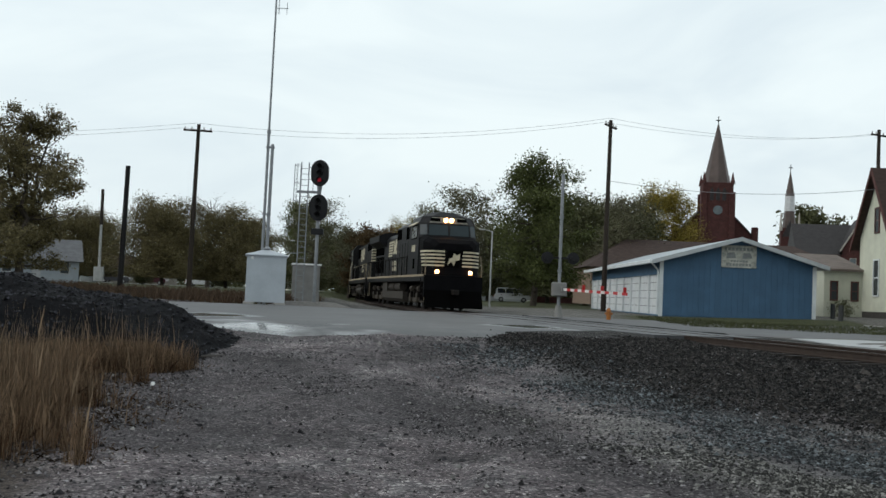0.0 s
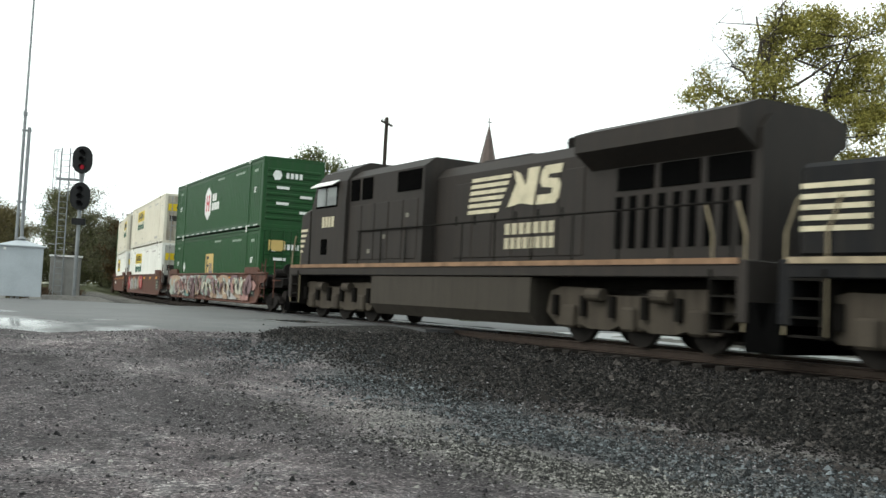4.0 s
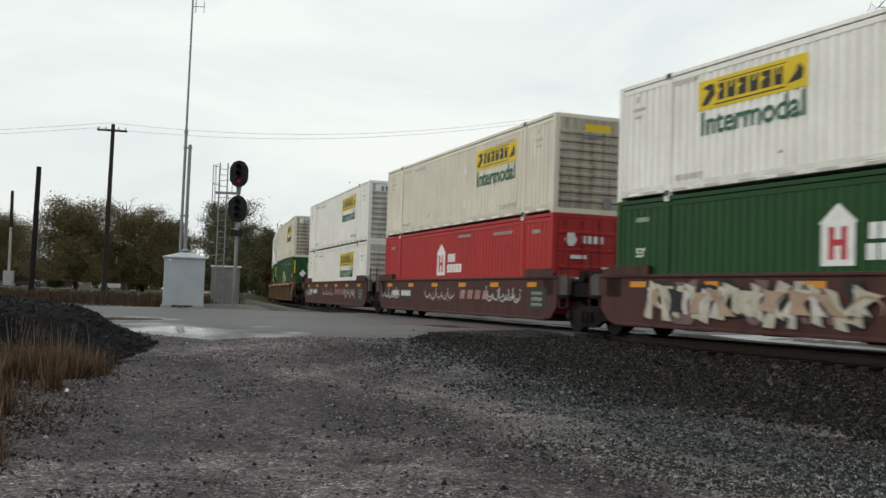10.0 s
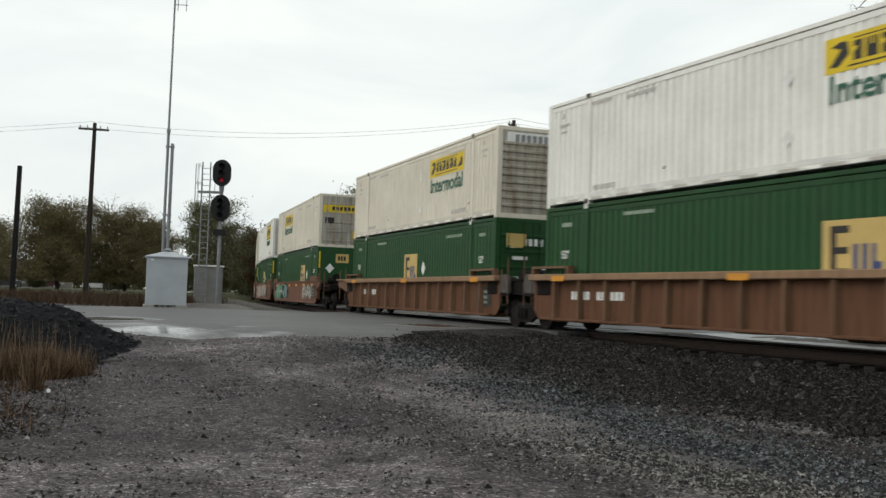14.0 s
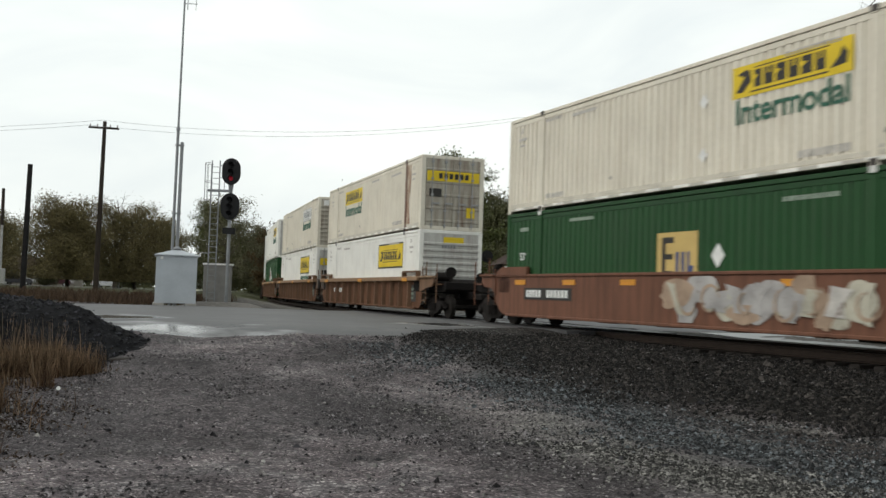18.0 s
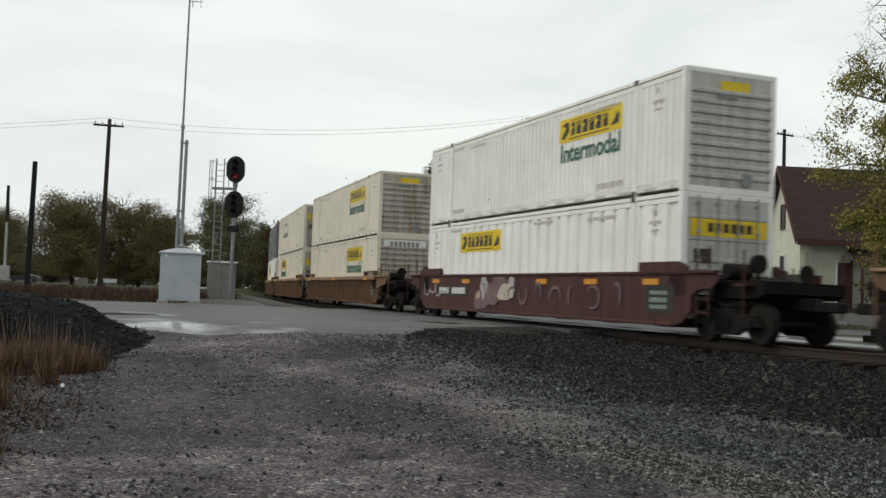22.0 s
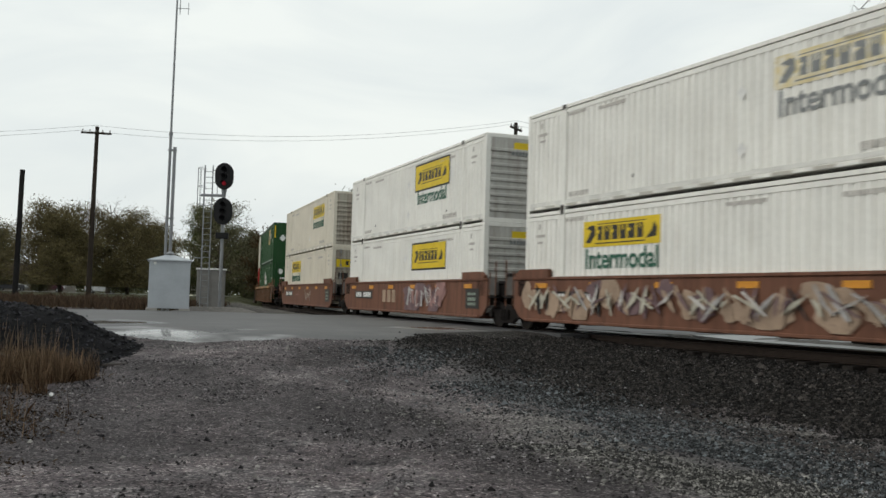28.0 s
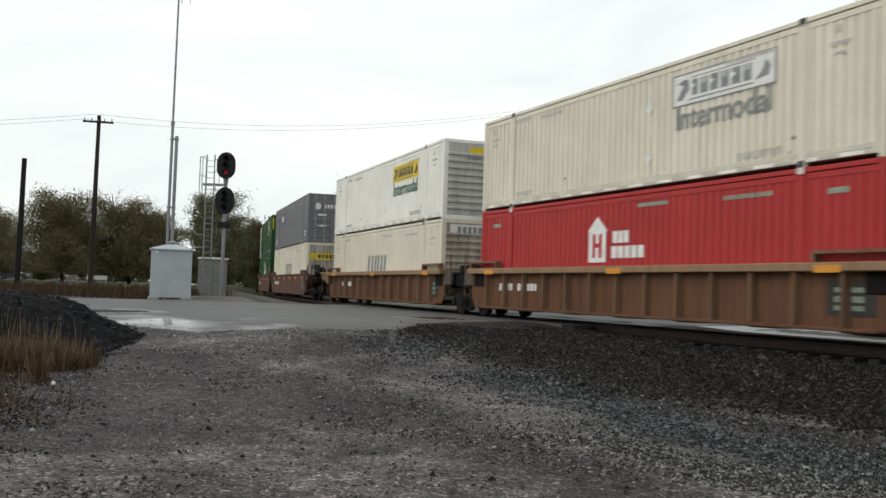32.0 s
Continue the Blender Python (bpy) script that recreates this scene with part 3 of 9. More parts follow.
        fold += [(0.0, z), (0.022, z + 0.02), (0.022, z + 0.09), (0.0, z + 0.11)]
    add_prism(leaf, fold + [(0.0, TALL - 0.1), (-0.05, TALL - 0.1)], -1.10, -0.01)
    zinc = mat("galvanised_bar", (0.30, 0.30, 0.30), 0.45, 0.6, vary=0.2) if colour in ("white", "cream", "grey") else shade
    rod = bmesh.new()
    add_tube(rod, (0.05, 0, 0.06), (0.05, 0, TALL - 0.06), 0.02, sides=8)
    for z in (0.2, 0.75, 1.35, 2.0, 2.65):
        add_box(rod, (0.0, -0.05, z - 0.04), (0.075, 0.05, z + 0.04))
    add_box(rod, (0.05, -0.02, 1.0), (0.09, 0.30, 1.06))
    strip = boxes("reflector_strip", dashed_tape(colour in ("white", "cream")), ((-h + 0.4, -w - 0.004, 0.10), (h - 0.4, -w + 0.002, 0.165)))
    sill = boxes("end_sill", p, ((-0.06, -w + 0.09, 0.0), (0.012, w - 0.09, 0.15)), bevel=0.01)
    header = boxes("end_header", p, ((-0.06, -w + 0.09, TALL - 0.13), (0.012, w - 0.09, TALL - 0.002)), bevel=0.01)
    BODY[key] = dict(side=side_me, far=far, roof=mesh_of(roof, "roof", p), rails=rails, floor=floor, post=post, lift=lift, cast=cast,
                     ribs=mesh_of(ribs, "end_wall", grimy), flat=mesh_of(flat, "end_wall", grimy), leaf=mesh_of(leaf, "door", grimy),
                     rod=mesh_of(rod, "lock_rod", zinc), sill=sill, header=header, strip=strip)
    return BODY[key]


YELLOW = mat("yellow_decal", (0.62, 0.45, 0.02), 0.5, vary=0.12, scale=2)
SALLOW = mat("faded_yellow_decal", (0.62, 0.53, 0.30), 0.55, vary=0.2, scale=3, second=(0.68, 0.65, 0.56), second_at=(0.45, 0.6))
GOLD = mat("gold_decal", (0.50, 0.36, 0.13), 0.5, vary=0.12, scale=2)
INK = mat("black_decal", (0.03, 0.028, 0.025), 0.5, vary=0.2)
PINE = mat("green_lettering", (0.025, 0.10, 0.065), 0.5, vary=0.25, scale=4)
CHALK = mat("white_lettering", (0.66, 0.67, 0.65), 0.5, vary=0.15, scale=4)
SILVER = mat("grey_lettering", (0.20, 0.21, 0.21), 0.5, vary=0.25, scale=4)
CRIMSON = mat("red_decal", (0.40, 0.04, 0.05), 0.5, vary=0.15)
NAVY = mat("navy_decal", (0.05, 0.07, 0.16), 0.5, vary=0.2)
PURPLE = mat("purple_decal", (0.06, 0.03, 0.13), 0.5, vary=0.2)
PALE = mat("faded_white_decal", (0.66, 0.66, 0.64), 0.55, vary=0.15, scale=4)
FAINT = mat("faded_grey_marking", (0.42, 0.40, 0.37), 0.6, vary=0.4, scale=6)
DULL = mat("faded_white_marking", (0.22, 0.27, 0.22), 0.6, vary=0.4, scale=6)
DECAL = {}


def decal(name, material, outlines):
    """Thin raised decal from (x, z) outlines, facing -y."""
    key = (name, material.name, str(outlines))
    if key not in DECAL:
        bm = bmesh.new()
        for o in outlines:
            add_prism(bm, o, 0.0, 0.006, "y")
        bm.verts.ensure_lookup_table()
        DECAL[key] = mesh_of(bm, name, material)
    return DECAL[key]


def rect(x0, z0, x1, z1):
    return ((x0, z0), (x1, z0), (x1, z1), (x0, z1))


def bars(x0, z0, x1, z1, n, gap=0.35):
    """Upright bars that stand for lettering of that size."""
    w = (x1 - x0) / n
    return [rect(x0 + k * w, z0 + (0.0 if k % 3 else 0.0), x0 + k * w + w * (1 - gap), z1) for k in range(n)]


FACE_Y = -WID / 2 + 0.024


def mark(body, name, material, outlines, x, z, label="", y=FACE_Y):
    return part(name, decal(name, material, outlines), None, body, label, at=pose(x, y, z))


def logo(box, style, f):
    """Decals on the near side; f: how far along the box from its trailing end."""
    x = -LEN / 2 + f * LEN
    if style.startswith("panel"):
        face, txt = (PALE, SILVER) if "grey" in style else (SALLOW, SILVER) if "faded" in style else (YELLOW, INK)
        z = 2.16
        w, hh = 1.66, 0.335
        if "framed" in style:
            w, hh, z = 1.80, 0.46, z - (0.18 if box["level"] == "lower" else 0.06)
            mark(box, "logo_border", INK, [rect(-w - 0.07, -hh - 0.07, w + 0.07, hh + 0.07)], x, z, y=FACE_Y + 0.004)
        elif "grey" in style:
            mark(box, "logo_border", SILVER, [rect(-w - 0.04, -hh - 0.04, w + 0.04, hh + 0.04)], x, z, y=FACE_Y + 0.004)
        p = mark(box, "logo_panel", face, [rect(-w, -hh, w, hh)], x, z, "faded white logo panel" if "grey" in style else "yellow logo panel")
        # plain scroll and block shapes in place of the brand lettering
        shapes, u = [], -0.98
        for k, w2 in enumerate((0.20, 0.26, 0.26, 0.26, 0.28, 0.24)):
            shapes.append([(u, -0.17), (u + w2, -0.17), (u + w2, 0.19), (u + w2 * 0.62, 0.19), (u + w2 * 0.62, 0.05), (u + w2 * 0.38, 0.05), (u + w2 * 0.38, 0.19), (u, 0.19)] if k % 2 else
                          [(u, -0.17), (u + w2, -0.17), (u + w2, 0.19), (u, 0.19), (u, 0.10), (u + w2 * 0.5, 0.06), (u, -0.02)])
            u += w2 + 0.09
        shapes += [[(-1.54, -0.21), (-1.34, -0.24), (-1.08, -0.02), (-1.12, 0.20), (-1.26, 0.24), (-1.5, 0.16), (-1.28, 0.08)], [(1.10, -0.20), (1.50, -0.16), (1.54, 0.04), (1.40, 0.18), (1.34, 0.02)], rect(-1.1, -0.265, 1.05, -0.235), rect(-1.0, 0.235, 1.1, 0.255)]
        part("logo_mark", decal("logo_mark", txt, shapes), None, p, at=pose(0, -0.004, 0))
        if "word" in style:
            w_mat = SILVER if "dull" in style else PINE
            part("lettering", word("Intermodal", 0.72, w_mat), None, box, "green lettering" if w_mat is PINE else "dark grey lettering", at=pose(x + 0.02, FACE_Y, z - hh - 0.55))
    elif style == "hexagon":
        hx = [(0.0, 0.80), (0.58, 0.48), (0.58, -0.48), (0.0, -0.80), (-0.58, -0.48), (-0.58, 0.48)]
        b = mark(box, "logo_badge", CHALK, [hx], x, 1.54, "white hexagon badge")
        part("logo_mark", decal("logo_mark", CRIMSON, [rect(-0.30, -0.40, -0.13, 0.40), rect(0.13, -0.40, 0.30, 0.40), rect(-0.13, -0.08, 0.13, 0.08)]), None, b, at=pose(0, -0.004, 0))
        mark(box, "lettering_mark", PALE, bars(0, 0.05, 0.8, 0.40, 3, 0.2) + bars(-0.05, -0.38, 1.35, -0.03, 5, 0.2), x + 0.85, 1.55)
    elif style == "house":
        hs = [(u * 0.68, v * 0.68) for u, v in ((-0.60, -0.82), (0.60, -0.82), (0.60, 0.36), (0.70, 0.36), (0.0, 0.92), (-0.70, 0.36), (-0.60, 0.36))]
        b = mark(box, "logo_badge", CHALK, [hs], x, 1.74, "white house-shaped badge")
        part("logo_mark", decal("logo_mark", CRIMSON, [rect(-0.22, -0.44, -0.08, 0.18), rect(0.08, -0.44, 0.22, 0.18), rect(-0.08, -0.18, 0.08, -0.06)]), None, b, at=pose(0, -0.004, 0))
        mark(box, "lettering_mark", CHALK, bars(0, 0.04, 0.75, 0.34, 3, 0.2) + bars(-0.05, -0.34, 1.4, -0.04, 5, 0.2), x + 0.72, 1.62)
    elif style == "square":
        z = 2.04 if box["level"] == "upper" else 1.42
        b = mark(box, "logo_panel", GOLD, [rect(-0.75, -0.57, 0.75, 0.57)], x, z, "gold logo square")
        part("logo_mark", decal("logo_mark", INK, [rect(-0.48, -0.40, -0.36, 0.40), rect(-0.36, 0.28, -0.10, 0.40), rect(-0.36, -0.40, -0.10, -0.28), rect(-0.36, -0.05, -0.12, 0.06)]), None, b, at=pose(0, -0.004, 0) @ Matrix.Scale(1.15, 4))
        part("logo_mark", decal("logo_mark", NAVY, [rect(-0.02, -0.3, 0.08, 0.1), rect(0.16, -0.3, 0.26, 0.1), rect(0.34, -0.3, 0.54, -0.18), rect(0.34, -0.18, 0.42, 0.1)]), None, b, at=pose(0, -0.004, 0) @ Matrix.Scale(1.15, 4))
        mark(box, "placard", CHALK, [[(0, -0.27), (0.22, 0), (0, 0.27), (-0.22, 0)]], x + 1.45 if box["placard"] == "after" else -LEN / 2 + 2.5, z, "white diamond placard")
    elif style == "dark_word":
        ob = mark(box, "lettering_mark", SILVER, [[(a, -0.42), (a + 0.30, -0.42), (a + 0.44, 0.42), (a + 0.14, 0.42)] for a in (-1.5, -0.95, -0.45, 0.0, 0.5, 0.98)], x, 1.35)
        ob["label"] = "dark slanted lettering shapes"
    elif style == "corner_patch":
        b = mark(box, "logo_panel", PURPLE, [rect(-1.0, -0.42, 1.0, 0.42)], x, 2.05, "purple logo patch")
        part("logo_mark", decal("logo_mark", PALE, bars(-0.75, -0.18, 0.25, 0.2, 4)), None, b, at=pose(0, -0.004, 0))
    # small markings that every box carries
    ink = FAINT if box["paint"] in ("white", "cream") else DULL
    h = LEN / 2
    mark(box, "marking", ink, bars(0, -0.045, 1.5, 0.05, 9, 0.25), h - 4.3, TALL - 0.42)
    mark(box, "marking", ink, [rect(0, -0.04, 1.2, 0.045)], -1.4 + (2.0 if f < 0.5 else -3.0), TALL - 0.36)
    if ink is DULL:
        for xx in (h - 1.15, -h + 1.0):
            part("lettering", word("53'", 0.30 if box["paint"] == "green" else 0.46, CHALK), None, box, "white lettering", at=pose(xx, FACE_Y, 1.50 if box["paint"] == "green" else 0.42))
            mark(box, "marking", ink, [rect(0, -0.05, 0.5, 0.06)], xx - 0.2, TALL - 0.5)
    else:
        mark(box, "marking", ink, bars(0, -0.07, 1.35, 0.08, 8, 0.28), h - 3.9, 0.42)
        mark(box, "marking", ink, bars(0, -0.06, 1.0, 0.07, 6, 0.3), -h + 2.3, 0.40)
        mark(box, "marking", ink, bars(0, -0.04, 0.9, 0.05, 6, 0.3), -h + 2.2, TALL - 0.30)
        for xx in (h - 1.2, -h + 0.7):
            mark(box, "marking", ink, [rect(0.0, 0.0, 0.10, 0.16), rect(-0.15, -0.22, 0.35, -0.14), rect(-0.05, -0.40, 0.25, -0.34)], xx, TALL - 0.48)
        for k in range(5):
            mark(box, "scuff", FAINT if k % 2 else INK, [[(0, -0.03), (0.05, -0.05), (0.09, 0.0), (0.04, 0.05)]], -h + 1.4 + (k * 4.37 + f * 29) % 13.0, 0.26 + 0.09 * k * (k % 3))
        if f > 0.5:
            for z in (0.75, 1.95):
                mark(box, "placard_holder", PALE, [[(0, -0.17), (0.15, 0), (0, 0.17), (-0.15, 0)]], x - 2.6, z, y=FACE_Y - 0.01)


def end_marks(box, end, colour, h):
    """Decals on the leading end, which faces +x."""
    turn = Matrix.Rotation(math.pi / 2, 4, "Z")

    def put(name, material, outlines, y, z, label="", out=0.052):
        part(name, decal(name, material, outlines), None, box, label, at=Matrix.Translation((h + out, y, z)) @ turn)
    light = colour in ("white", "cream")
    if end == "doors" and light:
        put("logo_panel", YELLOW, [rect(-1.08, -0.2, 1.08, 0.2)], 0, 2.10, "yellow strip across the doors", 0.03)
        put("logo_mark", INK, bars(-0.6, -0.1, 0.7, 0.11, 6, 0.3), 0, 2.10, "", 0.036)
        put("logo_panel", YELLOW, [rect(-0.18, -0.2, 0.18, 0.2)], 0.75, 0.72, "yellow placard", 0.03)
        put("marking", INK, [rect(-0.25, -0.16, 0.25, 0.16)], -0.72, 1.45, "", 0.03)
    elif end == "banner":
        put("logo_panel", PALE, [rect(-0.98, -0.2, 0.98, 0.2)], 0, 2.52, "white name strip", 0.012)
        put("logo_mark", SILVER, bars(-0.7, -0.12, 0.7, 0.13, 7, 0.3), 0, 2.52, "", 0.018)
    elif end == "ribs" and light:
        put("logo_panel", YELLOW, [rect(-0.42, -0.12, 0.42, 0.12)], 0.1, 2.52, "small yellow logo panel", 0.012)
        put("logo_mark", SILVER, bars(-0.3, -0.07, 0.3, 0.05, 5, 0.3), -0.1, 2.28, "", 0.052)
        put("placard_holder", SILVER, [rect(-0.14, -0.14, 0.14, 0.14)], 0.45, 0.36, "", 0.05)
    elif colour == "green" and end == "plain":
        put("logo_panel", GOLD, [rect(-0.36, -0.24, 0.36, 0.24)], 0.05, 2.3, "gold logo panel", 0.026)
        put("logo_mark", INK, bars(-0.24, -0.12, 0.24, 0.12, 3, 0.3), 0.05, 2.3, "", 0.032)
        put("placard", CHALK, [[(0, -0.27), (0.24, 0), (0, 0.27), (-0.24, 0)]], -0.62, 1.75, "white diamond placard", 0.026)
        for y in (-1.19, 1.14):
            put("reflector_strip", YELLOW, [rect(-0.04, -0.45, 0.04, 0.45)], y, 2.2, "", 0.03)
        put("marking", CHALK, [rect(-0.3, -0.1, 0.3, 0.1)], 0.1, 0.8, "", 0.026)
    else:
        put("logo_badge", CHALK, [[(0.2 * math.cos(a), 0.22 * math.sin(a)) for a in [math.pi / 3 * k for k in range(6)]]], -0.72, 2.15, "white round badge", 0.05)
        put("lettering_mark", CHALK, bars(-0.05, -0.1, 0.7, 0.12, 4, 0.35), -0.3, 2.15, "", 0.05)
        for k in range(4):
            put("marking", CHALK, [rect(-0.22, -0.05, 0.3, 0.06)], 0.5 if k % 2 else -0.5, 1.65 - 0.32 * k, "", 0.05)
        if end == "doors" and colour == "green" and box["style"] == "square":
            put("logo_panel", GOLD, [rect(-0.34, -0.22, 0.34, 0.22)], -0.6, 2.2, "gold logo panel", 0.06)


def container(colour, style, f, end, wide=False, placard="after", rusty=False, peeled=False, level="lower"):
    """One 53 foot box; end: how its leading end looks."""
    b = container_meshes(colour, wide)
    look_of = {"white": "clean white", "cream": "grimy off-white", "green": "dark green", "red": "faded red", "grey": "weathered grey"}[colour]
    what = {"doors": "double doors", "ribs": "ribbed end", "banner": "name strip", "plain": "plain end"}[end]
    box = thing("shipping_container", "%s corrugated container with %s, on a well car" % (look_of, what), "container", "containers on the train")
    box["paint"], box["placard"], box["style"], box["level"] = colour, placard, style, level
    h, w = LEN / 2, WID / 2
    part("side_panel", b["side"], None, box)
    part("side_panel", b["far"], None, box)
    part("roof", b["roof"], None, box)
    part("floor", b["floor"], None, box)
    for name, me in b["rails"]:
        part(name, me, None, box)
    for x in (-h + 0.085, h - 0.085):
        for y in (-w + 0.09, w - 0.09):
            part("corner_post", b["post"], None, box, at=pose(x, y, 0))
    for x in (-6.05, 6.05):
        for y, turn in ((-w + 0.045, 0), (w - 0.045, 180)):
            post = part("lift_post", b["lift"], None, box, at=pose(x, y, 0, 0, 0, turn))
            if rusty and x > 0:
                post.data = b["lift"].copy()
                post.data.materials.clear()
                post.data.materials.append(streaked("rusted_post", (0.13, 0.065, 0.04), (0.45, 0.40, 0.33), 0.5))
                post["label"] = "rust-brown lift post"
                if turn == 0:
                    stain = mat("rusty_paint_band", (0.22, 0.12, 0.075), 0.75, vary=0.35, scale=2, second=(0.5, 0.44, 0.35), second_at=(0.42, 0.62), stretch=(4, 4, 0.4))
                    part("rust_stain", decal("rust_stain", stain, [[(-0.10, 0.20), (0.55, 0.20), (0.40, 1.2), (0.62, 2.0), (0.58, TALL - 0.14), (-0.12, TALL - 0.14), (-0.22, 1.9), (-0.10, 1.0)]]), None, box, "rust-brown stained band", at=pose(x, FACE_Y, 0))
            for z in (0.07, TALL - 0.06):
                part("lift_casting", b["cast"], None, box, at=pose(x, y, z, 0, 0, turn))
    other = "ribs" if end == "doors" else "doors"
    for kind, x, turn in ((end, h, 0), (other, -h, 180)):
        m = pose(x, 0, 0, 0, 0, turn)
        part("end_sill", b["sill"], None, box, at=m)
        part("end_header", b["header"], None, box, at=m)
        if kind == "doors":
            for k in (0, 1):
                door = part("door", b["leaf"], None, box, at=m @ pose(0, 0, 0) @ Matrix.Translation((0, 1.11 * k, 0)))
                for y in (-0.86, -0.32):
                    part("lock_rod", b["rod"], None, door, at=pose(0, y, 0))
        else:
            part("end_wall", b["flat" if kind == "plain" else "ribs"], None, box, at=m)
    if peeled:
        rng = random.Random(3)
        spots = [(-1.05, 1.30, 0.20, 0.62), (-0.75, 1.9, 0.07, 0.5), (-0.3, 1.1, 0.14, 0.40), (0.15, 0.85, 0.22, 0.34), (0.75, 1.15, 0.24, 0.34), (1.0, 0.75, 0.26, 0.2), (1.75, 1.0, 0.22, 0.34), (2.0, 0.72, 0.34, 0.10),
                 (-2.0, 1.5, 0.10, 0.10), (-2.3, 1.3, 0.08, 0.16), (-2.8, 1.0, 0.09, 0.10), (-3.2, 1.05, 0.07, 0.08), (4.6, 1.0, 0.14, 0.24), (5.1, 1.15, 0.10, 0.22), (4.3, 0.75, 0.2, 0.08)]
        spots += [(rng.uniform(-4.0, 3.5), rng.uniform(0.3, 0.5), rng.uniform(0.05, 0.14), rng.uniform(0.05, 0.10)) for _ in range(12)]
        for k, (x, z, a, b2) in enumerate(spots):
            shape = [(a * math.cos(t) * rng.uniform(0.55, 1.3), b2 * math.sin(t) * rng.uniform(0.55, 1.3)) for t in [math.pi * i / 7 for i in range(14)]]
            part("peeled_patch", decal("peeled_patch", mat("bare_black_metal", (0.035, 0.028, 0.024), 0.7, vary=0.5, scale=6), [shape]), None, box, "black patch of peeled paint", at=pose(x, FACE_Y - 0.0006 * k, z))
        part("rust_stain", decal("rust_stain", mat("rust_stain", (0.36, 0.24, 0.13), 0.8, vary=0.4, scale=4, second=(0.6, 0.55, 0.44), second_at=(0.45, 0.6)), [[(-3.4, 0.20), (3.0, 0.20), (2.2, 0.30), (0.4, 0.27), (-0.8, 0.34), (-2.0, 0.26)]]), None, box, "rust-brown stain along the bottom rail", at=pose(0, FACE_Y, 0))
    if colour != "grey":
        part("reflector_strip", b["strip"], None, box, "dashed reflector strip")
    logo(box, style, f)
    end_marks(box, end, colour, h)
    return box


# leading to trailing: upper box, lower box, and the well car under them
P, PW, PF, PFW, PGW = "panel", "panel_word", "panel_framed", "panel_framed_word", "panel_grey_word_dull"
PYW = "panel_faded_word_dull"
CARS = [
    (("green", "hexagon", .430, "ribs"), ("green", "square", .488, "doors", False, "before"), "smooth", "rust", 0, "mural"),
    (("cream", PW, .310, "doors"), ("white", PW, .310, "doors"), "smooth", "rust", 1, "rose"),
    (("cream", PW, .738, "ribs"), ("white", PF, .308, "doors"), "smooth", "rust", 1, ""),
    (("green", "hexagon", .458, "doors"), ("green", "square", .450, "doors", False, "before"), "smooth", "rust", 0, "letters_mid"),
    (("white", PW, .292, "doors"), ("green", "house", .444, "doors"), "smooth", "maroon", 0, "letters_left"),
    (("cream", PW, .732, "ribs"), ("red", "house", .433, "doors"), "smooth", "maroon", 1, "tags"),
    (("white", PW, .714, "banner"), ("white", PW, .709, "ribs"), "smooth", "maroon", 1, "tags"),
    (("cream", PW, .712, "banner"), ("green", "square", .496, "plain"), "ribbed", "tan", 0, ""),
    (("white", PW, .726, "banner"), ("green", "square", .669, "plain"), "ribbed", "tan", 1, ""),
    (("cream", PW, .720, "banner"), ("green", "square", .500, "doors"), "ribbed", "tan", 1, ""),
    (("cream", PW, .294, "doors"), ("green", "square", .691, "plain"), "smooth", "orange", 0, "letters_green"),
    (("white", PFW, .697, "ribs"), ("green", "square", .500, "plain"), "smooth", "orange", 1, "letters_wide"),
    (("cream", PW, .740, "ribs"), ("green", "square", .524, "plain"), "smooth", "orange", 1, "letters_right"),
    (("cream", PW, .328, "doors", False, "after", True), ("white", PF, .748, "ribs"), "ribbed", "tan", 0, ""),
    (("cream", "panel_grey_word", .723, "banner"), ("white", PFW, .707, "doors"), "ribbed", "tan", 1, ""),
    (("white", PW, .710, "ribs"), ("green", "house", .445, "doors"), "ribbed", "tan", 1, ""),
    (("white", PW, .730, "ribs"), ("white", P, .293, "doors", True), "smooth", "maroon", 0, "patch"),
    (("cream", PW, .722, "ribs"), ("cream", PW, .714, "banner"), "staked", "tan", 0, ""),
    (("cream", PGW, .302, "doors"), ("cream", PW, .281, "doors"), "staked", "tan", 1, ""),
    (("grey", "corner_patch", .279, "doors"), ("white", PF, .273, "doors"), "staked", "tan", 1, ""),
    (("cream", PW, .728, "ribs", False, "after", False, True), ("cream", PW, .293, "doors"), "smooth", "orange", 0, "blue_letters"),
    (("white", PYW, .726, "banner"), ("white", PW, .293, "doors"), "smooth", "orange", 0, "wisps"),
    (("white", PFW, .678, "ribs"), ("white", PF, .668, "ribs"), "smooth", "orange", 1, "purple_mid"),
    (("cream", PW, .724, "ribs"), ("cream", PW, .286, "doors"), "smooth", "orange", 1, "outline"),
    (("green", "square", .700, "plain"), ("green", "house", .456, "doors"), "ribbed", "tan", 0, ""),
    (("cream", PGW, .723, "banner"), ("red", "house", .427, "plain"), "ribbed", "tan", 1, ""),
    (("white", PW, .714, "ribs"), ("cream", "dark_word", .485, "banner"), "ribbed", "tan", 1, ""),
    (("grey", "corner_patch", .280, "doors"), ("cream", "dark_word", .500, "doors"), "smooth", "rust", 0, ""),
    (("green", "square", .700, "plain"), ("green", "house", .456, "doors"), "smooth", "rust", 1, ""),
    (("cream", PW, .720, "ribs"), ("green", "square", .500, "plain"), "smooth", "rust", 1, "")]
SPEED = 19.86
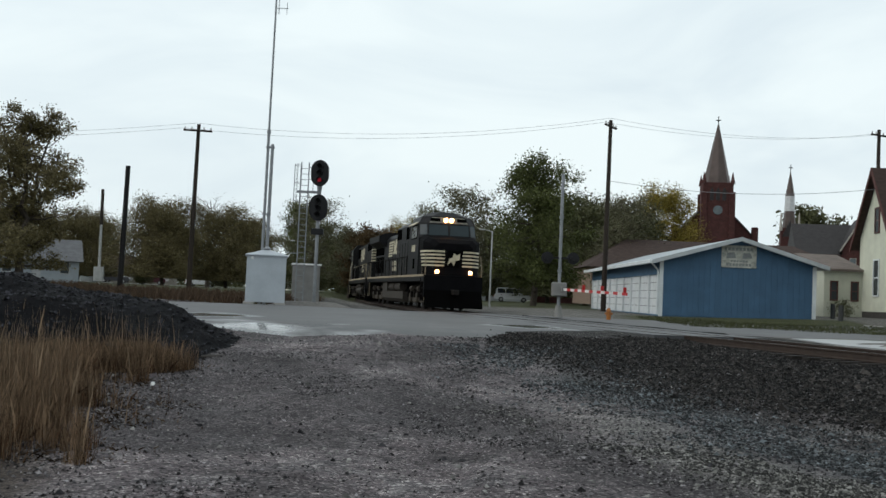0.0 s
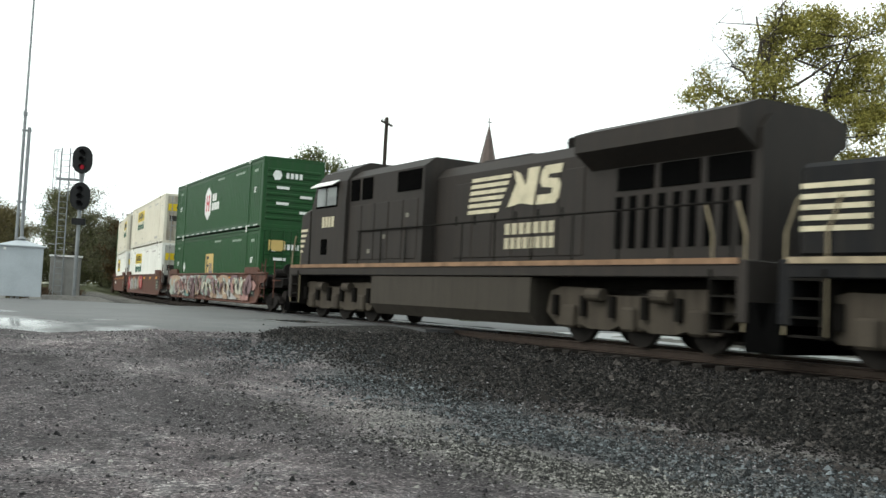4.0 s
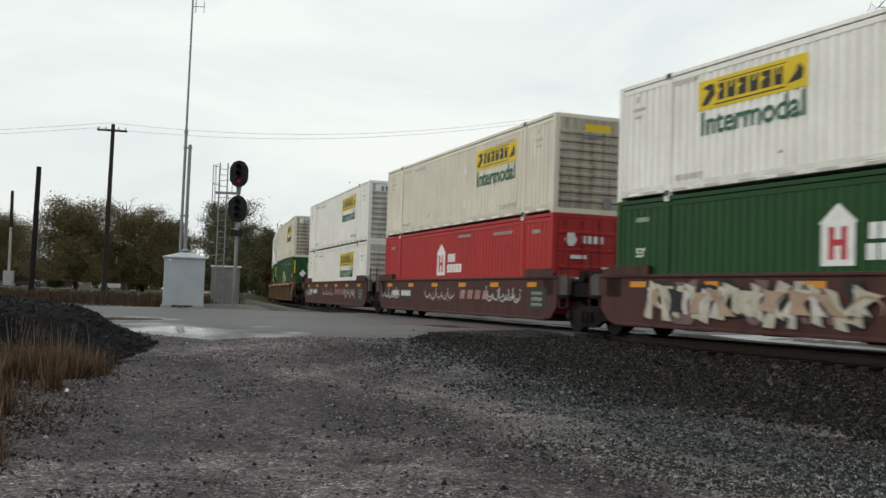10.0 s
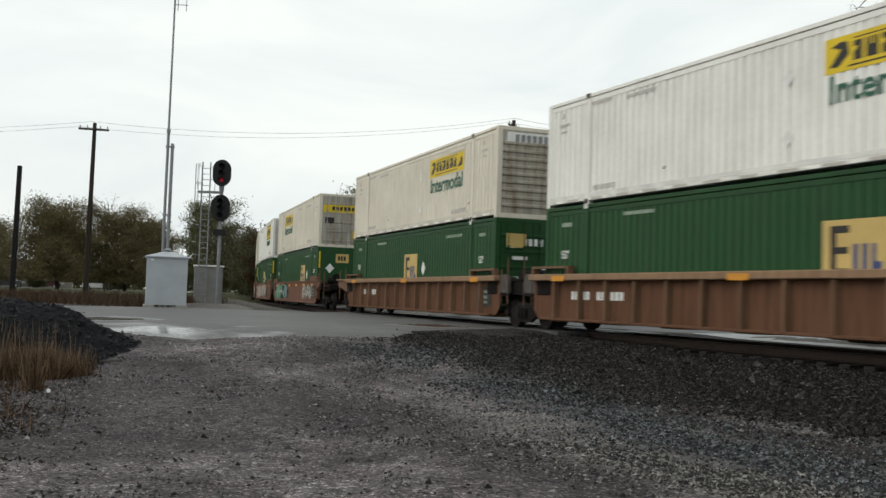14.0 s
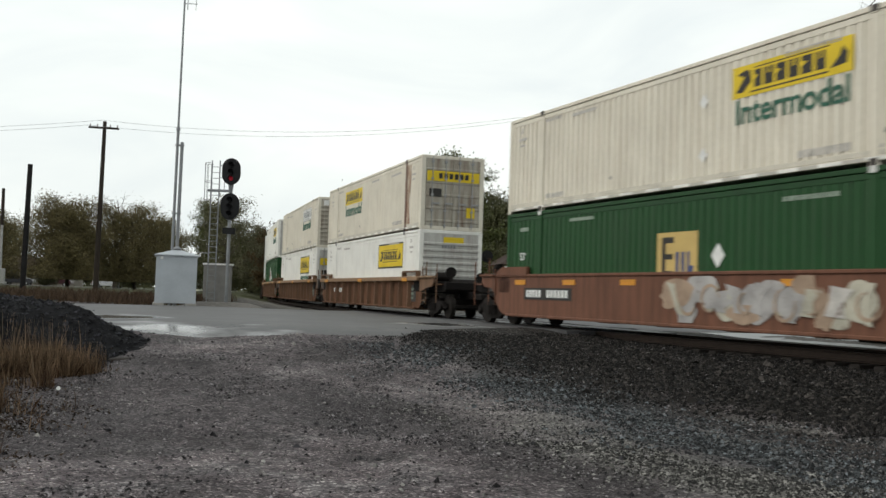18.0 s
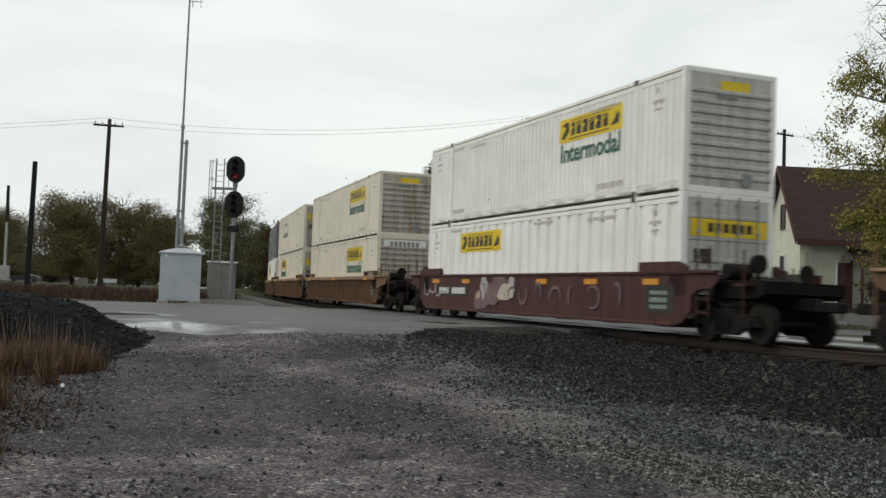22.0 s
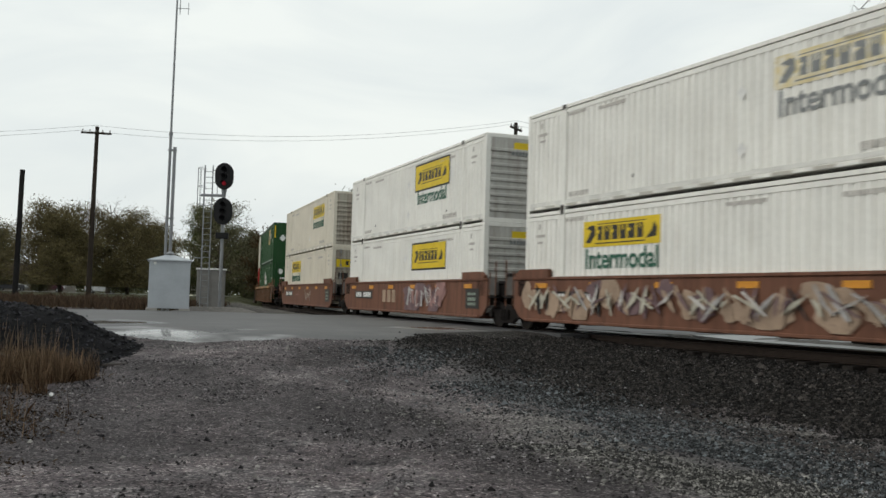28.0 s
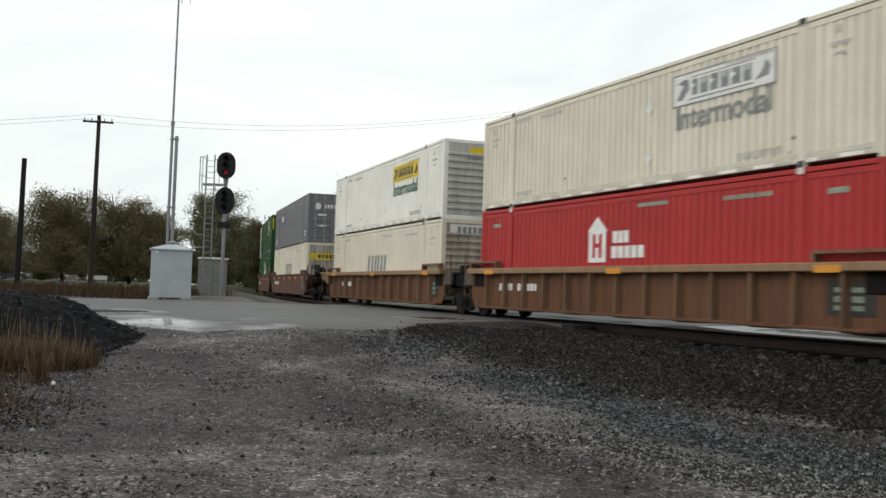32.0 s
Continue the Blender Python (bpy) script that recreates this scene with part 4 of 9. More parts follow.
FRONT = [-117.31, -137.48, -157.27, -180.18, -204.07, -223.62, -243.0, -266.78, -286.29, -305.74, -329.84, -349.39, -368.78, -392.97, -412.27, -431.88,
         -455.67, -478.86, -498.43, -517.83, -541.87, -565.68, -584.81, -604.79, -628.87, -648.4, -668.1, -692.0, -711.5, -731.0]
TRAIN = []          # (thing, metres along the track of its middle at 0 s, height over the rail)


# ---- the train: well cars ----
GUNMETAL = mat("dull_grey_plate", (0.07, 0.065, 0.06), 0.7, vary=0.35, scale=3)
STEEL_PAINT = {"rust": (0.100, 0.044, 0.031), "orange": (0.150, 0.067, 0.041), "maroon": (0.066, 0.027, 0.023), "tan": (0.165, 0.094, 0.055)}


def truck_meshes():
    iron = mat("truck_iron", (0.013, 0.011, 0.010), 0.8, vary=0.5, scale=4, spec=0.12)
    wheel = bmesh.new()
    add_tube(wheel, (0, -0.07, 0.42), (0, 0.07, 0.42), 0.42, sides=28)
    add_tube(wheel, (0, 0.05, 0.42), (0, 0.09, 0.42), 0.46, sides=28)
    add_tube(wheel, (0, -0.16, 0.42), (0, -0.06, 0.42), 0.10, sides=12)
    frame_ = bmesh.new()
    add_prism(frame_, ((-1.15, 0.36), (-0.95, 0.60), (-0.45, 0.62), (-0.30, 0.72), (0.30, 0.72), (0.45, 0.62), (0.95, 0.60), (1.15, 0.36), (0.72, 0.34), (0.40, 0.16), (-0.40, 0.16), (-0.72, 0.34)), -0.07, 0.07)
    for x in (-0.89, 0.89):
        add_tube(frame_, (x, -0.13, 0.42), (x, 0.08, 0.42), 0.11, sides=10)
    for x in (-0.2, 0.0, 0.2):
        add_tube(frame_, (x, -0.10, 0.26), (x, -0.10, 0.56), 0.06, sides=8)
    bolster = boxes("bolster", iron, ((-0.2, -1.0, 0.45), (0.2, 1.0, 0.72)), ((-0.05, -0.7, 0.36), (0.05, 0.7, 0.46)), bevel=0.02)
    axle = bmesh.new()
    add_tube(axle, (0, -0.75, 0.42), (0, 0.75, 0.42), 0.075, sides=10)
    return mesh_of(wheel, "wheel", mat("wheel_steel", (0.020, 0.017, 0.015), 0.7, 0.2, vary=0.4, spec=0.15)), mesh_of(frame_, "side_frame", iron), bolster, mesh_of(axle, "axle", iron)


WHEEL, SIDE_FRAME, BOLSTER, AXLE = truck_meshes()


def add_truck(car, x):
    t = part("truck", BOLSTER, None, car, at=pose(x, 0, 0))
    for y, turn in ((-1.0, 0), (1.0, 180)):
        part("side_frame", SIDE_FRAME, None, t, at=pose(0, y, 0, 0, 0, turn))
    for a in (-0.89, 0.89):
        part("axle", AXLE, None, t, at=pose(a, 0, 0))
        for y, turn in ((-0.76, 180), (0.76, 0)):
            part("wheel", WHEEL, None, t, at=pose(a, y, 0, 0, 0, turn + 180))


WELL = {}


def well_meshes(kind, colour):
    if (kind, colour) in WELL:
        return WELL[kind, colour]
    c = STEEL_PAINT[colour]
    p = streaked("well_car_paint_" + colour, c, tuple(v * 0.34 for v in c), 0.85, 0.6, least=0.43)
    # Ribbed cars: top flange in a lighter tone than the ribs.
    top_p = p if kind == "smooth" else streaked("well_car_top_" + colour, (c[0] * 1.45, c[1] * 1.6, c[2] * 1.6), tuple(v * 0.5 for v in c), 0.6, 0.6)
    h = 8.6
    out = {}
    side = bmesh.new()
    if kind == "smooth":
        add_prism(side, ((-h, 1.50), (-h, 0.66), (-h + 0.35, 0.36), (-h + 0.7, 0.28), (h - 0.7, 0.28), (h - 0.35, 0.36), (h, 0.66), (h, 1.50)), -1.36, -1.30)
        add_box(side, (-h, -1.40, 1.44), (h, -1.28, 1.52), 0.015)
        add_box(side, (-h + 0.7, -1.40, 0.26), (h - 0.7, -1.27, 0.34), 0.015)
    else:
        add_prism(side, ((-h, 1.42), (-h, 0.55), (-h + 0.25, 0.32), (-h + 0.5, 0.30), (h - 0.5, 0.30), (h - 0.25, 0.32), (h, 0.55), (h, 1.42)), -1.325, -1.30)
        add_box(side, (-h + 0.5, -1.47, 0.27), (h - 0.5, -1.29, 0.34), 0.015)
    # Ribbed sheet: dirt streaks, and a base colour darkened for shade behind the ribs.
    sheet = p if kind == "smooth" else streaked("well_car_shaded_sheet_" + colour, (c[0] * 0.72, c[1] * 0.64, c[2] * 0.66), tuple(v * 0.18 for v in c), 0.8, 0.8, 0.08)
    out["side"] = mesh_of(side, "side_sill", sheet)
    rib = bmesh.new()
    add_prism(rib, ((-0.075, 0.0), (0.075, 0.0), (0.035, -0.16), (-0.035, -0.16)), 0.34, 1.36, "z")
    out["rib"] = mesh_of(rib, "side_rib", p)
    flange = bmesh.new()
    add_box(flange, (-h, -1.53, 1.35), (h, -1.30, 1.52), 0.02)
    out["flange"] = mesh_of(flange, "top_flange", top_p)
    guide = bmesh.new()
    if kind == "smooth":
        add_prism(guide, ((-0.95, 1.50), (0.95, 1.50), (0.95, 1.74), (-0.62, 1.74), (-0.95, 1.62)), -1.42, -1.31)
    else:
        add_prism(guide, ((-0.95, 1.50), (-0.86, 1.50), (-0.86, 1.68), (0.86, 1.68), (0.86, 1.50), (0.95, 1.50), (0.95, 1.74), (-0.95, 1.74)), -1.50, -1.31)
    out["guide"] = mesh_of(guide, "corner_guide", p)
    deck = bmesh.new()
    add_prism(deck, ((-1.5, 0.95), (1.1, 0.95), (1.35, 1.05), (1.35, 1.30), (-1.5, 1.38)), -1.05, 1.05)
    add_box(deck, (-1.6, -1.36, 0.95), (-0.9, 1.36, 1.46), 0.02)
    add_box(deck, (0.3, -0.16, 0.72), (1.7, 0.16, 0.98), 0.02)
    out["deck"] = mesh_of(deck, "end_platform", mat("platform_near_black", (0.010, 0.0085, 0.008), 0.85, vary=0.4, scale=3, spec=0.1))
    out["floor"] = boxes("well_floor", p, *[((x - 0.35, -1.28, 0.24), (x + 0.35, 1.28, 0.34)) for x in (-7.4, -5, -2.5, 0, 2.5, 5, 7.4)], bevel=0.01)
    lad = bmesh.new()
    for x in (-0.22, 0.22):
        add_tube(lad, (x, 0, 0.5), (x, 0, 1.9), 0.018, sides=6)
    for z in (0.6, 0.9, 1.2, 1.5, 1.8):
        add_tube(lad, (-0.22, 0, z), (0.22, 0, z), 0.014, sides=6)
    out["ladder"] = mesh_of(lad, "ladder", p)
    brk = bmesh.new()
    add_tube(brk, (0, -0.02, 0), (0, 0.02, 0), 0.2, sides=20)
    add_tube(brk, (0, 0, -0.5), (0, 0, 0), 0.03, sides=8)
    out["brake"] = mesh_of(brk, "brake_wheel", mat("truck_iron", (0, 0, 0)))
    out["reflector"] = boxes("reflector", mat("amber_reflector", (0.55, 0.24, 0.03), 0.4), ((-0.32, -0.006, -0.07), (0.32, 0.006, 0.07)))
    out["rail_paint"], out["top_paint"], out["kind"] = p, top_p, kind
    WELL[kind, colour] = out
    return out


def spray_mat(name, c, worn=(0.13, 0.085, 0.07)):
    return mat(name + "_spray_paint", c, 0.75, vary=0.3, scale=2, second=worn, second_at=(0.60, 0.74), spec=0.2)


SPRAY = {k: spray_mat(k, c) for k, c in {
    "cream": (0.40, 0.38, 0.31), "white": (0.46, 0.44, 0.41), "blue": (0.06, 0.19, 0.38), "green": (0.05, 0.26, 0.16), "black": (0.025, 0.027, 0.027), "mauve": (0.15, 0.10, 0.105),
    "rose": (0.29, 0.17, 0.155), "red": (0.34, 0.05, 0.055), "sage": (0.27, 0.30, 0.26), "grey": (0.33, 0.32, 0.31), "tan": (0.32, 0.235, 0.17), "teal": (0.15, 0.25, 0.23)}.items()}


def spray(car, face_y, style, rng):
    """Painted fields and rounded, interlocked strokes of no meaning, one thin layer over the other."""
    layer = [0]

    def lay(name, outline):
        layer[0] += 1
        bm = bmesh.new()
        y = face_y - 0.0012 * layer[0]
        add_prism(bm, [(min(max(x, -8.3), 8.3), min(max(z, 0.38), 1.42)) for x, z in outline], y, y + 0.001)
        part("graffiti", bm, SPRAY[name], car, name + " spray-painted shape")

    def blob(name, x, z, a, b, lobes=5):
        ph, k = rng.uniform(0, 6), rng.uniform(0.10, 0.22)
        lay(name, [(x + a * (1 + k * math.sin(lobes * t + ph)) * math.cos(t), z + b * (1 + k * math.cos((lobes - 2) * t + ph)) * math.sin(t)) for t in [math.pi * i / 14 for i in range(28)]])

    def curl(name, x, z, a, b, width, t0, t1):
        """A thick bent stroke that swells in its middle."""
        n = 12
        out, inn = [], []
        for i in range(n + 1):
            t, g = t0 + (t1 - t0) * i / n, width * (0.35 + 0.65 * math.sin(math.pi * i / n))
            out.append((x + (a + g) * math.cos(t), z + (b + g) * math.sin(t)))
            inn.append((x + (a - g) * math.cos(t), z + (b - g) * math.sin(t)))
        lay(name, out + inn[::-1])

    def wave(name, x0, x1, z, tall, width, turns):
        """A thin looping line, drawn in one go."""
        n = int(turns * 9)
        ph, mid = rng.uniform(0, 6), []
        for i in range(n + 1):
            k = i / n
            t = 2 * math.pi * turns * k + ph
            mid.append((x0 + (x1 - x0) * k + 0.16 * math.cos(t), z + tall * math.sin(t) * (0.55 + 0.45 * math.sin(3.1 * k * turns + ph))))
        layer[0] += 1
        y = face_y - 0.0012 * layer[0]
        bm, last = bmesh.new(), None
        for a, b in zip([mid[0]] + mid[:-1], mid[1:] + [mid[-1]]):
            dx, dz = b[0] - a[0], b[1] - a[1]
            r = width / (math.hypot(dx, dz) + 1e-6)
            c = ((a[0] + b[0]) / 2, min(max((a[1] + b[1]) / 2, 0.42), 1.38))
            ring = [bm.verts.new((c[0] + sx * dz * r, yy, c[1] - sx * dx * r)) for sx, yy in ((-1, y), (1, y), (1, y + 0.001), (-1, y + 0.001))]
            for i in range(4 if last else 0):
                bm.faces.new((last[i], last[(i + 1) % 4], ring[(i + 1) % 4], ring[i]))
            last = ring
        part("graffiti", bm, SPRAY[name], car, name + " spray-painted scrawl")

    def run(x0, x1, n, fill, edge, width, z=0.90, tall=0.40):
        """A row of fat interlocked letter-like forms."""
        step = (x1 - x0) / n
        for k in range(n):
            x = x0 + step * (k + 0.5)
            c = fill[k % len(fill)]
            if edge:
                blob(edge, x, z, step * 0.62, tall + 0.10, 4)
            blob(c, x, z, step * 0.52, tall, 5)
            t = rng.uniform(0, 6)
            curl(edge or c, x + rng.uniform(-0.1, 0.1), z, step * 0.26, tall * 0.5, width, t, t + rng.uniform(2.5, 4.5))

    def scrawl(x0, x1, n, c, width, z=0.88, tall=0.34):
        for k in range(n):
            x, t = x0 + (x1 - x0) * (k + rng.uniform(0.2, 0.8)) / n, rng.uniform(0, 6)
            curl(c, x, z + rng.uniform(-0.06, 0.06), rng.uniform(0.15, 0.36), tall * rng.uniform(0.6, 1.0), width, t, t + rng.uniform(2.0, 5.0))
    def fields(x0, x1, n, colours, big=0.75):
        for k in range(n):
            x = x0 + (x1 - x0) * (k * 0.618034 % 1.0)
            blob(rng.choice(colours), x, rng.uniform(0.55, 1.25), rng.uniform(0.35, 1.0) * big, rng.uniform(0.14, 0.46), rng.choice((3, 5, 6)))
    def shards(x0, x1, n, colours, tall=0.42):
        for k in range(n):
            x, a, c = x0 + (x1 - x0) * (k + 0.5) / n, rng.uniform(-0.25, 0.25), rng.choice(colours)
            w = (x1 - x0) / n * rng.uniform(0.22, 0.42)
            z0, z1 = 0.9 - tall * rng.uniform(0.6, 1.0), 0.9 + tall * rng.uniform(0.6, 1.0)
            lay(c, [(x - w + a, z1), (x + w + a, z1 - rng.uniform(0, 0.15)), (x + w * 0.4, 0.9), (x + w - a, z0), (x - w * 0.8 - a, z0 + rng.uniform(0, 0.12)), (x - w * 0.7, 0.95)])
    if style == "mural":
        fields(-8.0, 8.0, 40, ("sage", "tan", "rose", "grey", "teal", "grey"), 1.5)
        fields(-7.6, 7.6, 26, ("grey", "tan", "rose", "mauve", "sage", "mauve"), 0.7)
        shards(-7.4, 7.4, 22, ("mauve", "grey", "sage", "tan"), 0.46)
        scrawl(-6.6, 1.6, 14, "mauve", 0.06, 0.92, 0.42)
        shards(-7.0, 7.4, 22, ("cream", "grey", "rose", "mauve"), 0.30)
        scrawl(-6.6, 7.4, 16, "cream", 0.025, 0.92, 0.42)
    elif style == "wisps":
        fields(-7.8, 7.8, 20, ("tan", "mauve", "tan"), 0.6)
        for n, tall, colours in ((30, 0.44, ("mauve", "tan", "black")), (34, 0.46, ("grey", "cream", "tan")), (30, 0.30, ("cream", "mauve", "white"))):
            for k in range(n):
                x, w, lean = -7.7 + 15.4 * (k + rng.random()) / n, rng.uniform(0.05, 0.13), rng.uniform(-0.45, 0.45)
                z0, z1 = 0.9 - tall * rng.uniform(0.4, 1.0), 0.9 + tall * rng.uniform(0.3, 1.0)
                lay(rng.choice(colours), [(x - lean - w * 0.3, z0), (x - lean + w * 0.4, z0 + 0.04), (x + w, 0.9), (x + lean + w * 0.3, z1), (x + lean - w * 0.2, z1 - 0.05), (x - w, 0.92)])
    elif style == "rose":
        run(-6.1, -1.2, 6, ("grey", "sage", "tan"), None, 0.10)
        for k, x in enumerate((-6.75, -0.6, 0.1)):
            blob("red", x, 0.95 + 0.1 * (k % 2), 0.55, 0.46, 6)
            curl("cream", x, 0.95, 0.22, 0.24, 0.05, 0.5 * k, 0.5 * k + 4)
            curl("black", x + 0.1, 0.85, 0.34, 0.30, 0.04, 2.0 + k, 5.0 + k)
        scrawl(-6.0, -1.4, 9, "grey", 0.07)
        scrawl(-6.0, -1.4, 6, "black", 0.025)
    elif style == "letters_left":
        fields(-6.4, -0.2, 12, ("black", "mauve"), 0.7)
        shards(-6.7, 0.0, 11, ("black", "mauve"), 0.50)
        shards(-6.7, 0.0, 13, ("cream", "white", "cream"), 0.52)
        shards(-6.5, 0.1, 12, ("cream", "white"), 0.36)
        shards(-6.6, 0.2, 9, ("black", "cream", "tan"), 0.3)
        scrawl(-0.2, 2.0, 4, "tan", 0.03)
        for k in range(4):
            lay("rose", [(1.7 + 0.62 * k, 0.74), (2.1 + 0.62 * k, 0.74), (2.2 + 0.62 * k, 1.04), (1.8 + 0.62 * k, 1.04)])
    elif style == "letters_mid":
        fields(-3.6, 1.8, 18, ("white", "grey", "cream", "tan"), 0.55)
        shards(-3.7, 1.9, 10, ("cream", "white", "grey"), 0.44)
        scrawl(-3.7, 1.9, 8, "mauve", 0.04, tall=0.44)
        for x in (2.1, 2.65, 3.2):
            lay("tan", rect(x, 0.66, x + 0.36, 1.10))
    elif style == "purple_mid":
        for x in (-2.5, -1.85, -1.2):
            lay("tan", rect(x, 0.66, x + 0.45, 1.16))
        fields(0.8, 4.7, 14, ("mauve", "rose", "mauve"), 0.6)
        shards(0.7, 4.8, 8, ("grey", "rose", "mauve"), 0.42)
        scrawl(1.0, 4.6, 5, "white", 0.03)
    elif style == "outline":
        wave("cream", 0.4, 2.6, 0.95, 0.40, 0.034, 2.6)
        wave("grey", 0.7, 2.4, 0.80, 0.28, 0.022, 3)
        wave("rose", -2.6, -1.2, 0.95, 0.20, 0.018, 3)
    elif style == "patch":
        fields(-3.1, -0.4, 12, ("grey", "tan", "cream", "mauve"), 0.55)
        wave("grey", -8.2, -5.9, 0.95, 0.34, 0.034, 4)
        scrawl(-3.0, 6.0, 9, "mauve", 0.05)
    elif style == "tags":
        wave("grey", -8.2, -5.6, 0.95, 0.36, 0.028, 5)
        wave("white", -7.6, -5.8, 0.85, 0.22, 0.020, 4)
        wave("grey", -2.4, 0.7, 0.92, 0.34, 0.034, 5)
        wave("rose", -2.2, 0.5, 0.9, 0.26, 0.016, 6)
        for k in range(4):
            lay("rose", [(1.2 + 0.68 * k, 0.80), (1.66 + 0.68 * k, 0.80), (1.76 + 0.68 * k, 1.10), (1.3 + 0.68 * k, 1.10)])
        wave("grey", 3.6, 6.2, 0.92, 0.36, 0.036, 5)
        wave("white", 3.8, 6.3, 0.95, 0.26, 0.018, 6)
    elif style == "letters_green":
        fields(-7.2, -5.0, 7, ("green", "teal"), 0.7)
        fields(-4.6, -2.0, 7, ("black", "black", "teal"), 0.8)
        shards(-7.2, -5.0, 5, ("green", "sage"), 0.46)
        shards(-4.7, -1.9, 5, ("black", "teal"), 0.46)
        wave("white", -7.2, -3.0, 0.9, 0.36, 0.03, 6)
        for k in range(3):
            shards(4.0 + 1.1 * k, 5.2 + 1.1 * k, 3, ("white", "grey", "sage"), 0.46)
        wave("white", 4.0, 7.2, 0.9, 0.40, 0.035, 5)
    elif style == "letters_wide":
        fields(-5.6, 5.0, 26, ("white", "cream", "grey"), 0.6)
        shards(-6.0, 5.4, 12, ("black", "mauve", "grey"), 0.46)
        shards(-6.0, 5.4, 15, ("white", "cream", "white"), 0.42)
        scrawl(-5.8, 5.2, 8, "rose", 0.035)
    elif style == "letters_right":
        fields(0.4, 6.2, 16, ("cream", "grey", "tan"), 0.6)
        shards(0.2, 6.4, 9, ("cream", "white", "grey"))
        scrawl(0.2, 6.4, 6, "tan", 0.035)
    elif style == "blue_letters":
        for x, z in ((-0.2, 0.9), (0.6, 1.0), (1.2, 0.85), (-1.0, 0.62), (-3.9, 0.62), (-2.6, 0.55)):
            blob("blue", x, z, 0.75 if x > -1 else 0.6, 0.45 if x > -1 else 0.22, 5)
        for row, z in ((0, 1.13), (1, 0.70)):
            for k in range(5):
                x = -3.75 + 0.78 * k - 0.12 * row
                turn = rng.uniform(0, 6.28)
                curl("white", x, z, 0.22, 0.16, 0.085, turn, turn + rng.uniform(3.2, 5.2))
                lay("white", [(x + 0.26, z - 0.2), (x + 0.40, z - 0.2), (x + 0.46, z + 0.2), (x + 0.30, z + 0.2)])
        scrawl(-3.9, 0.0, 9, "blue", 0.022, 0.9, 0.36)
        wave("white", 1.6, 3.3, 1.05, 0.12, 0.05, 3)


def end_gear(car, m, e, coupled):
    """Steps, rails, pipes and brake gear on one end of a car, in black and near-black."""
    iron, near_black = MATS["truck_iron"], MATS["platform_near_black"]
    bulk = bmesh.new()
    add_prism(bulk, ((8.55 * e, 0.9), (9.05 * e, 0.9), (9.05 * e, 1.36), (8.55 * e, 1.46)), -1.20, 1.20)
    part("end_bulkhead", bulk, near_black, car)
    for y in (-1.28, 1.28):
        plate = bmesh.new()
        add_prism(plate, ((8.55 * e, 1.0), (9.2 * e, 1.0), (9.2 * e, 1.40), (9.05 * e, 1.55), (8.55 * e, 1.55)), y - 0.05, y + 0.05)
        part("end_plate", plate, GUNMETAL, car, "dull grey end plate")
        for z in (0.62, 0.92):
            part("step", boxes("step", iron, ((min(8.7 * e, 9.2 * e), y - 0.09, z), (max(8.7 * e, 9.2 * e), y + 0.09, z + 0.04))), None, car)
        for x in (8.72, 9.18):
            bar = bmesh.new()
            add_tube(bar, (x * e, y * 1.04, 0.6), (x * e, y * 1.04, 2.05 if x > 9 else 1.7), 0.022, sides=6)
            part("grab_rail", bar, m["rail_paint"], car)
    pipe = bmesh.new()
    add_tube(pipe, (9.45 * e, -1.12, 1.28), (9.45 * e, 1.12, 1.28), 0.05, sides=8)
    part("brake_pipe", pipe, iron, car)
    cyl = bmesh.new()
    add_tube(cyl, (9.25 * e, -0.95, 1.52), (9.25 * e, -0.35, 1.52), 0.17, sides=12)
    part("brake_cylinder", cyl, iron, car)
    if coupled:
        tip = 9.55 if m["kind"] == "smooth" else 10.25
        for y in (-1.375, 1.375):
            ext = bmesh.new()
            add_prism(ext, ((8.6 * e, 0.92), ((tip - 0.7) * e, 1.10), ((tip - 0.2) * e, 1.14), (tip * e, 1.28), (tip * e, 1.50), (8.6 * e, 1.50)), y - 0.03, y + 0.03)
            part("side_extension", ext, m["rail_paint"], car)
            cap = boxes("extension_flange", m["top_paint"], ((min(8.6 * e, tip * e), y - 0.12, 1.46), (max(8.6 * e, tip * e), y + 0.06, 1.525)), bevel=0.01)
            part("extension_flange", cap, None, car)
        walkway = boxes("crossover_step", m["rail_paint"], ((min(9.9 * e, 10.3 * e), -1.25, 1.20), (max(9.9 * e, 10.3 * e), 1.25, 1.25)))
        part("crossover_step", walkway, None, car)
        for y in (-1.30, 1.30):
            bar = bmesh.new()
            add_tube(bar, (10.28 * e, y, 0.55), (10.28 * e, y, 1.95), 0.022, sides=6)
            part("grab_rail", bar, m["rail_paint"], car)
        lever = bmesh.new()
        add_tube(lever, (10.35 * e, -1.3, 0.95), (10.5 * e, 0.0, 0.98), 0.018, sides=6)
        part("uncoupling_lever", lever, iron, car)
        stand = bmesh.new()
        add_tube(stand, (9.9 * e, -0.62, 0.95), (9.9 * e, -0.62, 1.85), 0.05, sides=8)
        add_tube(stand, (9.85 * e, -0.62, 1.68), (9.97 * e, -0.62, 1.68), 0.20, sides=18)
        part("hand_brake", stand, iron, car)


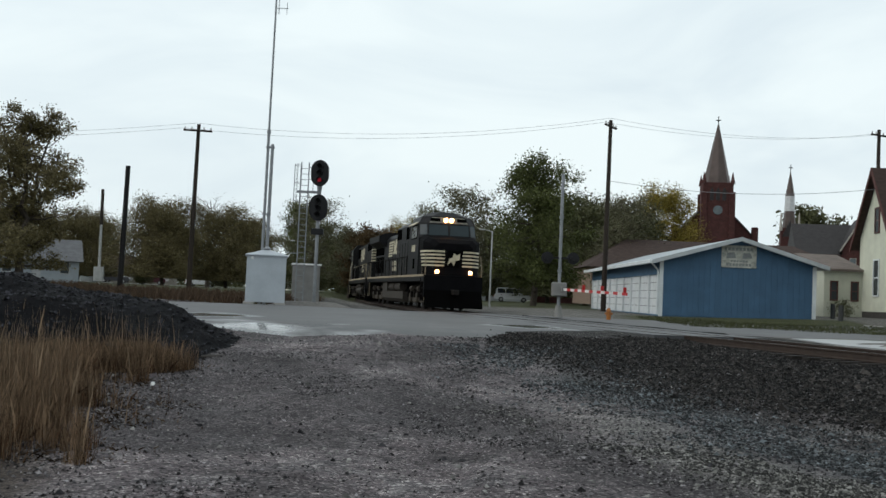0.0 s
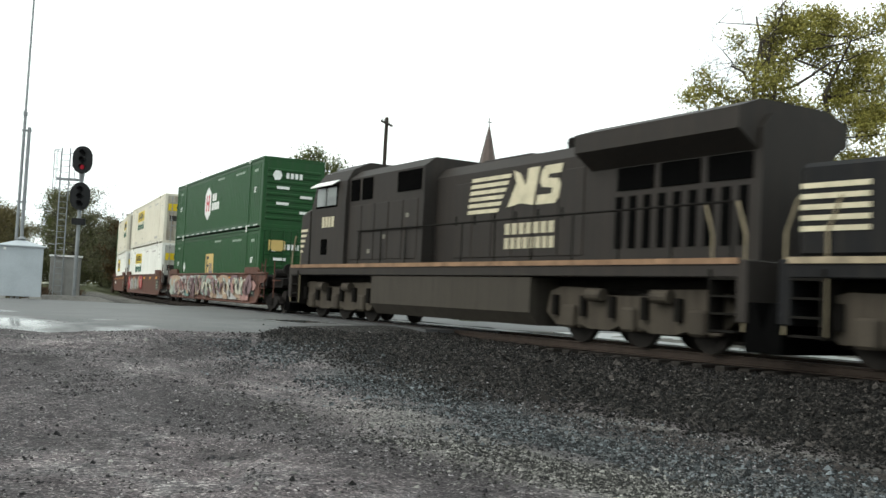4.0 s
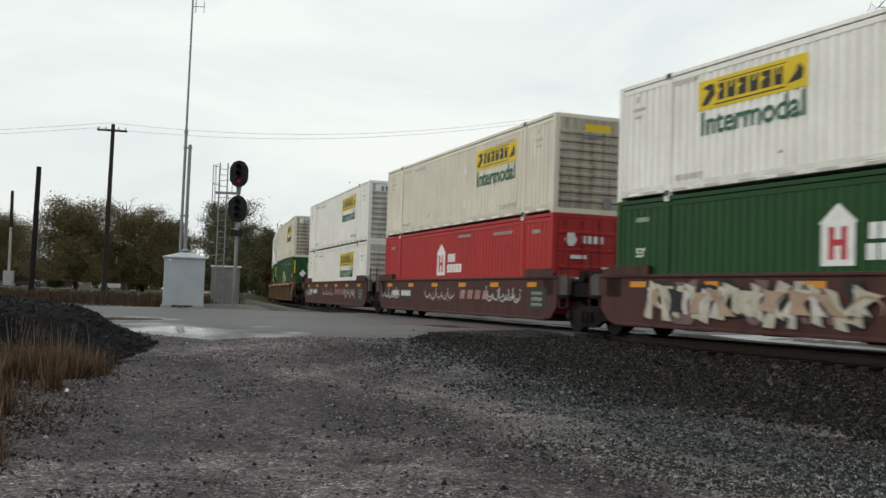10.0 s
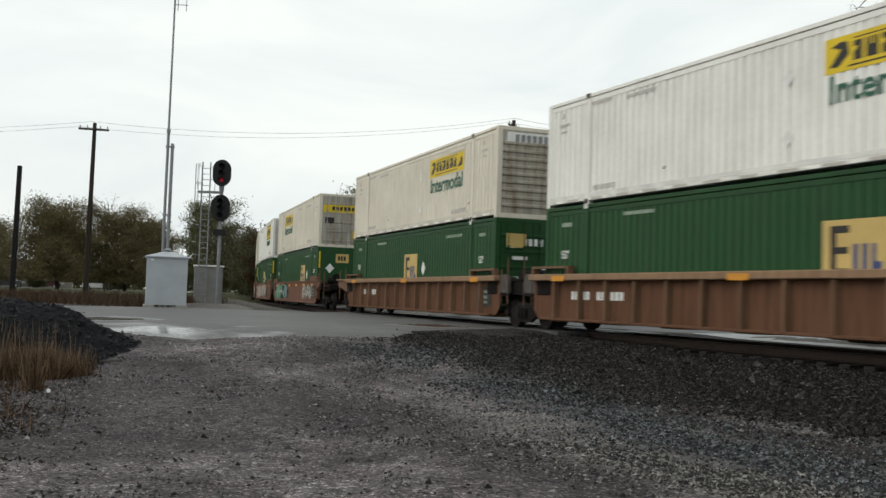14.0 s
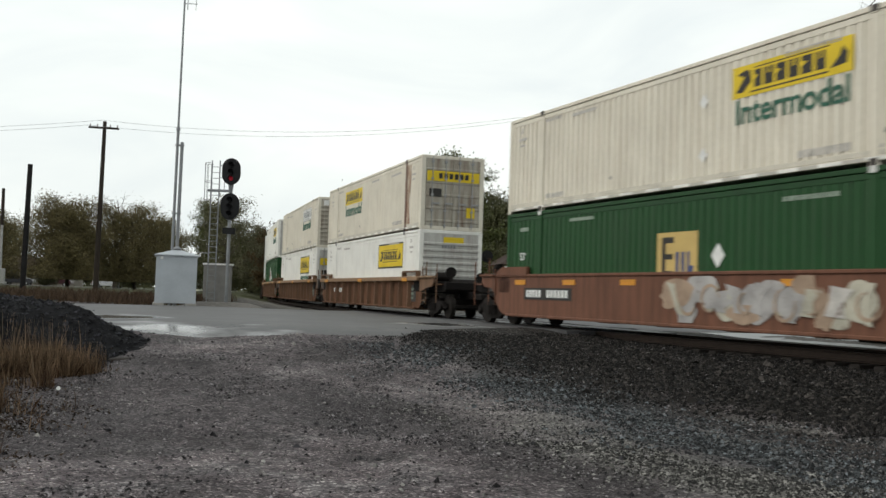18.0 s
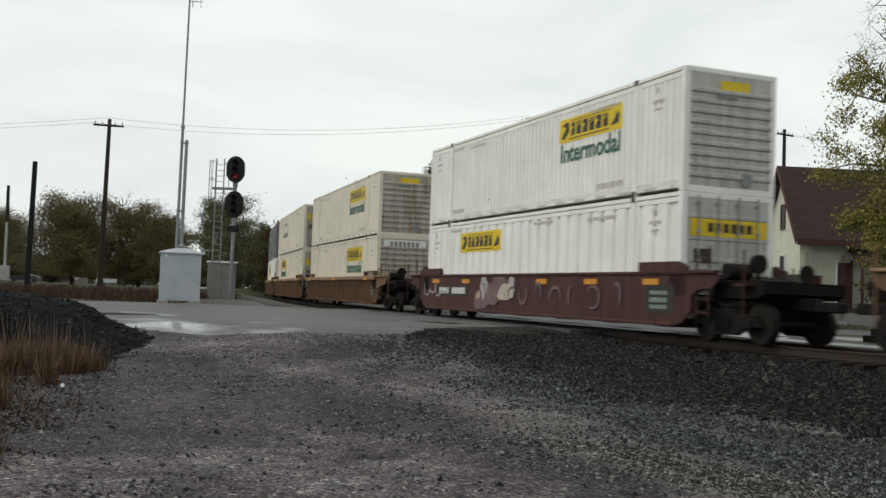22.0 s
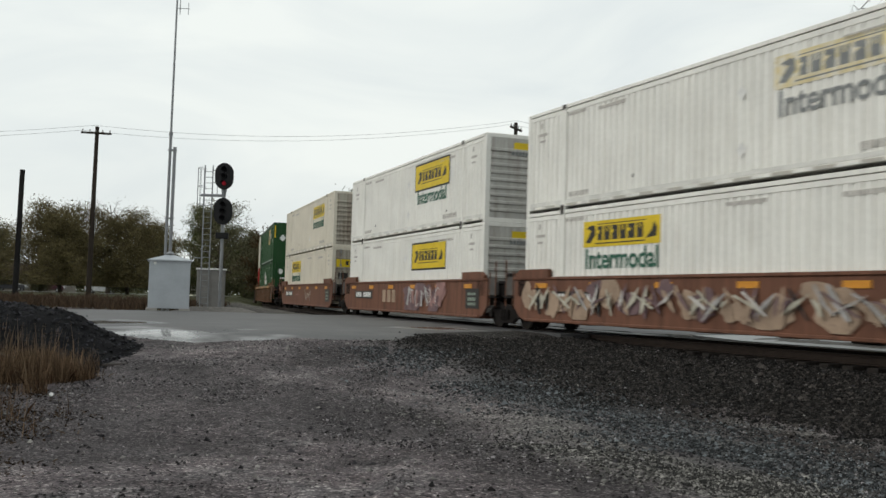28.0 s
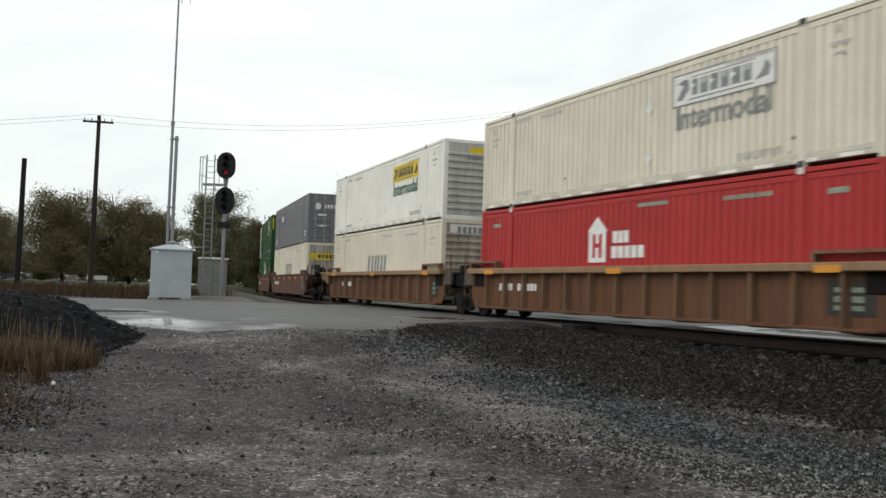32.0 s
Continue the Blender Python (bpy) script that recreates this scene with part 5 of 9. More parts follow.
def well_car(kind, colour, joined, spray_style, rng, shared_next):
    """One well unit, x = 0 under the middle of its boxes. joined: it shares its leading truck with the unit ahead."""
    m = well_meshes(kind, colour)
    tone = {"rust": "rust-brown", "orange": "orange-brown", "maroon": "dark maroon", "tan": "tan"}[colour]
    car = thing("well_car", "%s well car with %s sides%s, on the track" % (tone, {"smooth": "smooth", "ribbed": "ribbed", "staked": "closely ribbed"}[kind], " and graffiti" if spray_style else ""), "rail car", "cars of the train")
    for turn in (0, 180):
        base = pose(0, 0, 0, 0, 0, turn)
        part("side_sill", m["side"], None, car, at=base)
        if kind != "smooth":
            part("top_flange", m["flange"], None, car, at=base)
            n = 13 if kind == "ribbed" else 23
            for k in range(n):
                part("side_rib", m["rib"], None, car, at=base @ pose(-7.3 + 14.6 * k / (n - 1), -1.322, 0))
        for x, sx in ((-7.5, 1), (7.5, -1)):
            part("corner_guide", m["guide"], None, car, at=base @ Matrix.Translation((x, 0, 0)) @ Matrix.Diagonal((sx, 1, 1, 1)))
    part("well_floor", m["floor"], None, car)
    for x, turn in ((9.3, 0), (-9.3, 180)):
        part("end_platform", m["deck"], None, car, at=pose(x, 0, 0, 0, 0, turn))
    face = -1.362 if kind == "smooth" else -1.327
    for k in range(6 if kind == "smooth" else 3):
        x = -7.0 + 14.0 * k / (5 if kind == "smooth" else 2)
        part("reflector", m["reflector"], None, car, at=pose(x, face - 0.012 if kind == "smooth" else -1.538, 1.28 if kind == "smooth" else 1.40))
    part("data_marking", decal("data_marking", CHALK, bars(0, -0.10, 0.9, 0.11, 5, 0.3) + bars(1.2, -0.10, 2.4, 0.11, 6, 0.3)), None, car, at=pose(-6.6, face - 0.013, 0.95))
    part("data_plate", boxes("data_plate", INK, ((6.8, face - 0.007, 0.55), (7.95, face - 0.001, 1.20))), None, car, "black data plate")
    part("data_marking", decal("data_marking", DULL, bars(0, -0.05, 0.7, 0.06, 5, 0.3) + bars(0, 0.13, 0.7, 0.22, 5, 0.3) + bars(0, -0.2, 0.7, -0.11, 5, 0.3)), None, car, at=pose(7.0, face - 0.013, 0.85))
    if kind == "smooth":
        part("data_plate", boxes("data_plate", INK, ((-6.75, face - 0.007, 0.78), (-4.05, face - 0.001, 1.12))), None, car, "black data plate")
    if spray_style:
        spray(car, face - 0.016, spray_style, rng)
    end_gear(car, m, 1, not joined)
    end_gear(car, m, -1, not shared_next)
    if not joined:
        add_truck(car, 9.35)
        part("ladder", m["ladder"], None, car, at=pose(9.0, -1.36, 0))
        part("brake_wheel", m["brake"], None, car, at=pose(10.1, 0.5, 1.5, 0, 0, 90))
        coupler = bmesh.new()
        add_box(coupler, (9.9, -0.11, 0.70), (11.72, 0.11, 0.92), 0.03)
        part("coupler", coupler, MATS["truck_iron"], car)
    add_truck(car, -9.65 if shared_next else -9.35)
    if not shared_next:
        coupler = bmesh.new()
        add_box(coupler, (-11.72, -0.11, 0.70), (-9.9, 0.11, 0.92), 0.03)
        part("coupler", coupler, MATS["truck_iron"], car)
    return car


def build_cars():
    rng = random.Random(7)
    for i, (upper, lower, kind, colour, joined, style) in enumerate(CARS):
        mid = FRONT[i] - LEN / 2
        nxt = CARS[i + 1][4] if i + 1 < len(CARS) else 0
        TRAIN.append((well_car(kind, colour, joined, style, rng, nxt), mid, 0.0))
        TRAIN.append((container(*lower), mid, 0.45))
        TRAIN.append((container(*upper, level="upper"), mid, 0.45 + TALL))


# ---- the train: locomotives ----
BLACK = streaked("locomotive_black", (0.0105, 0.0105, 0.0115), (0.031, 0.027, 0.022), 0.6, 0.5, 0.08)
# Darker than the body black: the front's shade is put into this paint.
NOSE_SHADED = mat("shaded_nose_black", (0.0045, 0.0045, 0.005), 0.65, vary=0.3, scale=2, spec=0.03)
DUSTY = streaked("dusty_locomotive_black", (0.028, 0.0245, 0.0225), (0.046, 0.036, 0.029), 0.6, 0.6, 0.10)
GRIME = mat("locomotive_grime", (0.009, 0.008, 0.007), 0.85, vary=0.4, scale=2, spec=0.06)
# Its boxes stand in for the shade inside intakes and vent slots.
VOID = mat("dark_opening", (0.003, 0.003, 0.003), 0.9, vary=0.2, spec=0.0)
TANK = streaked("dusty_tank", (0.046, 0.040, 0.033), (0.014, 0.012, 0.011), 0.6, 0.75, 0.12)
CAST = streaked("dusty_truck_casting", (0.056, 0.047, 0.037), (0.012, 0.010, 0.009), 0.75, 0.8, 0.12)
GLASS = mat("cab_glass", (0.02, 0.03, 0.034), 0.15, vary=0.05, spec=0.22)
STRIPE = mat("cream_stripe", (0.47, 0.42, 0.30), 0.6, vary=0.25, scale=3)
LAMP = mat("lit_headlamp", (1.0, 0.46, 0.18), 0.3, emit=12.0)
EDGE = mat("dusty_walkway_edge", (0.27, 0.22, 0.15), 0.75, vary=0.4, scale=3)
RAILING = mat("tan_hand_rail", (0.20, 0.165, 0.11), 0.7, vary=0.3, scale=3)
FADED = mat("dusty_cab_front", (0.16, 0.15, 0.125), 0.7, vary=0.35, scale=2)


def add_loft(bm, rings):
    """Closed rings of equal length, joined and capped."""
    rows = [[bm.verts.new(p) for p in r] for r in rings]
    n = len(rows[0])
    for a, b in zip(rows, rows[1:]):
        for i in range(n):
            bm.faces.new((a[i], a[(i + 1) % n], b[(i + 1) % n], b[i]))
    bm.faces.new(rows[0][::-1])
    bm.faces.new(rows[-1])


NOSE = ((8.95, 1.49, 3.40), (9.75, 1.46, 3.28), (10.12, 1.24, 3.18), (10.42, 0.98, 2.98))
DECK = 1.68
CAB = ((1.44, 8.36, 1.53), (3.30, 8.42, 1.53), (4.02, 8.14, 1.50), (4.38, 7.98, 1.28), (4.64, 7.5, 0.70))


def wide_cab(loco, body, lit, pale_visor):
    """A wide-nosed cab at the +x end."""
    cab = bmesh.new()
    add_loft(cab, [[(5.3, -w, z), (xf - 0.42, -w, z), (xf, -w + 0.42, z), (xf, w - 0.42, z), (xf - 0.42, w, z), (5.3, w, z)] for z, xf, w in CAB])
    cab = part("cab", cab, body, loco, at=pose(0.75, 0, DECK - 1.44))
    nose = bmesh.new()
    add_loft(nose, [[(x, -w, 1.44), (x, -w, top - 0.2), (x, -w + 0.24, top), (x, w - 0.24, top), (x, w, top - 0.2), (x, w, 1.44)] for x, w, top in NOSE])
    nose = part("nose", nose, NOSE_SHADED if lit else body, loco, at=pose(0, 0, DECK - 1.44))

    def front(z):
        for (za, xa, wa), (zb, xb, wb) in zip(CAB, CAB[1:]):
            if za <= z <= zb:
                k = (z - za) / (zb - za)
                return xa + (xb - xa) * k, wa + (wb - wa) * k
    lo, hi = 3.42, 3.95
    for s in (-1, 1):
        (xa, wa), (xb, wb) = front(lo), front(hi)
        ws = bmesh.new()
        add_loft(ws, [[(xa + d, s * 0.05, lo), (xa + d, s * (wa - 0.46), lo), (xb + d, s * (wb - 0.46), hi), (xb + d, s * 0.05, hi)] for d in (-0.01, 0.014)])
        part("windscreen", ws, GLASS, cab)
        ws = bmesh.new()
        add_loft(ws, [[(xa - 0.05 + d, s * (wa - 0.37 + d), lo), (xa - 0.36 + d, s * (wa - 0.06 + d), lo), (xb - 0.36 + d, s * (wb - 0.06 + d), hi), (xb - 0.05 + d, s * (wb - 0.37 + d), hi)] for d in (-0.012, 0.010)])
        part("corner_windscreen", ws, GLASS, cab)
        y = s * 1.53
        part("window_frame", boxes("window_frame", VOID, ((5.95, y - 0.012, 3.24), (7.62, y + 0.012, 3.92))), None, cab)
        for x in (6.02, 6.84):
            # Pane colour is kept pale to paint in the sky's reflection.
            part("side_window", boxes("side_window", mat("sky_toned_cab_window", (0.16, 0.17, 0.17), 0.2, vary=0.4, scale=1.5, spec=0.5), ((x, y - 0.02, 3.30), (x + 0.72, y + 0.02, 3.88))), None, cab)
        vis = bmesh.new()
        add_prism(vis, ((y - s * 0.03, 4.04), (y + s * 0.22, 3.90), (y + s * 0.22, 3.93), (y - s * 0.03, 4.08)), 5.9, 7.7, "x")
        part("sun_visor", vis, PALE if pale_visor else STRIPE, cab, "pale sun visor")
        for k in range(4):
            part("number_bar", boxes("number_bar", STRIPE, ((6.15 + 0.25 * k, y - 0.008, 2.62), (6.15 + 0.25 * k + 0.18, y + 0.008, 2.95))), None, cab)
        part("vent_plate", boxes("vent_plate", VOID, ((6.6, y - 0.01, 1.75), (7.1, y + 0.01, 2.25))), None, cab)
    head = bmesh.new()
    (xa, wa), (xb, wb) = front(4.04), front(4.34)
    add_loft(head, [[(xa + d, -wa + 0.46, 4.04), (xa + d, wa - 0.46, 4.04), (xb + d, wb - 0.46, 4.34), (xb + d, -wb + 0.46, 4.34)] for d in (-0.01, 0.012)])
    part("lamp_panel", head, FADED, cab, "dusty pale panel over the windscreen")
    for y in (-0.15, 0.15):
        lamp = bmesh.new()
        add_tube(lamp, (8.0, y, 4.19), (8.17, y, 4.19), 0.115, sides=16)
        part("headlamp", lamp, LAMP if lit else GRIME, cab, "lit headlamp" if lit else "")
    for y in (-0.95, 0.45):
        part("number_board", boxes("number_board", VOID, ((7.99, y, 4.09), (8.11, y + 0.5, 4.28))), None, cab)

    def across(x):
        for (xa, wa, _), (xb, wb, _) in zip(NOSE, NOSE[1:]):
            if xa <= x <= xb:
                return wa + (wb - wa) * (x - xa) / (xb - xa)
    for k in range(5):
        z, run_in = 1.86 + 0.17 * k, 9.55 - 0.10 * k
        for s in (-1, 1):
            plan = [(x, s * (across(x) + 0.008)) for x in (run_in, 9.75, 9.95, 10.12, 10.3, 10.42)] + [(10.43, s * 0.99), (10.43, s * 0.46)]
            st = bmesh.new()
            add_loft(st, [[(x, y, z), (x, y, z + 0.085), (x - 0.012, y - s * 0.012, z + 0.085), (x - 0.012, y - s * 0.012, z)] for x, y in plan])
            part("nose_stripe", st, STRIPE, nose)
    badge = bmesh.new()
    add_prism(badge, ((-0.50, 1.84), (0.28, 1.84), (0.50, 2.63), (-0.28, 2.63)), 10.425, 10.437, "x")
    badge = part("nose_badge", badge, VOID, nose, "black badge field")
    mk = bmesh.new()
    add_prism(mk, ((-0.32, 1.92), (-0.12, 2.1), (0.02, 1.9), (0.10, 2.15), (0.30, 2.2), (0.34, 2.5), (0.16, 2.42), (0.0, 2.52), (-0.06, 2.3), (-0.22, 2.25)), 10.438, 10.443, "x")
    part("badge_mark", mk, STRIPE, badge, "cream badge shape")
    for y in (-0.86, 0.86):
        lamp = bmesh.new()
        add_tube(lamp, (10.46, y, 1.84), (10.62, y, 1.84), 0.09, sides=14)
        part("ditch_light", lamp, LAMP if lit else GRIME, loco, "lit ditch lamp" if lit else "")


def old_cab(loco, body):
    """A plain rectangular cab with a square nose, at the +x end."""
    cab = bmesh.new()
    add_prism(cab, ((-1.5, DECK), (-1.5, 4.15), (-1.1, 4.62), (1.1, 4.62), (1.5, 4.15), (1.5, DECK)), 6.0, 8.3, "x")
    cab = part("cab", cab, body, loco)
    nose = bmesh.new()
    add_box(nose, (8.3, -1.42, DECK), (10.3, 1.42, 3.2), 0.08)
    nose = part("nose", nose, body, loco)
    for k in range(5):
        for y in (-1.43, 1.43):
            z = 2.1 + 0.17 * k
            part("nose_stripe", boxes("nose_stripe", STRIPE, ((9.0, y - 0.006, z), (10.25, y + 0.006, z + 0.085))), None, nose)
    for y in (-1.505, 1.505):
        for x in (6.3, 7.2):
            # Same pale panes, with the reflected sky painted into the colour.
            part("side_window", boxes("side_window", mat("sky_toned_cab_window", (0, 0, 0)), ((x, y - 0.015, 3.4), (x + 0.75, y + 0.015, 4.1))), None, cab)
        for k in range(4):
            part("number_bar", boxes("number_bar", STRIPE, ((6.6 + 0.2 * k, y - 0.008, 2.9), (6.6 + 0.2 * k + 0.14, y + 0.008, 3.16))), None, cab)
    for y in (-1.2, 0.1):
        part("windscreen", boxes("windscreen", GLASS, ((8.29, y, 3.4), (8.32, y + 1.1, 4.1))), None, cab)
    # the other end leads: stripes, badge and lamps on the end of the long hood
    end = bmesh.new()
    add_prism(end, ((-1.02, DECK), (1.02, DECK), (1.02, 4.32), (0.78, 4.49), (-0.78, 4.49), (-1.02, 4.32)), -10.44, -10.1, "x")
    end = part("hood_end", end, body, loco)
    for k in range(5):
        z = 2.85 + 0.19 * k
        for y0, y1 in ((-1.0, -0.38), (0.38, 1.0)):
            part("end_stripe", boxes("end_stripe", STRIPE, ((-10.455, y0, z), (-10.44, y1, z + 0.095))), None, end)
        for y in (-1.028, 1.028):
            part("end_stripe", boxes("end_stripe", STRIPE, ((-10.42, y - 0.006, z), (-9.5, y + 0.006, z + 0.095))), None, end)
    bd = bmesh.new()
    add_prism(bd, ((-0.40, 2.8), (0.20, 2.8), (0.40, 3.78), (-0.20, 3.78)), -10.46, -10.447, "x")
    part("end_badge", bd, PALE, end, "white badge shape")
    for y in (-0.62, 0.25):
        part("number_board", boxes("number_board", STRIPE, ((-10.46, y, 3.96), (-10.44, y + 0.4, 4.14))), None, end)
    for y in (-0.12, 0.12):
        lamp = bmesh.new()
        add_tube(lamp, (-10.52, y, 4.26), (-10.42, y, 4.26), 0.09, sides=12)
        part("headlamp", lamp, GRIME, end)


def locomotive(kind):
    how = {"wide": "dusty black diesel locomotive with a striped nose, running cab last", "lead": "black diesel locomotive with a striped nose and lit headlamps",
           "old": "black diesel locomotive with a striped hood end leading"}[kind]
    loco = thing("locomotive", how, "locomotive", "locomotives of the train")
    body = DUSTY if kind == "wide" else BLACK

    def p(name, material, *spans, bevel=0.02, label="", parent=loco):
        return part(name, boxes(name, material, *spans, bevel=bevel), None, parent, label)
    p("underframe", body, ((-10.4, -1.5, 1.36), (10.4, 1.5, DECK - 0.03)))
    p("centre_sill", GRIME, ((-10.3, -0.6, 0.8), (10.3, 0.6, 1.36)))
    for y in (-1.515, 1.515):
        p("walkway_edge", EDGE if kind != "wide" else mat("rusty_walkway_edge", (0.19, 0.115, 0.068), 0.75, vary=0.4, scale=3), ((-10.4, y - 0.02, DECK - 0.09), (10.4, y + 0.02, DECK + 0.015)), bevel=0.0, label="cream walkway edge")
    hood = bmesh.new()
    shoulder, crown = (3.98, 4.25) if kind != "old" else (4.32, 4.48)
    add_prism(hood, ((-0.98, DECK), (0.98, DECK), (0.98, shoulder), (0.74, crown), (-0.74, crown), (-0.98, shoulder)), -10.4, 6.0, "x")
    hood = part("long_hood", hood, body, loco)
    door = boxes("hood_door", body, ((-0.44, -0.02, -0.95), (0.44, 0.02, 0.95)), bevel=0.014)
    first, last = (-5.4, 1.1) if kind != "old" else (-9.4, 5.6)
    n = int((last - first) / 0.93)
    for y in (-0.985, 0.985):
        for k in range(n):
            d = part("hood_door", door, None, hood, at=pose(first + 0.47 + 0.93 * k, y, 2.78))
            part("door_handle", boxes("door_handle", GRIME, ((0.30, -0.04, -0.12), (0.34, 0.04, 0.12))), None, d)
    if kind == "old":
        for y in (-0.99, 0.99):
            p("brake_grille", VOID, ((-9.4, y - 0.03, 3.70), (-5.2, y + 0.03, 4.26)), bevel=0.0, label="black dynamic brake grille")
            p("intake_screen", VOID, ((3.4, y - 0.03, 3.4), (5.8, y + 0.03, 4.2)), bevel=0.0)
            p("battery_box", body, ((4.3, y - 0.35, DECK + 0.02), (6.0, y + 0.35, 2.9)))
        for x in (-9.0, -7.4, -5.8, 0.6, 2.0, 3.4):
            fan = bmesh.new()
            add_tube(fan, (x, 0, 4.46), (x, 0, 4.62), 0.58, sides=20)
            part("roof_fan", fan, GRIME, loco)
        old_cab(loco, body)
    else:
        wing = bmesh.new()
        add_prism(wing, ((-0.98, 3.60), (-1.50, 3.92), (-1.50, 4.30), (-0.9, 4.50), (0.9, 4.50), (1.50, 4.30), (1.50, 3.92), (0.98, 3.60)), -10.3, -5.6, "x")
        part("radiator_housing", wing, body, loco)
        for y in (-1, 1):
            for k in range(3):
                p("radiator_grille", VOID, ((-10.2 + 1.3 * k, y * 0.99 - 0.02, 3.12), (-9.1 + 1.3 * k, y * 0.99 + 0.02, 3.58)), bevel=0.0)
            for k in range(9):
                p("vent_slot", VOID, ((-10.1 + 0.43 * k, y * 0.99 - 0.015, 1.95), (-9.9 + 0.43 * k, y * 0.99 + 0.015, 3.0)), bevel=0.0)
        wide = bmesh.new()
        add_prism(wide, ((-1.40, DECK), (1.40, DECK), (1.40, 4.30), (1.05, 4.56), (-1.05, 4.56), (-1.40, 4.30)), 1.2, 6.05, "x")
        wide = part("blower_housing", wide, body, loco)
        for y in (-1.405, 1.405):
            for x0, x1, z0 in ((1.35, 2.75, 3.68), (4.4, 5.1, 3.6), (5.3, 5.9, 3.6)):
                p("intake_opening", VOID, ((x0, y - 0.02, z0), (x1, y + 0.02, 4.24)), bevel=0.0, parent=wide)
            for x in (1.5, 2.4, 3.3, 4.2, 5.1):
                p("access_door", body, ((x, y - 0.018, 1.82), (x + 0.8, y + 0.018, 3.45)), bevel=0.012, parent=wide)
            for x, z in ((2.0, 2.95), (3.4, 2.4), (4.4, 2.0)):
                p("data_plate", FADED, ((x, y - 0.024, z), (x + 0.16, y + 0.024, z + 0.12)), bevel=0.0, parent=wide)
        p("exhaust_chimney", GRIME, ((-4.9, -0.42, 4.22), (-3.9, 0.42, 4.58)), bevel=0.05)
        p("roof_hatch", body, ((-2.6, -0.5, 4.22), (-0.4, 0.5, 4.36)))
        wide_cab(loco, body, kind == "lead", kind == "wide")
    # badge shapes on the hood sides
    mid = -2.5 if kind != "old" else 0.4
    for y, turn in ((-1.01, 0), (1.01, 180)):
        m = Matrix.Translation((0, y, 0)) @ pose(0, 0, 0, 0, 0, turn) @ Matrix.Translation((mid if turn == 0 else -mid, 0, 0.06 if kind != "old" else 0.25))
        for k in range(6):
            z = 2.86 + 0.16 * k
            part("hood_stripe", decal("hood_stripe", STRIPE, [[(-2.0 + 0.03 * k, z), (-0.55 + 0.10 * k, z), (-0.50 + 0.10 * k, z + 0.095), (-1.97 + 0.03 * k, z + 0.095)]]), None, loco, at=m)
        part("hood_badge", decal("hood_badge", STRIPE, [[(-0.15, 2.95), (0.45, 3.02), (0.95, 2.95), (1.18, 3.82), (0.72, 3.82), (0.62, 3.42), (0.38, 3.72), (0.10, 3.82), (0.22, 3.5)]]), None, loco, "cream badge shape", at=m)
        part("hood_badge", decal("hood_badge", STRIPE, [[(1.06, 2.95), (1.80, 2.95), (1.95, 3.08), (2.02, 3.36), (1.92, 3.50), (1.52, 3.53), (1.55, 3.62), (2.02, 3.62), (2.08, 3.82), (1.42, 3.82), (1.26, 3.70),
                                                        (1.20, 3.46), (1.30, 3.34), (1.70, 3.30), (1.67, 3.17), (1.12, 3.17)]]), None, loco, "cream badge shape", at=m)
        for z, k0 in ((2.30, 7), (1.96, 8)):
            for k in range(k0):
                w = 2.1 / k0
                part("lettering_bar", decal("lettering_bar", STRIPE, [rect(0, z, w * 0.7, z + 0.26)]), None, loco, at=m @ Matrix.Translation((-0.2 + w * k, 0, 0)))
    # running gear
    tank = bmesh.new()
    if kind == "old":
        add_prism(tank, [(1.35 * math.cos(a), 0.80 + 0.46 * math.sin(a)) for a in [math.pi * k / 8 for k in range(16)]], -3.6, 2.6, "x")
    elif kind == "lead":
        add_prism(tank, ((-1.40, 0.84), (1.40, 0.84), (1.40, 0.44), (1.2, 0.26), (-1.2, 0.26), (-1.40, 0.44)), -3.9, 3.9, "x")
    else:
        add_prism(tank, ((-1.45, 1.34), (1.45, 1.34), (1.45, 0.56), (1.2, 0.28), (-1.2, 0.28), (-1.45, 0.56)), -4.1, 4.1, "x")
    part("fuel_tank", tank, TANK, loco)
    if kind == "lead":
        for y in (-1.12, 1.12):
            for x in (-1.6, 0.6):
                res = bmesh.new()
                add_tube(res, (x, y, 1.10), (x + 1.8, y, 1.10), 0.25, sides=16)
                part("air_reservoir", res, TANK, loco)
            p("battery_box", TANK, ((-3.6, y - 0.3, 0.80), (-1.9, y + 0.3, 1.34)))
    elif kind == "old":
        for y in (-1.2, 1.2):
            res = bmesh.new()
            add_tube(res, (-2.6, y, 1.16), (1.6, y, 1.16), 0.11, sides=12)
            part("air_reservoir", res, TANK, loco)
    for x in (-7.2, 7.2):
        t = p("truck", GRIME, ((x - 2.7, -0.66, 0.26), (x + 2.7, 0.66, 1.15)), bevel=0.03)
        for y in (-1.05, 1.05):
            sf = bmesh.new()
            add_prism(sf, [(x + a, z) for a, z in ((-2.85, 0.62), (-2.7, 1.06), (-2.3, 1.16), (-1.2, 1.14), (-0.9, 1.0), (0.9, 1.0), (1.2, 1.14), (2.3, 1.16), (2.7, 1.06), (2.85, 0.62), (2.45, 0.34), (1.6, 0.38), (1.3, 0.30), (0.6, 0.30), (0.35, 0.4), (-0.35, 0.4), (-0.6, 0.30), (-1.3, 0.30), (-1.6, 0.38), (-2.45, 0.34))], y - 0.09, y + 0.09)
            sf = part("side_frame", sf, CAST, t)
            for a in (-1.95, 0, 1.95):
                p("journal_box", CAST, ((x + a - 0.22, y * 1.05 - 0.15, 0.30), (x + a + 0.22, y * 1.05 + 0.15, 0.78)), bevel=0.05, parent=t)
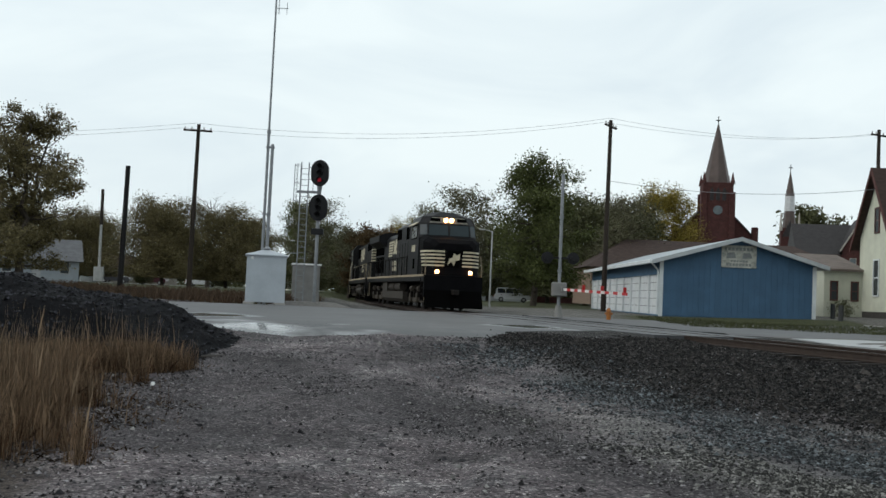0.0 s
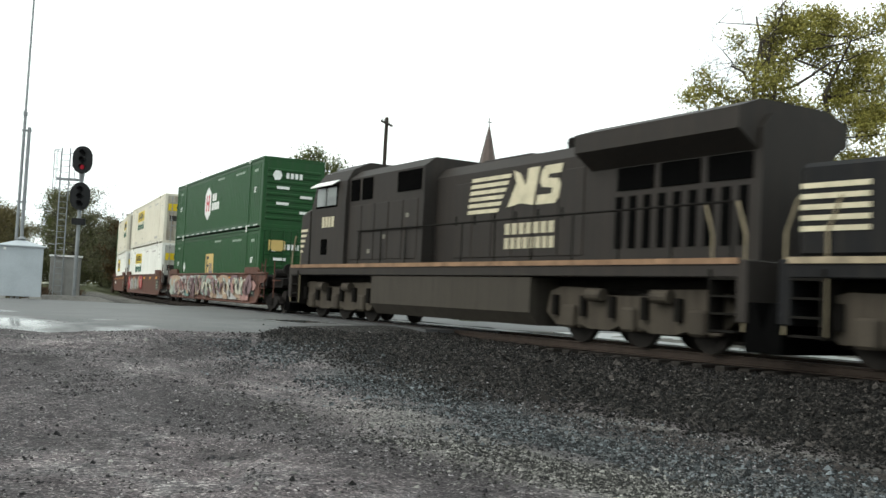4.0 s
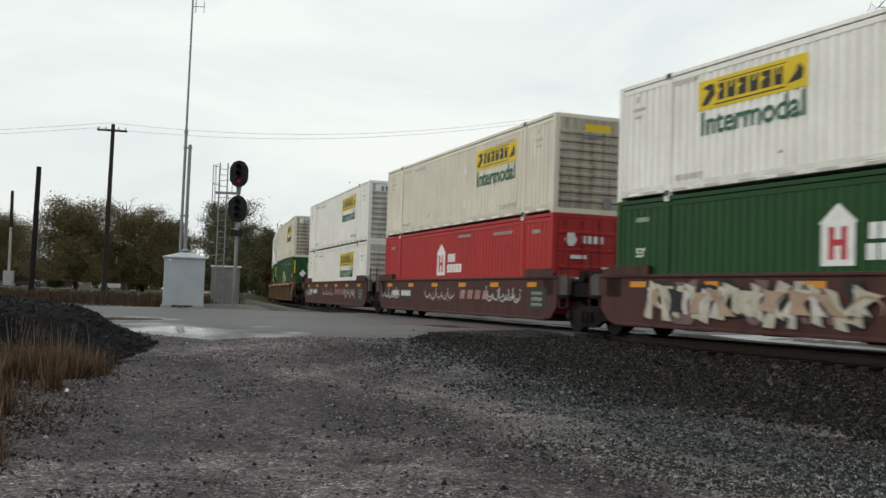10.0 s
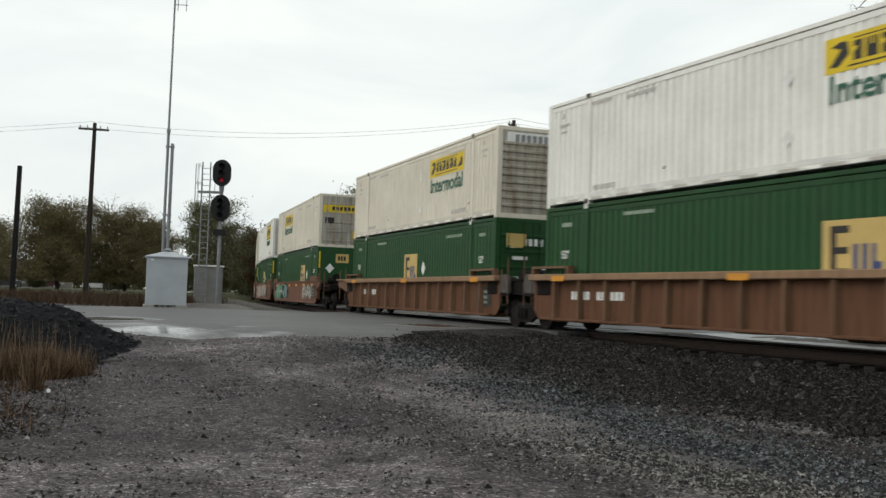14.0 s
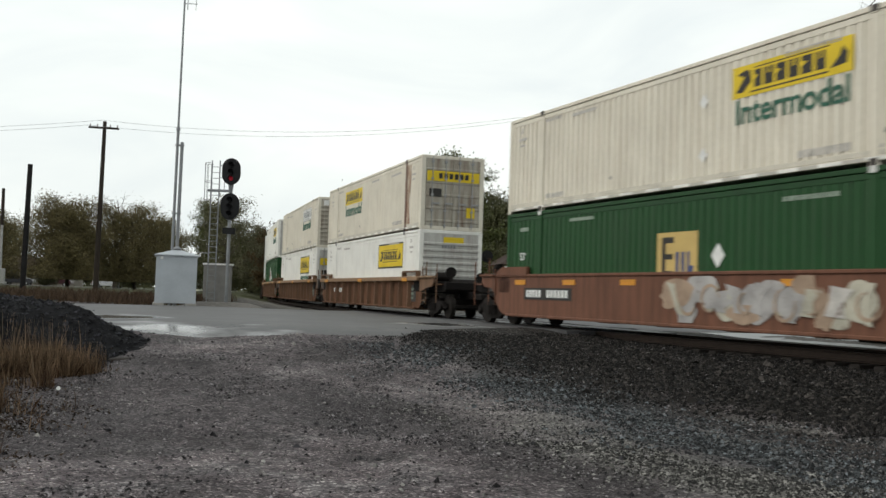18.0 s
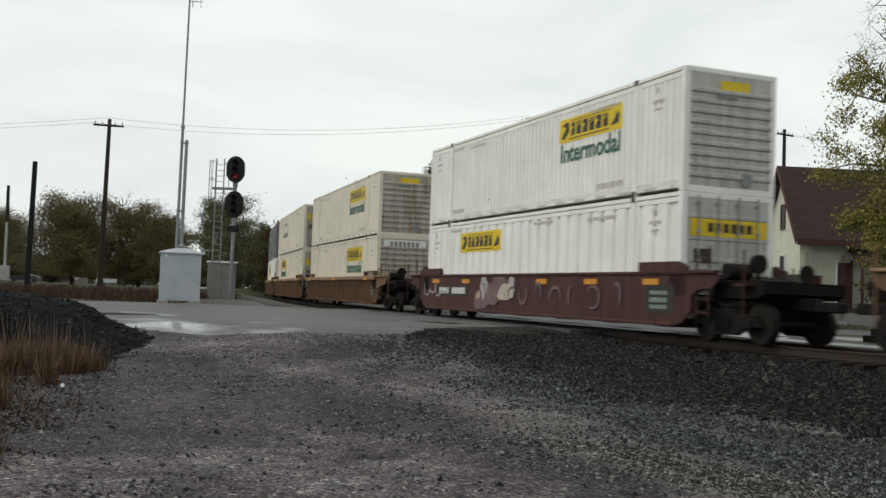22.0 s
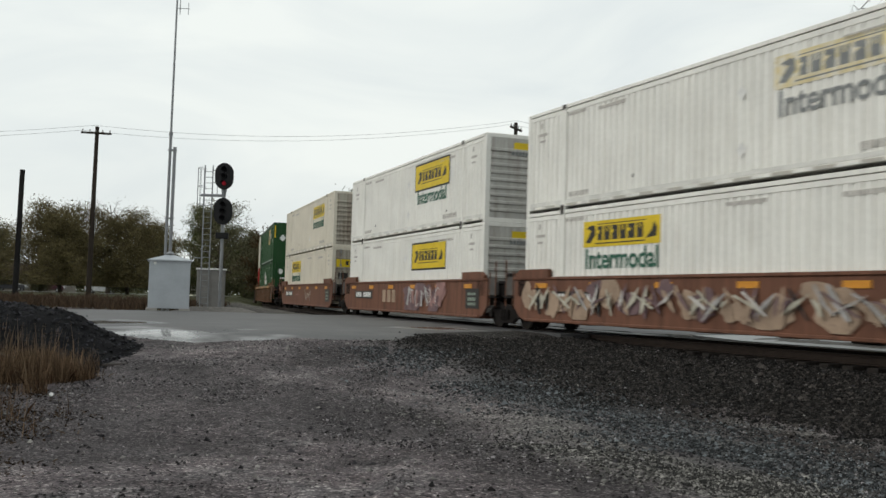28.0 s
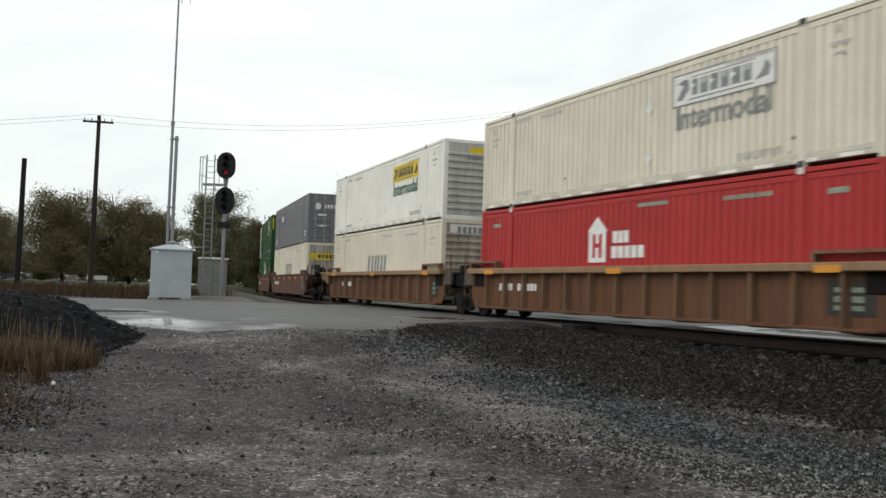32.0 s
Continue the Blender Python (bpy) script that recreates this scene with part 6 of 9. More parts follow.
                p("pedestal", CAST, ((x + a - 0.34, y - 0.07, 0.30), (x + a - 0.24, y + 0.07, 0.9)), bevel=0.02, parent=t)
            for a in (-2.45, -1.45, -0.5, 0.5, 1.45, 2.45):
                sp = bmesh.new()
                add_tube(sp, (x + a, y * 1.14, 0.55), (x + a, y * 1.14, 0.98), 0.09, sides=10)
                part("spring", sp, GRIME, t)
            for a in (-1.0, 1.0):
                br = bmesh.new()
                add_tube(br, (x + a - 0.28, y * 1.2, 1.0), (x + a + 0.22, y * 1.2, 1.0), 0.13, sides=12)
                part("brake_cylinder", br, CAST, t)
        for a in (-1.95, 0, 1.95):
            for y in (-0.75, 0.75):
                w = bmesh.new()
                add_tube(w, (x + a, y - 0.07, 0.53), (x + a, y + 0.07, 0.53), 0.53, sides=28)
                part("wheel", w, MATS["wheel_steel"], t)
    for e in (-1, 1):
        plow = bmesh.new()
        add_prism(plow, ((10.55 * e, 0.12), (11.05 * e, 0.14), (10.75 * e, 0.95), (10.5 * e, 0.95)), -1.45, 1.45)
        # Plow in the opening black, to darken a slope that catches the sky.
        part("pilot_plow", plow, VOID, loco)
        p("pilot", NOSE_SHADED if kind == "lead" else body, ((min(10.35 * e, 10.6 * e), -1.5, 0.6), (max(10.35 * e, 10.6 * e), 1.5, DECK - 0.02)))
        cp = bmesh.new()
        add_box(cp, (min(10.6 * e, 11.4 * e), -0.14, 0.75), (max(10.6 * e, 11.4 * e), 0.14, 1.0), 0.03)
        part("coupler", cp, MATS["truck_iron"], loco)
        for y in (-0.5, 0.5):
            hose = bmesh.new()
            for a, b in (((10.6, 0.85), (10.85, 0.6)), ((10.85, 0.6), (10.95, 0.3))):
                add_tube(hose, (a[0] * e, y, a[1]), (b[0] * e, y, b[1]), 0.03, sides=6)
            part("air_hose", hose, VOID, loco)
        for y in (-1.25, 1.25):
            for k in range(4):
                p("step", GRIME, ((min(9.75 * e, 10.35 * e), y - 0.26, 0.42 + 0.3 * k), (max(9.75 * e, 10.35 * e), y + 0.26, 0.46 + 0.3 * k)), bevel=0.0)
            p("step_plate", GRIME, ((min(9.72 * e, 9.76 * e), y - 0.28, 0.40), (max(9.72 * e, 9.76 * e), y + 0.28, 1.5)), bevel=0.0)
            for x in (9.72 * e, 10.5 * e):
                hr = bmesh.new()
                add_tube(hr, (x, y * 1.16, 0.45), (x, y * 1.16, 2.1), 0.026, sides=6)
                add_tube(hr, (x, y * 1.16, 2.1), (x - 0.22 * e, y * 1.15, 2.66), 0.026, sides=6)
                part("grab_rail", hr, RAILING, loco, "tan grab rail")
    for y in (-1.47, 1.47):
        hr = bmesh.new()
        add_tube(hr, (-10.2, y, 2.66), (5.2 if kind != "old" else 5.9, y, 2.66), 0.022, sides=6)
        part("handrail", hr, RAILING if kind == "old" else GRIME, loco)
        for k in range(11):
            post = bmesh.new()
            add_tube(post, (-10.2 + 1.53 * k, y, DECK - 0.05), (-10.2 + 1.53 * k, y, 2.66), 0.02, sides=6)
            part("stanchion", post, GRIME, loco)
    horn = bmesh.new()
    for y in (-0.12, 0.0, 0.12):
        add_tube(horn, (4.6, y, 4.56), (5.1, y, 4.56), 0.03, 0.09, sides=10)
    add_box(horn, (4.7, -0.2, 4.36), (4.8, 0.2, 4.54))
    part("horn", horn, GRIME, loco)
    return loco


def build_locomotives():
    for mid, reverse, kind in ((-57.95, False, "lead"), (-80.6, True, "old"), (-102.3, True, "wide")):
        loco = locomotive(kind)
        loco.scale = (1.0, 1.0, 1.05)
        TRAIN.append((loco, mid, 0.0, 180 if reverse else 0))


# ---- motions ----
def motions():
    """The train runs along the track at a steady pace from the first second to the last."""
    for entry in TRAIN:
        ob, mid, z = entry[:3]
        turn = pose(0, 0, 0, 0, 0, entry[3] if len(entry) > 3 else 0)
        walk(ob, [(t, on_track(mid + SPEED * t, 0.0, RAIL_Z + z) @ turn) for t in range(33)])


# ---- plants ----
def ground_z(x, y):
    return float(height(np.array([x]), np.array([y]), False)[0])


BARK = mat("grey_brown_bark", (0.055, 0.045, 0.036), 0.9, vary=0.4, scale=4, stretch=(3, 3, 0.6), bump=0.4, bump_scale=30)


def leaf_mat(name, c, rough=0.65):
    m = mat(name, c, rough, vary=0.3, scale=0.35, island=0.38, spec=0.15)
    m.node_tree.nodes["Principled BSDF"].inputs["Subsurface Weight"].default_value = 0.0
    return m


LEAF = {"olive": leaf_mat("olive_leaves", (0.118, 0.098, 0.045)), "green": leaf_mat("green_leaves", (0.075, 0.085, 0.027)), "dark": leaf_mat("dark_leaves", (0.078, 0.080, 0.037)),
        "yellow": leaf_mat("yellow_leaves", (0.2, 0.155, 0.028)), "gold": leaf_mat("yellow_green_leaves", (0.205, 0.188, 0.046)), "rust": leaf_mat("rusty_leaves", (0.085, 0.055, 0.024)),
        "pale": leaf_mat("pale_leaves", (0.11, 0.105, 0.06))}


def quads(centres, size, rng):
    """Small leaf sprays, each two bent triangles, turned at random."""
    n = len(centres)
    a = rng.normal(size=(n, 3))
    a /= np.linalg.norm(a, axis=1)[:, None]
    b = np.cross(a, rng.normal(size=(n, 3)))
    b /= np.linalg.norm(b, axis=1)[:, None] + 1e-9
    c = np.cross(a, b)
    s = size * rng.uniform(0.55, 1.3, (n, 1))
    v = np.stack([centres - a * s, centres + b * s * 0.55 + c * s * 0.2, centres + a * s, centres - b * s * 0.55 + c * s * 0.15], 1).reshape(-1, 3)
    i = np.arange(n)[:, None] * 4
    return v.tolist(), (i + np.arange(4)).tolist()


def tree(seed, tall, wide, leaf, count, size, bole=0.22, limbs=26, bare=0.0, droop=0.0, lop=0.0, label="", clump=0.06, forked=0, bare_side=None):
    """A tapered trunk with limbs that fill an uneven, rounded crown, and leaf sprays round their twigs."""
    rng = np.random.RandomState(seed)
    verts, faces, tips = [], [], []

    def tube(a, b, ra, rb, sides):
        d = (b - a) / (np.linalg.norm(b - a) + 1e-9)
        u = np.cross(d, [0.3, 0.9, 0.2])
        u /= np.linalg.norm(u) + 1e-9
        w = np.cross(d, u)
        k = len(verts)
        for p, r in ((a, ra), (b, rb)):
            for j in range(sides):
                t = 2 * math.pi * j / sides
                verts.append((p + (u * math.cos(t) + w * math.sin(t)) * r).tolist())
        for j in range(sides):
            faces.append((k + j, k + (j + 1) % sides, k + sides + (j + 1) % sides, k + sides + j))

    def run(p, q, r0, r1, steps, wobble, sides):
        pts = [p]
        for k in range(1, steps + 1):
            t = k / steps
            c = p + (q - p) * t + (rng.normal(size=3) * wobble * (1 if k < steps else 0))
            tube(pts[-1], c, r0 + (r1 - r0) * (k - 1) / steps, r0 + (r1 - r0) * t, sides)
            pts.append(c)
        return pts
    r = tall * 0.021
    leaders = []
    if forked:
        fork = np.array([0, 0, tall * bole])
        run(np.zeros(3), fork, r * 1.25, r, 3, tall * 0.006, 10)
        for k in range(forked):
            t = 2 * math.pi * (k + 0.4 * rng.rand()) / forked
            end = np.array([math.cos(t) * wide * 0.42, math.sin(t) * wide * 0.42, tall * rng.uniform(0.80, 0.97)])
            leaders.append(run(fork, end, r * 0.72, r * 0.12, 7, tall * 0.02, 8))
    else:
        leaders.append(run(np.zeros(3), np.array([rng.normal() * tall * 0.03, rng.normal() * tall * 0.03, tall * 0.96]), r * 1.15, r * 0.12, 9, tall * 0.012, 10))
    lobes = rng.uniform(0.72, 1.18, 9)
    for k in range(limbs):
        f = bole + (0.97 - bole) * ((k + rng.rand()) / limbs) ** 0.9
        line = leaders[k % len(leaders)]
        z = f * tall
        base = min(line, key=lambda c: abs(c[2] - z * (0.88 if f > bole + 0.1 else 1.0)))
        u = (f - bole) / (1 - bole)
        prof = math.sqrt(max(0.06, 1 - ((u - 0.40) / 0.64) ** 2))
        t = 2.4 * k + rng.normal() * 0.3
        reach = wide * prof * lobes[int(t / (2 * math.pi) * 9) % 9] * rng.uniform(0.8, 1.08)
        reach *= 1 + lop * math.cos(t)
        end = np.array([math.cos(t) * reach, math.sin(t) * reach, z + reach * (rng.uniform(0.05, 0.35) - droop * (1 - u))])
        end[2] = max(end[2], tall * 0.12)
        pts = run(base, end, r * 0.42 * (1 - 0.6 * u), r * 0.06, 5, reach * 0.05, 6)
        for m in range(1, 6):
            for _ in range(2 if m > 1 else 1):
                off = rng.normal(size=3)
                off *= reach * rng.uniform(0.16, 0.34) / np.linalg.norm(off)
                twig = pts[m] + off + np.array([0, 0, reach * 0.06])
                tube(pts[m], twig, r * 0.07, r * 0.02, 4)
                if bare_side is not None and math.cos(t - radians(bare_side)) > 0.45 and f > 0.72:
                    for _ in range(5):
                        fork = twig + rng.normal(size=3) * reach * 0.09
                        tube(twig, fork, r * 0.03, r * 0.016, 3)
                        for _ in range(3):
                            tube(fork, fork + rng.normal(size=3) * reach * 0.07, r * 0.016, r * 0.008, 3)
                    continue
                tips += [(twig, k), (pts[m] + off * 0.6, k)]
    pts = np.array([t[0] for t in tips])
    if bare:
        gone = set(np.where(rng.rand(limbs) < bare)[0])
        pts = np.array([t[0] for t in tips if t[1] not in gone])
    per = max(1, count // len(pts))
    c = np.repeat(pts, per, 0) + rng.normal(size=(len(pts) * per, 3)) * tall * clump * np.array([1, 1, 0.75])
    c = c[c[:, 2] > tall * max(0.07, bole * 0.8)]
    t = thing("tree", label, "tree", "trees round the crossing")
    part("trunk", raw_mesh("trunk", verts, faces, BARK, True), None, t)
    lv, lf = quads(c, size, rng)
    part("crown", raw_mesh("crown", lv, lf, LEAF[leaf]), None, t)
    return t


def plant(t, x, y, turn=0, size=1.0, sink=0.1):
    t.matrix_basis = Matrix.Translation((x, y, ground_z(x, y) - sink)) @ Matrix.Rotation(radians(turn), 4, "Z") @ Matrix.Scale(size, 4)


def again(t, x, y, turn, size=1.0):
    c = copy_thing(t, Matrix())
    plant(c, x, y, turn, size)
    return c


def build_trees():
    big = tree(11, 17.6, 6.6, "gold", 88000, 0.088, bole=0.24, limbs=34, bare=0.10, droop=0.5, clump=0.021, forked=3, bare_side=-20, label="tall tree in yellow-green autumn leaf with bare twigs")
    plant(big, 27.5, 47.5, 200)
    young = tree(12, 11.0, 2.5, "gold", 42000, 0.085, bole=0.08, limbs=34, droop=0.2, clump=0.035, label="slender young tree in dense yellow-green leaf")
    plant(young, 26.3, 47.9, 30)
    left = tree(9, 12.3, 3.9, "olive", 52000, 0.085, bole=0.12, limbs=34, bare=0.22, droop=0.35, clump=0.022, forked=3, label="thinning olive-green tree beside the gravel pile")
    plant(left, -28.8, 60.5, 40, 0.92)
    broad = tree(8, 11.1, 7.4, "olive", 80000, 0.105, bole=0.13, limbs=52, droop=0.75, clump=0.055, forked=4, label="broad olive-brown tree with a forked trunk")
    plant(broad, -40.5, 124, 20, 0.94)
    again(broad, -53.5, 129, 130, 0.82)
    again(broad, -33.4, 128, 250, 0.90)
    again(broad, -64, 134, 310, 0.9)
    leafy = tree(3, 13.6, 4.6, "green", 36000, 0.12, bole=0.16, limbs=32, droop=0.35, clump=0.034, label="large green deciduous tree in full leaf")
    plant(leafy, 4.5, 86, 0, 0.94)
    again(leafy, -24.5, 136, 90, 0.92)
    dark = tree(21, 11.5, 4.8, "dark", 34000, 0.15, bole=0.10, limbs=34, droop=0.4, clump=0.075, label="dense dark green tree behind the street")
    plant(dark, 11.6, 112, 0, 1.0)
    for x, y, r, s in ((16.2, 116, 70, 0.95), (8.4, 126, 160, 1.0), (-64, 200, 20, 1.05), (-101, 200, 200, 1.12), (-48, 204, 100, 1.0), (-23.0, 160, 210, 0.8), (-15.0, 158, 300, 0.7),
                       (-9, 168, 20, 0.72), (0.8, 132, 140, 0.85), (20, 140, 240, 0.85), (-17, 135, 60, 0.62), (-12.2, 140, 150, 0.62), (-5, 146, 250, 0.7), (-80, 204, 10, 1.08), (-113, 205, 80, 1.15)):
        again(dark, x, y, r, s)
    wispy = tree(31, 13.5, 4.0, "pale", 11000, 0.13, bole=0.2, bare=0.2, clump=0.04, label="thin-leaved grey-green tree behind the trains")
    plant(wispy, -2.4, 124, 0, 1.06)
    for x, y, r, s in ((-6.6, 132, 100, 0.92), (-18.9, 110, 190, 0.78), (-15.6, 116, 60, 0.64), (14.4, 103, 300, 0.86), (-57, 118, 30, 0.7)):
        again(wispy, x, y, r, s)
    yellow = tree(14, 14.6, 4.4, "yellow", 40000, 0.10, bole=0.2, bare=0.1, clump=0.04, forked=2, label="yellowing rounded tree behind the storage building")
    plant(yellow, 22.0, 121, 0, 1.0)
    again(yellow, -10.8, 142, 120, 0.78)
    rusty = tree(41, 8.0, 4.0, "rust", 26000, 0.13, bole=0.15, clump=0.05, label="rust-brown autumn tree by the far tracks")
    plant(rusty, -11.5, 112, 0)
    again(rusty, -25.0, 172, 50, 0.9)
    bare = tree(51, 13.8, 5.0, "pale", 700, 0.10, bole=0.22, limbs=40, bare=0.3, label="leafless grey tree above the others")
    plant(bare, -41.5, 148, 0)
    for x, y, r, k in ((-60, 136, 30, 0.36), (-47.5, 137, 80, 0.30), (-37, 139, 150, 0.34), (-29, 142, 220, 0.40), (-68, 140, 300, 0.42), (-25, 148, 10, 0.36)):
        again(dark, x, y, r, k)
    pine = tree(61, 15, 4.2, "dark", 7000, 0.35, bole=0.3, clump=0.05, label="dark tree beside the far church hall")
    plant(pine, 86, 262, 0, 1.7)
    # distant woods that close the horizon
    rng = np.random.RandomState(77)
    az = rng.uniform(-52, 50, 24000)
    d = rng.uniform(210, 330, 24000)
    lump = 4.6 + 2.6 * np.sin(az * 1.9) + 1.7 * np.sin(az * 5.3 + 1) + 1.2 * np.sin(az * 11.7)
    z = 1.2 + rng.rand(24000) ** 0.7 * np.clip(lump, 3, 12)
    c = np.stack([np.sin(np.radians(az)) * d, np.cos(np.radians(az)) * d, z], 1)
    v, f = quads(c, 0.8, rng)
    woods = new("far_woods", raw_mesh("far_woods", v, f, LEAF["dark"]))
    tagged(woods, "distant dark woods along the horizon", "woods", kind="stuff")


def build_grass():
    """Dry tan weeds beside the lot, and turf by the storage building."""
    rng = np.random.RandomState(17)

    def blades(name, xs, ys, tall, wide, material, label, lean=0.35):
        n = len(xs)
        z = height(xs, ys)
        h = tall * rng.uniform(0.45, 1.15, n)
        t = rng.uniform(0, 2 * math.pi, n)
        off = rng.normal(size=(n, 2)) * lean * h[:, None]
        w = wide * rng.uniform(0.6, 1.3, n)
        dx, dy = np.cos(t) * w, np.sin(t) * w
        v = np.stack([np.stack([xs - dx, ys - dy, z - 0.02], 1), np.stack([xs + dx, ys + dy, z - 0.02], 1), np.stack([xs + off[:, 0] * 0.4 + dx * 0.7, ys + off[:, 1] * 0.4 + dy * 0.7, z + h * 0.6], 1),
                      np.stack([xs + off[:, 0], ys + off[:, 1], z + h], 1), np.stack([xs + off[:, 0] * 0.4 - dx * 0.7, ys + off[:, 1] * 0.4 - dy * 0.7, z + h * 0.6], 1)], 1).reshape(-1, 3)
        i = np.arange(n)[:, None] * 5
        ob = new(name, raw_mesh(name, v.tolist(), (i + np.arange(5)).tolist(), material))
        tagged(ob, label, "grass", kind="stuff")
    n = 105000
    y = rng.uniform(8.6, 16.6, n)
    edge = -3.35 - 0.215 * (y - 7.9) + 0.35 * np.sin(y * 1.7) + 0.25 * np.sin(y * 4.1)
    x = edge - np.abs(rng.normal(size=n)) * 2.6
    deep = ease(edge - x, 0.0, 1.5)
    clumps = soft_noise(x, y, 0.55, 12) + 0.6 * soft_noise(x, y, 1.7, 13)
    keep = (clumps + 1.1 * deep - 0.62 > rng.normal(size=n) * 0.25) & (clumps > -0.9)
    stalks = mat("dry_stalks", (0.140, 0.094, 0.058), 0.9, vary=0.35, scale=2, island=0.8, spec=0.1)
    short = keep & (rng.rand(n) < 0.5)
    blades("dry_weeds", x[keep], y[keep], 0.46, 0.0030, stalks, "dry tan weeds and dead stalks beside the gravel lot", 0.20)
    blades("rusty_weeds", x[short] + 0.03, y[short] + 0.02, 0.30, 0.0042, mat("rusty_weed_leaves", (0.060, 0.034, 0.019), 0.9, vary=0.35, scale=2, island=0.8, spec=0.1), "low rust-brown weed leaves among the dry stalks", 0.45)
    tall = keep & (rng.rand(n) < 0.03)
    blades("dead_stalks", x[tall], y[tall], 0.85, 0.0045, mat("grey_stalks", (0.16, 0.115, 0.075), 0.9, vary=0.3, scale=2, island=0.7, spec=0.1), "tall thin dead stalks among dry weeds", 0.12)
    low = (rng.rand(n) < 0.07) & (deep > 0.0)
    blades("flat_litter", x[low] + rng.normal(size=low.sum()) * 0.35, y[low], 0.035, 0.012, mat("brown_leaf_litter", (0.052, 0.036, 0.024), 0.9, vary=0.4, scale=2, island=0.8, spec=0.1), "flattened brown grass litter at the lot's edge", 2.0)
    n = 9000
    y = rng.uniform(47, 60, n)
    x = rng.uniform(-26, -9.5, n)
    ok = ~((x > -11.5) & (y < 49))
    blades("brown_verge", x[ok], y[ok], 0.5, 0.02, mat("brown_verge_grass", (0.062, 0.040, 0.025), 0.9, vary=0.35, scale=2, island=0.5), "brown dead grass behind the equipment cabinet")
    n = 9000
    s, d = rng.uniform(0, 1, n), rng.uniform(0, 1, n)
    x = 8.0 + 12.5 * s
    y = 38.5 + 14.0 * d - 0.1 * x
    blades("short_turf", x, y, 0.12, 0.02, mat("short_turf_blades", (0.046, 0.050, 0.021), 0.9, vary=0.4, scale=1, island=0.5), "short worn turf in front of the storage building")


# ---- loose stone ----
def stones(name, xs, ys, zs, size, material, label, seed):
    rng = np.random.RandomState(seed)
    n = len(xs)
    base = np.array([(1, 0, -0.35), (0, 1, -0.35), (-1, 0, -0.35), (0, -1, -0.35), (0.15, 0.1, 0.75)], float)
    tri = np.array([(0, 1, 4), (1, 2, 4), (2, 3, 4), (3, 0, 4)])
    t = rng.uniform(0, 2 * math.pi, n)
    s = size * rng.lognormal(0, 0.38, n)
    b = base[None] * (1 + 0.45 * rng.uniform(-1, 1, (n, 5, 1))) * np.stack([np.ones(n), rng.uniform(0.55, 1.0, n), rng.uniform(0.45, 0.8, n)], 1)[:, None, :]
    tilt = rng.uniform(-0.5, 0.5, n)
    bx, bz = b[:, :, 0] * np.cos(tilt)[:, None] - b[:, :, 2] * np.sin(tilt)[:, None], b[:, :, 0] * np.sin(tilt)[:, None] + b[:, :, 2] * np.cos(tilt)[:, None]
    by = b[:, :, 1]
    x = (bx * np.cos(t)[:, None] - by * np.sin(t)[:, None]) * s[:, None] + xs[:, None]
    y = (bx * np.sin(t)[:, None] + by * np.cos(t)[:, None]) * s[:, None] + ys[:, None]
    z = bz * s[:, None] + (zs + s * 0.25)[:, None]
    v = np.stack([x, y, z], 2).reshape(-1, 3)
    f = (np.arange(n)[:, None, None] * 5 + tri[None]).reshape(-1, 3)
    ob = new(name, raw_mesh(name, v.tolist(), f.tolist(), material))
    tagged(ob, label, "gravel", kind="stuff")


def on_bend(s, d):
    """Arrays: places of (s, d) along the bend."""
    k = np.where(s > BEND_AT, BEND, BEND_FAR)
    a, r = (s - BEND_AT) * k, 1 / k - d
    return (P0[0] + N0[0] / k + r * (np.sin(a) * U0[0] - np.cos(a) * N0[0]), P0[1] + N0[1] / k + r * (np.sin(a) * U0[1] - np.cos(a) * N0[1]))


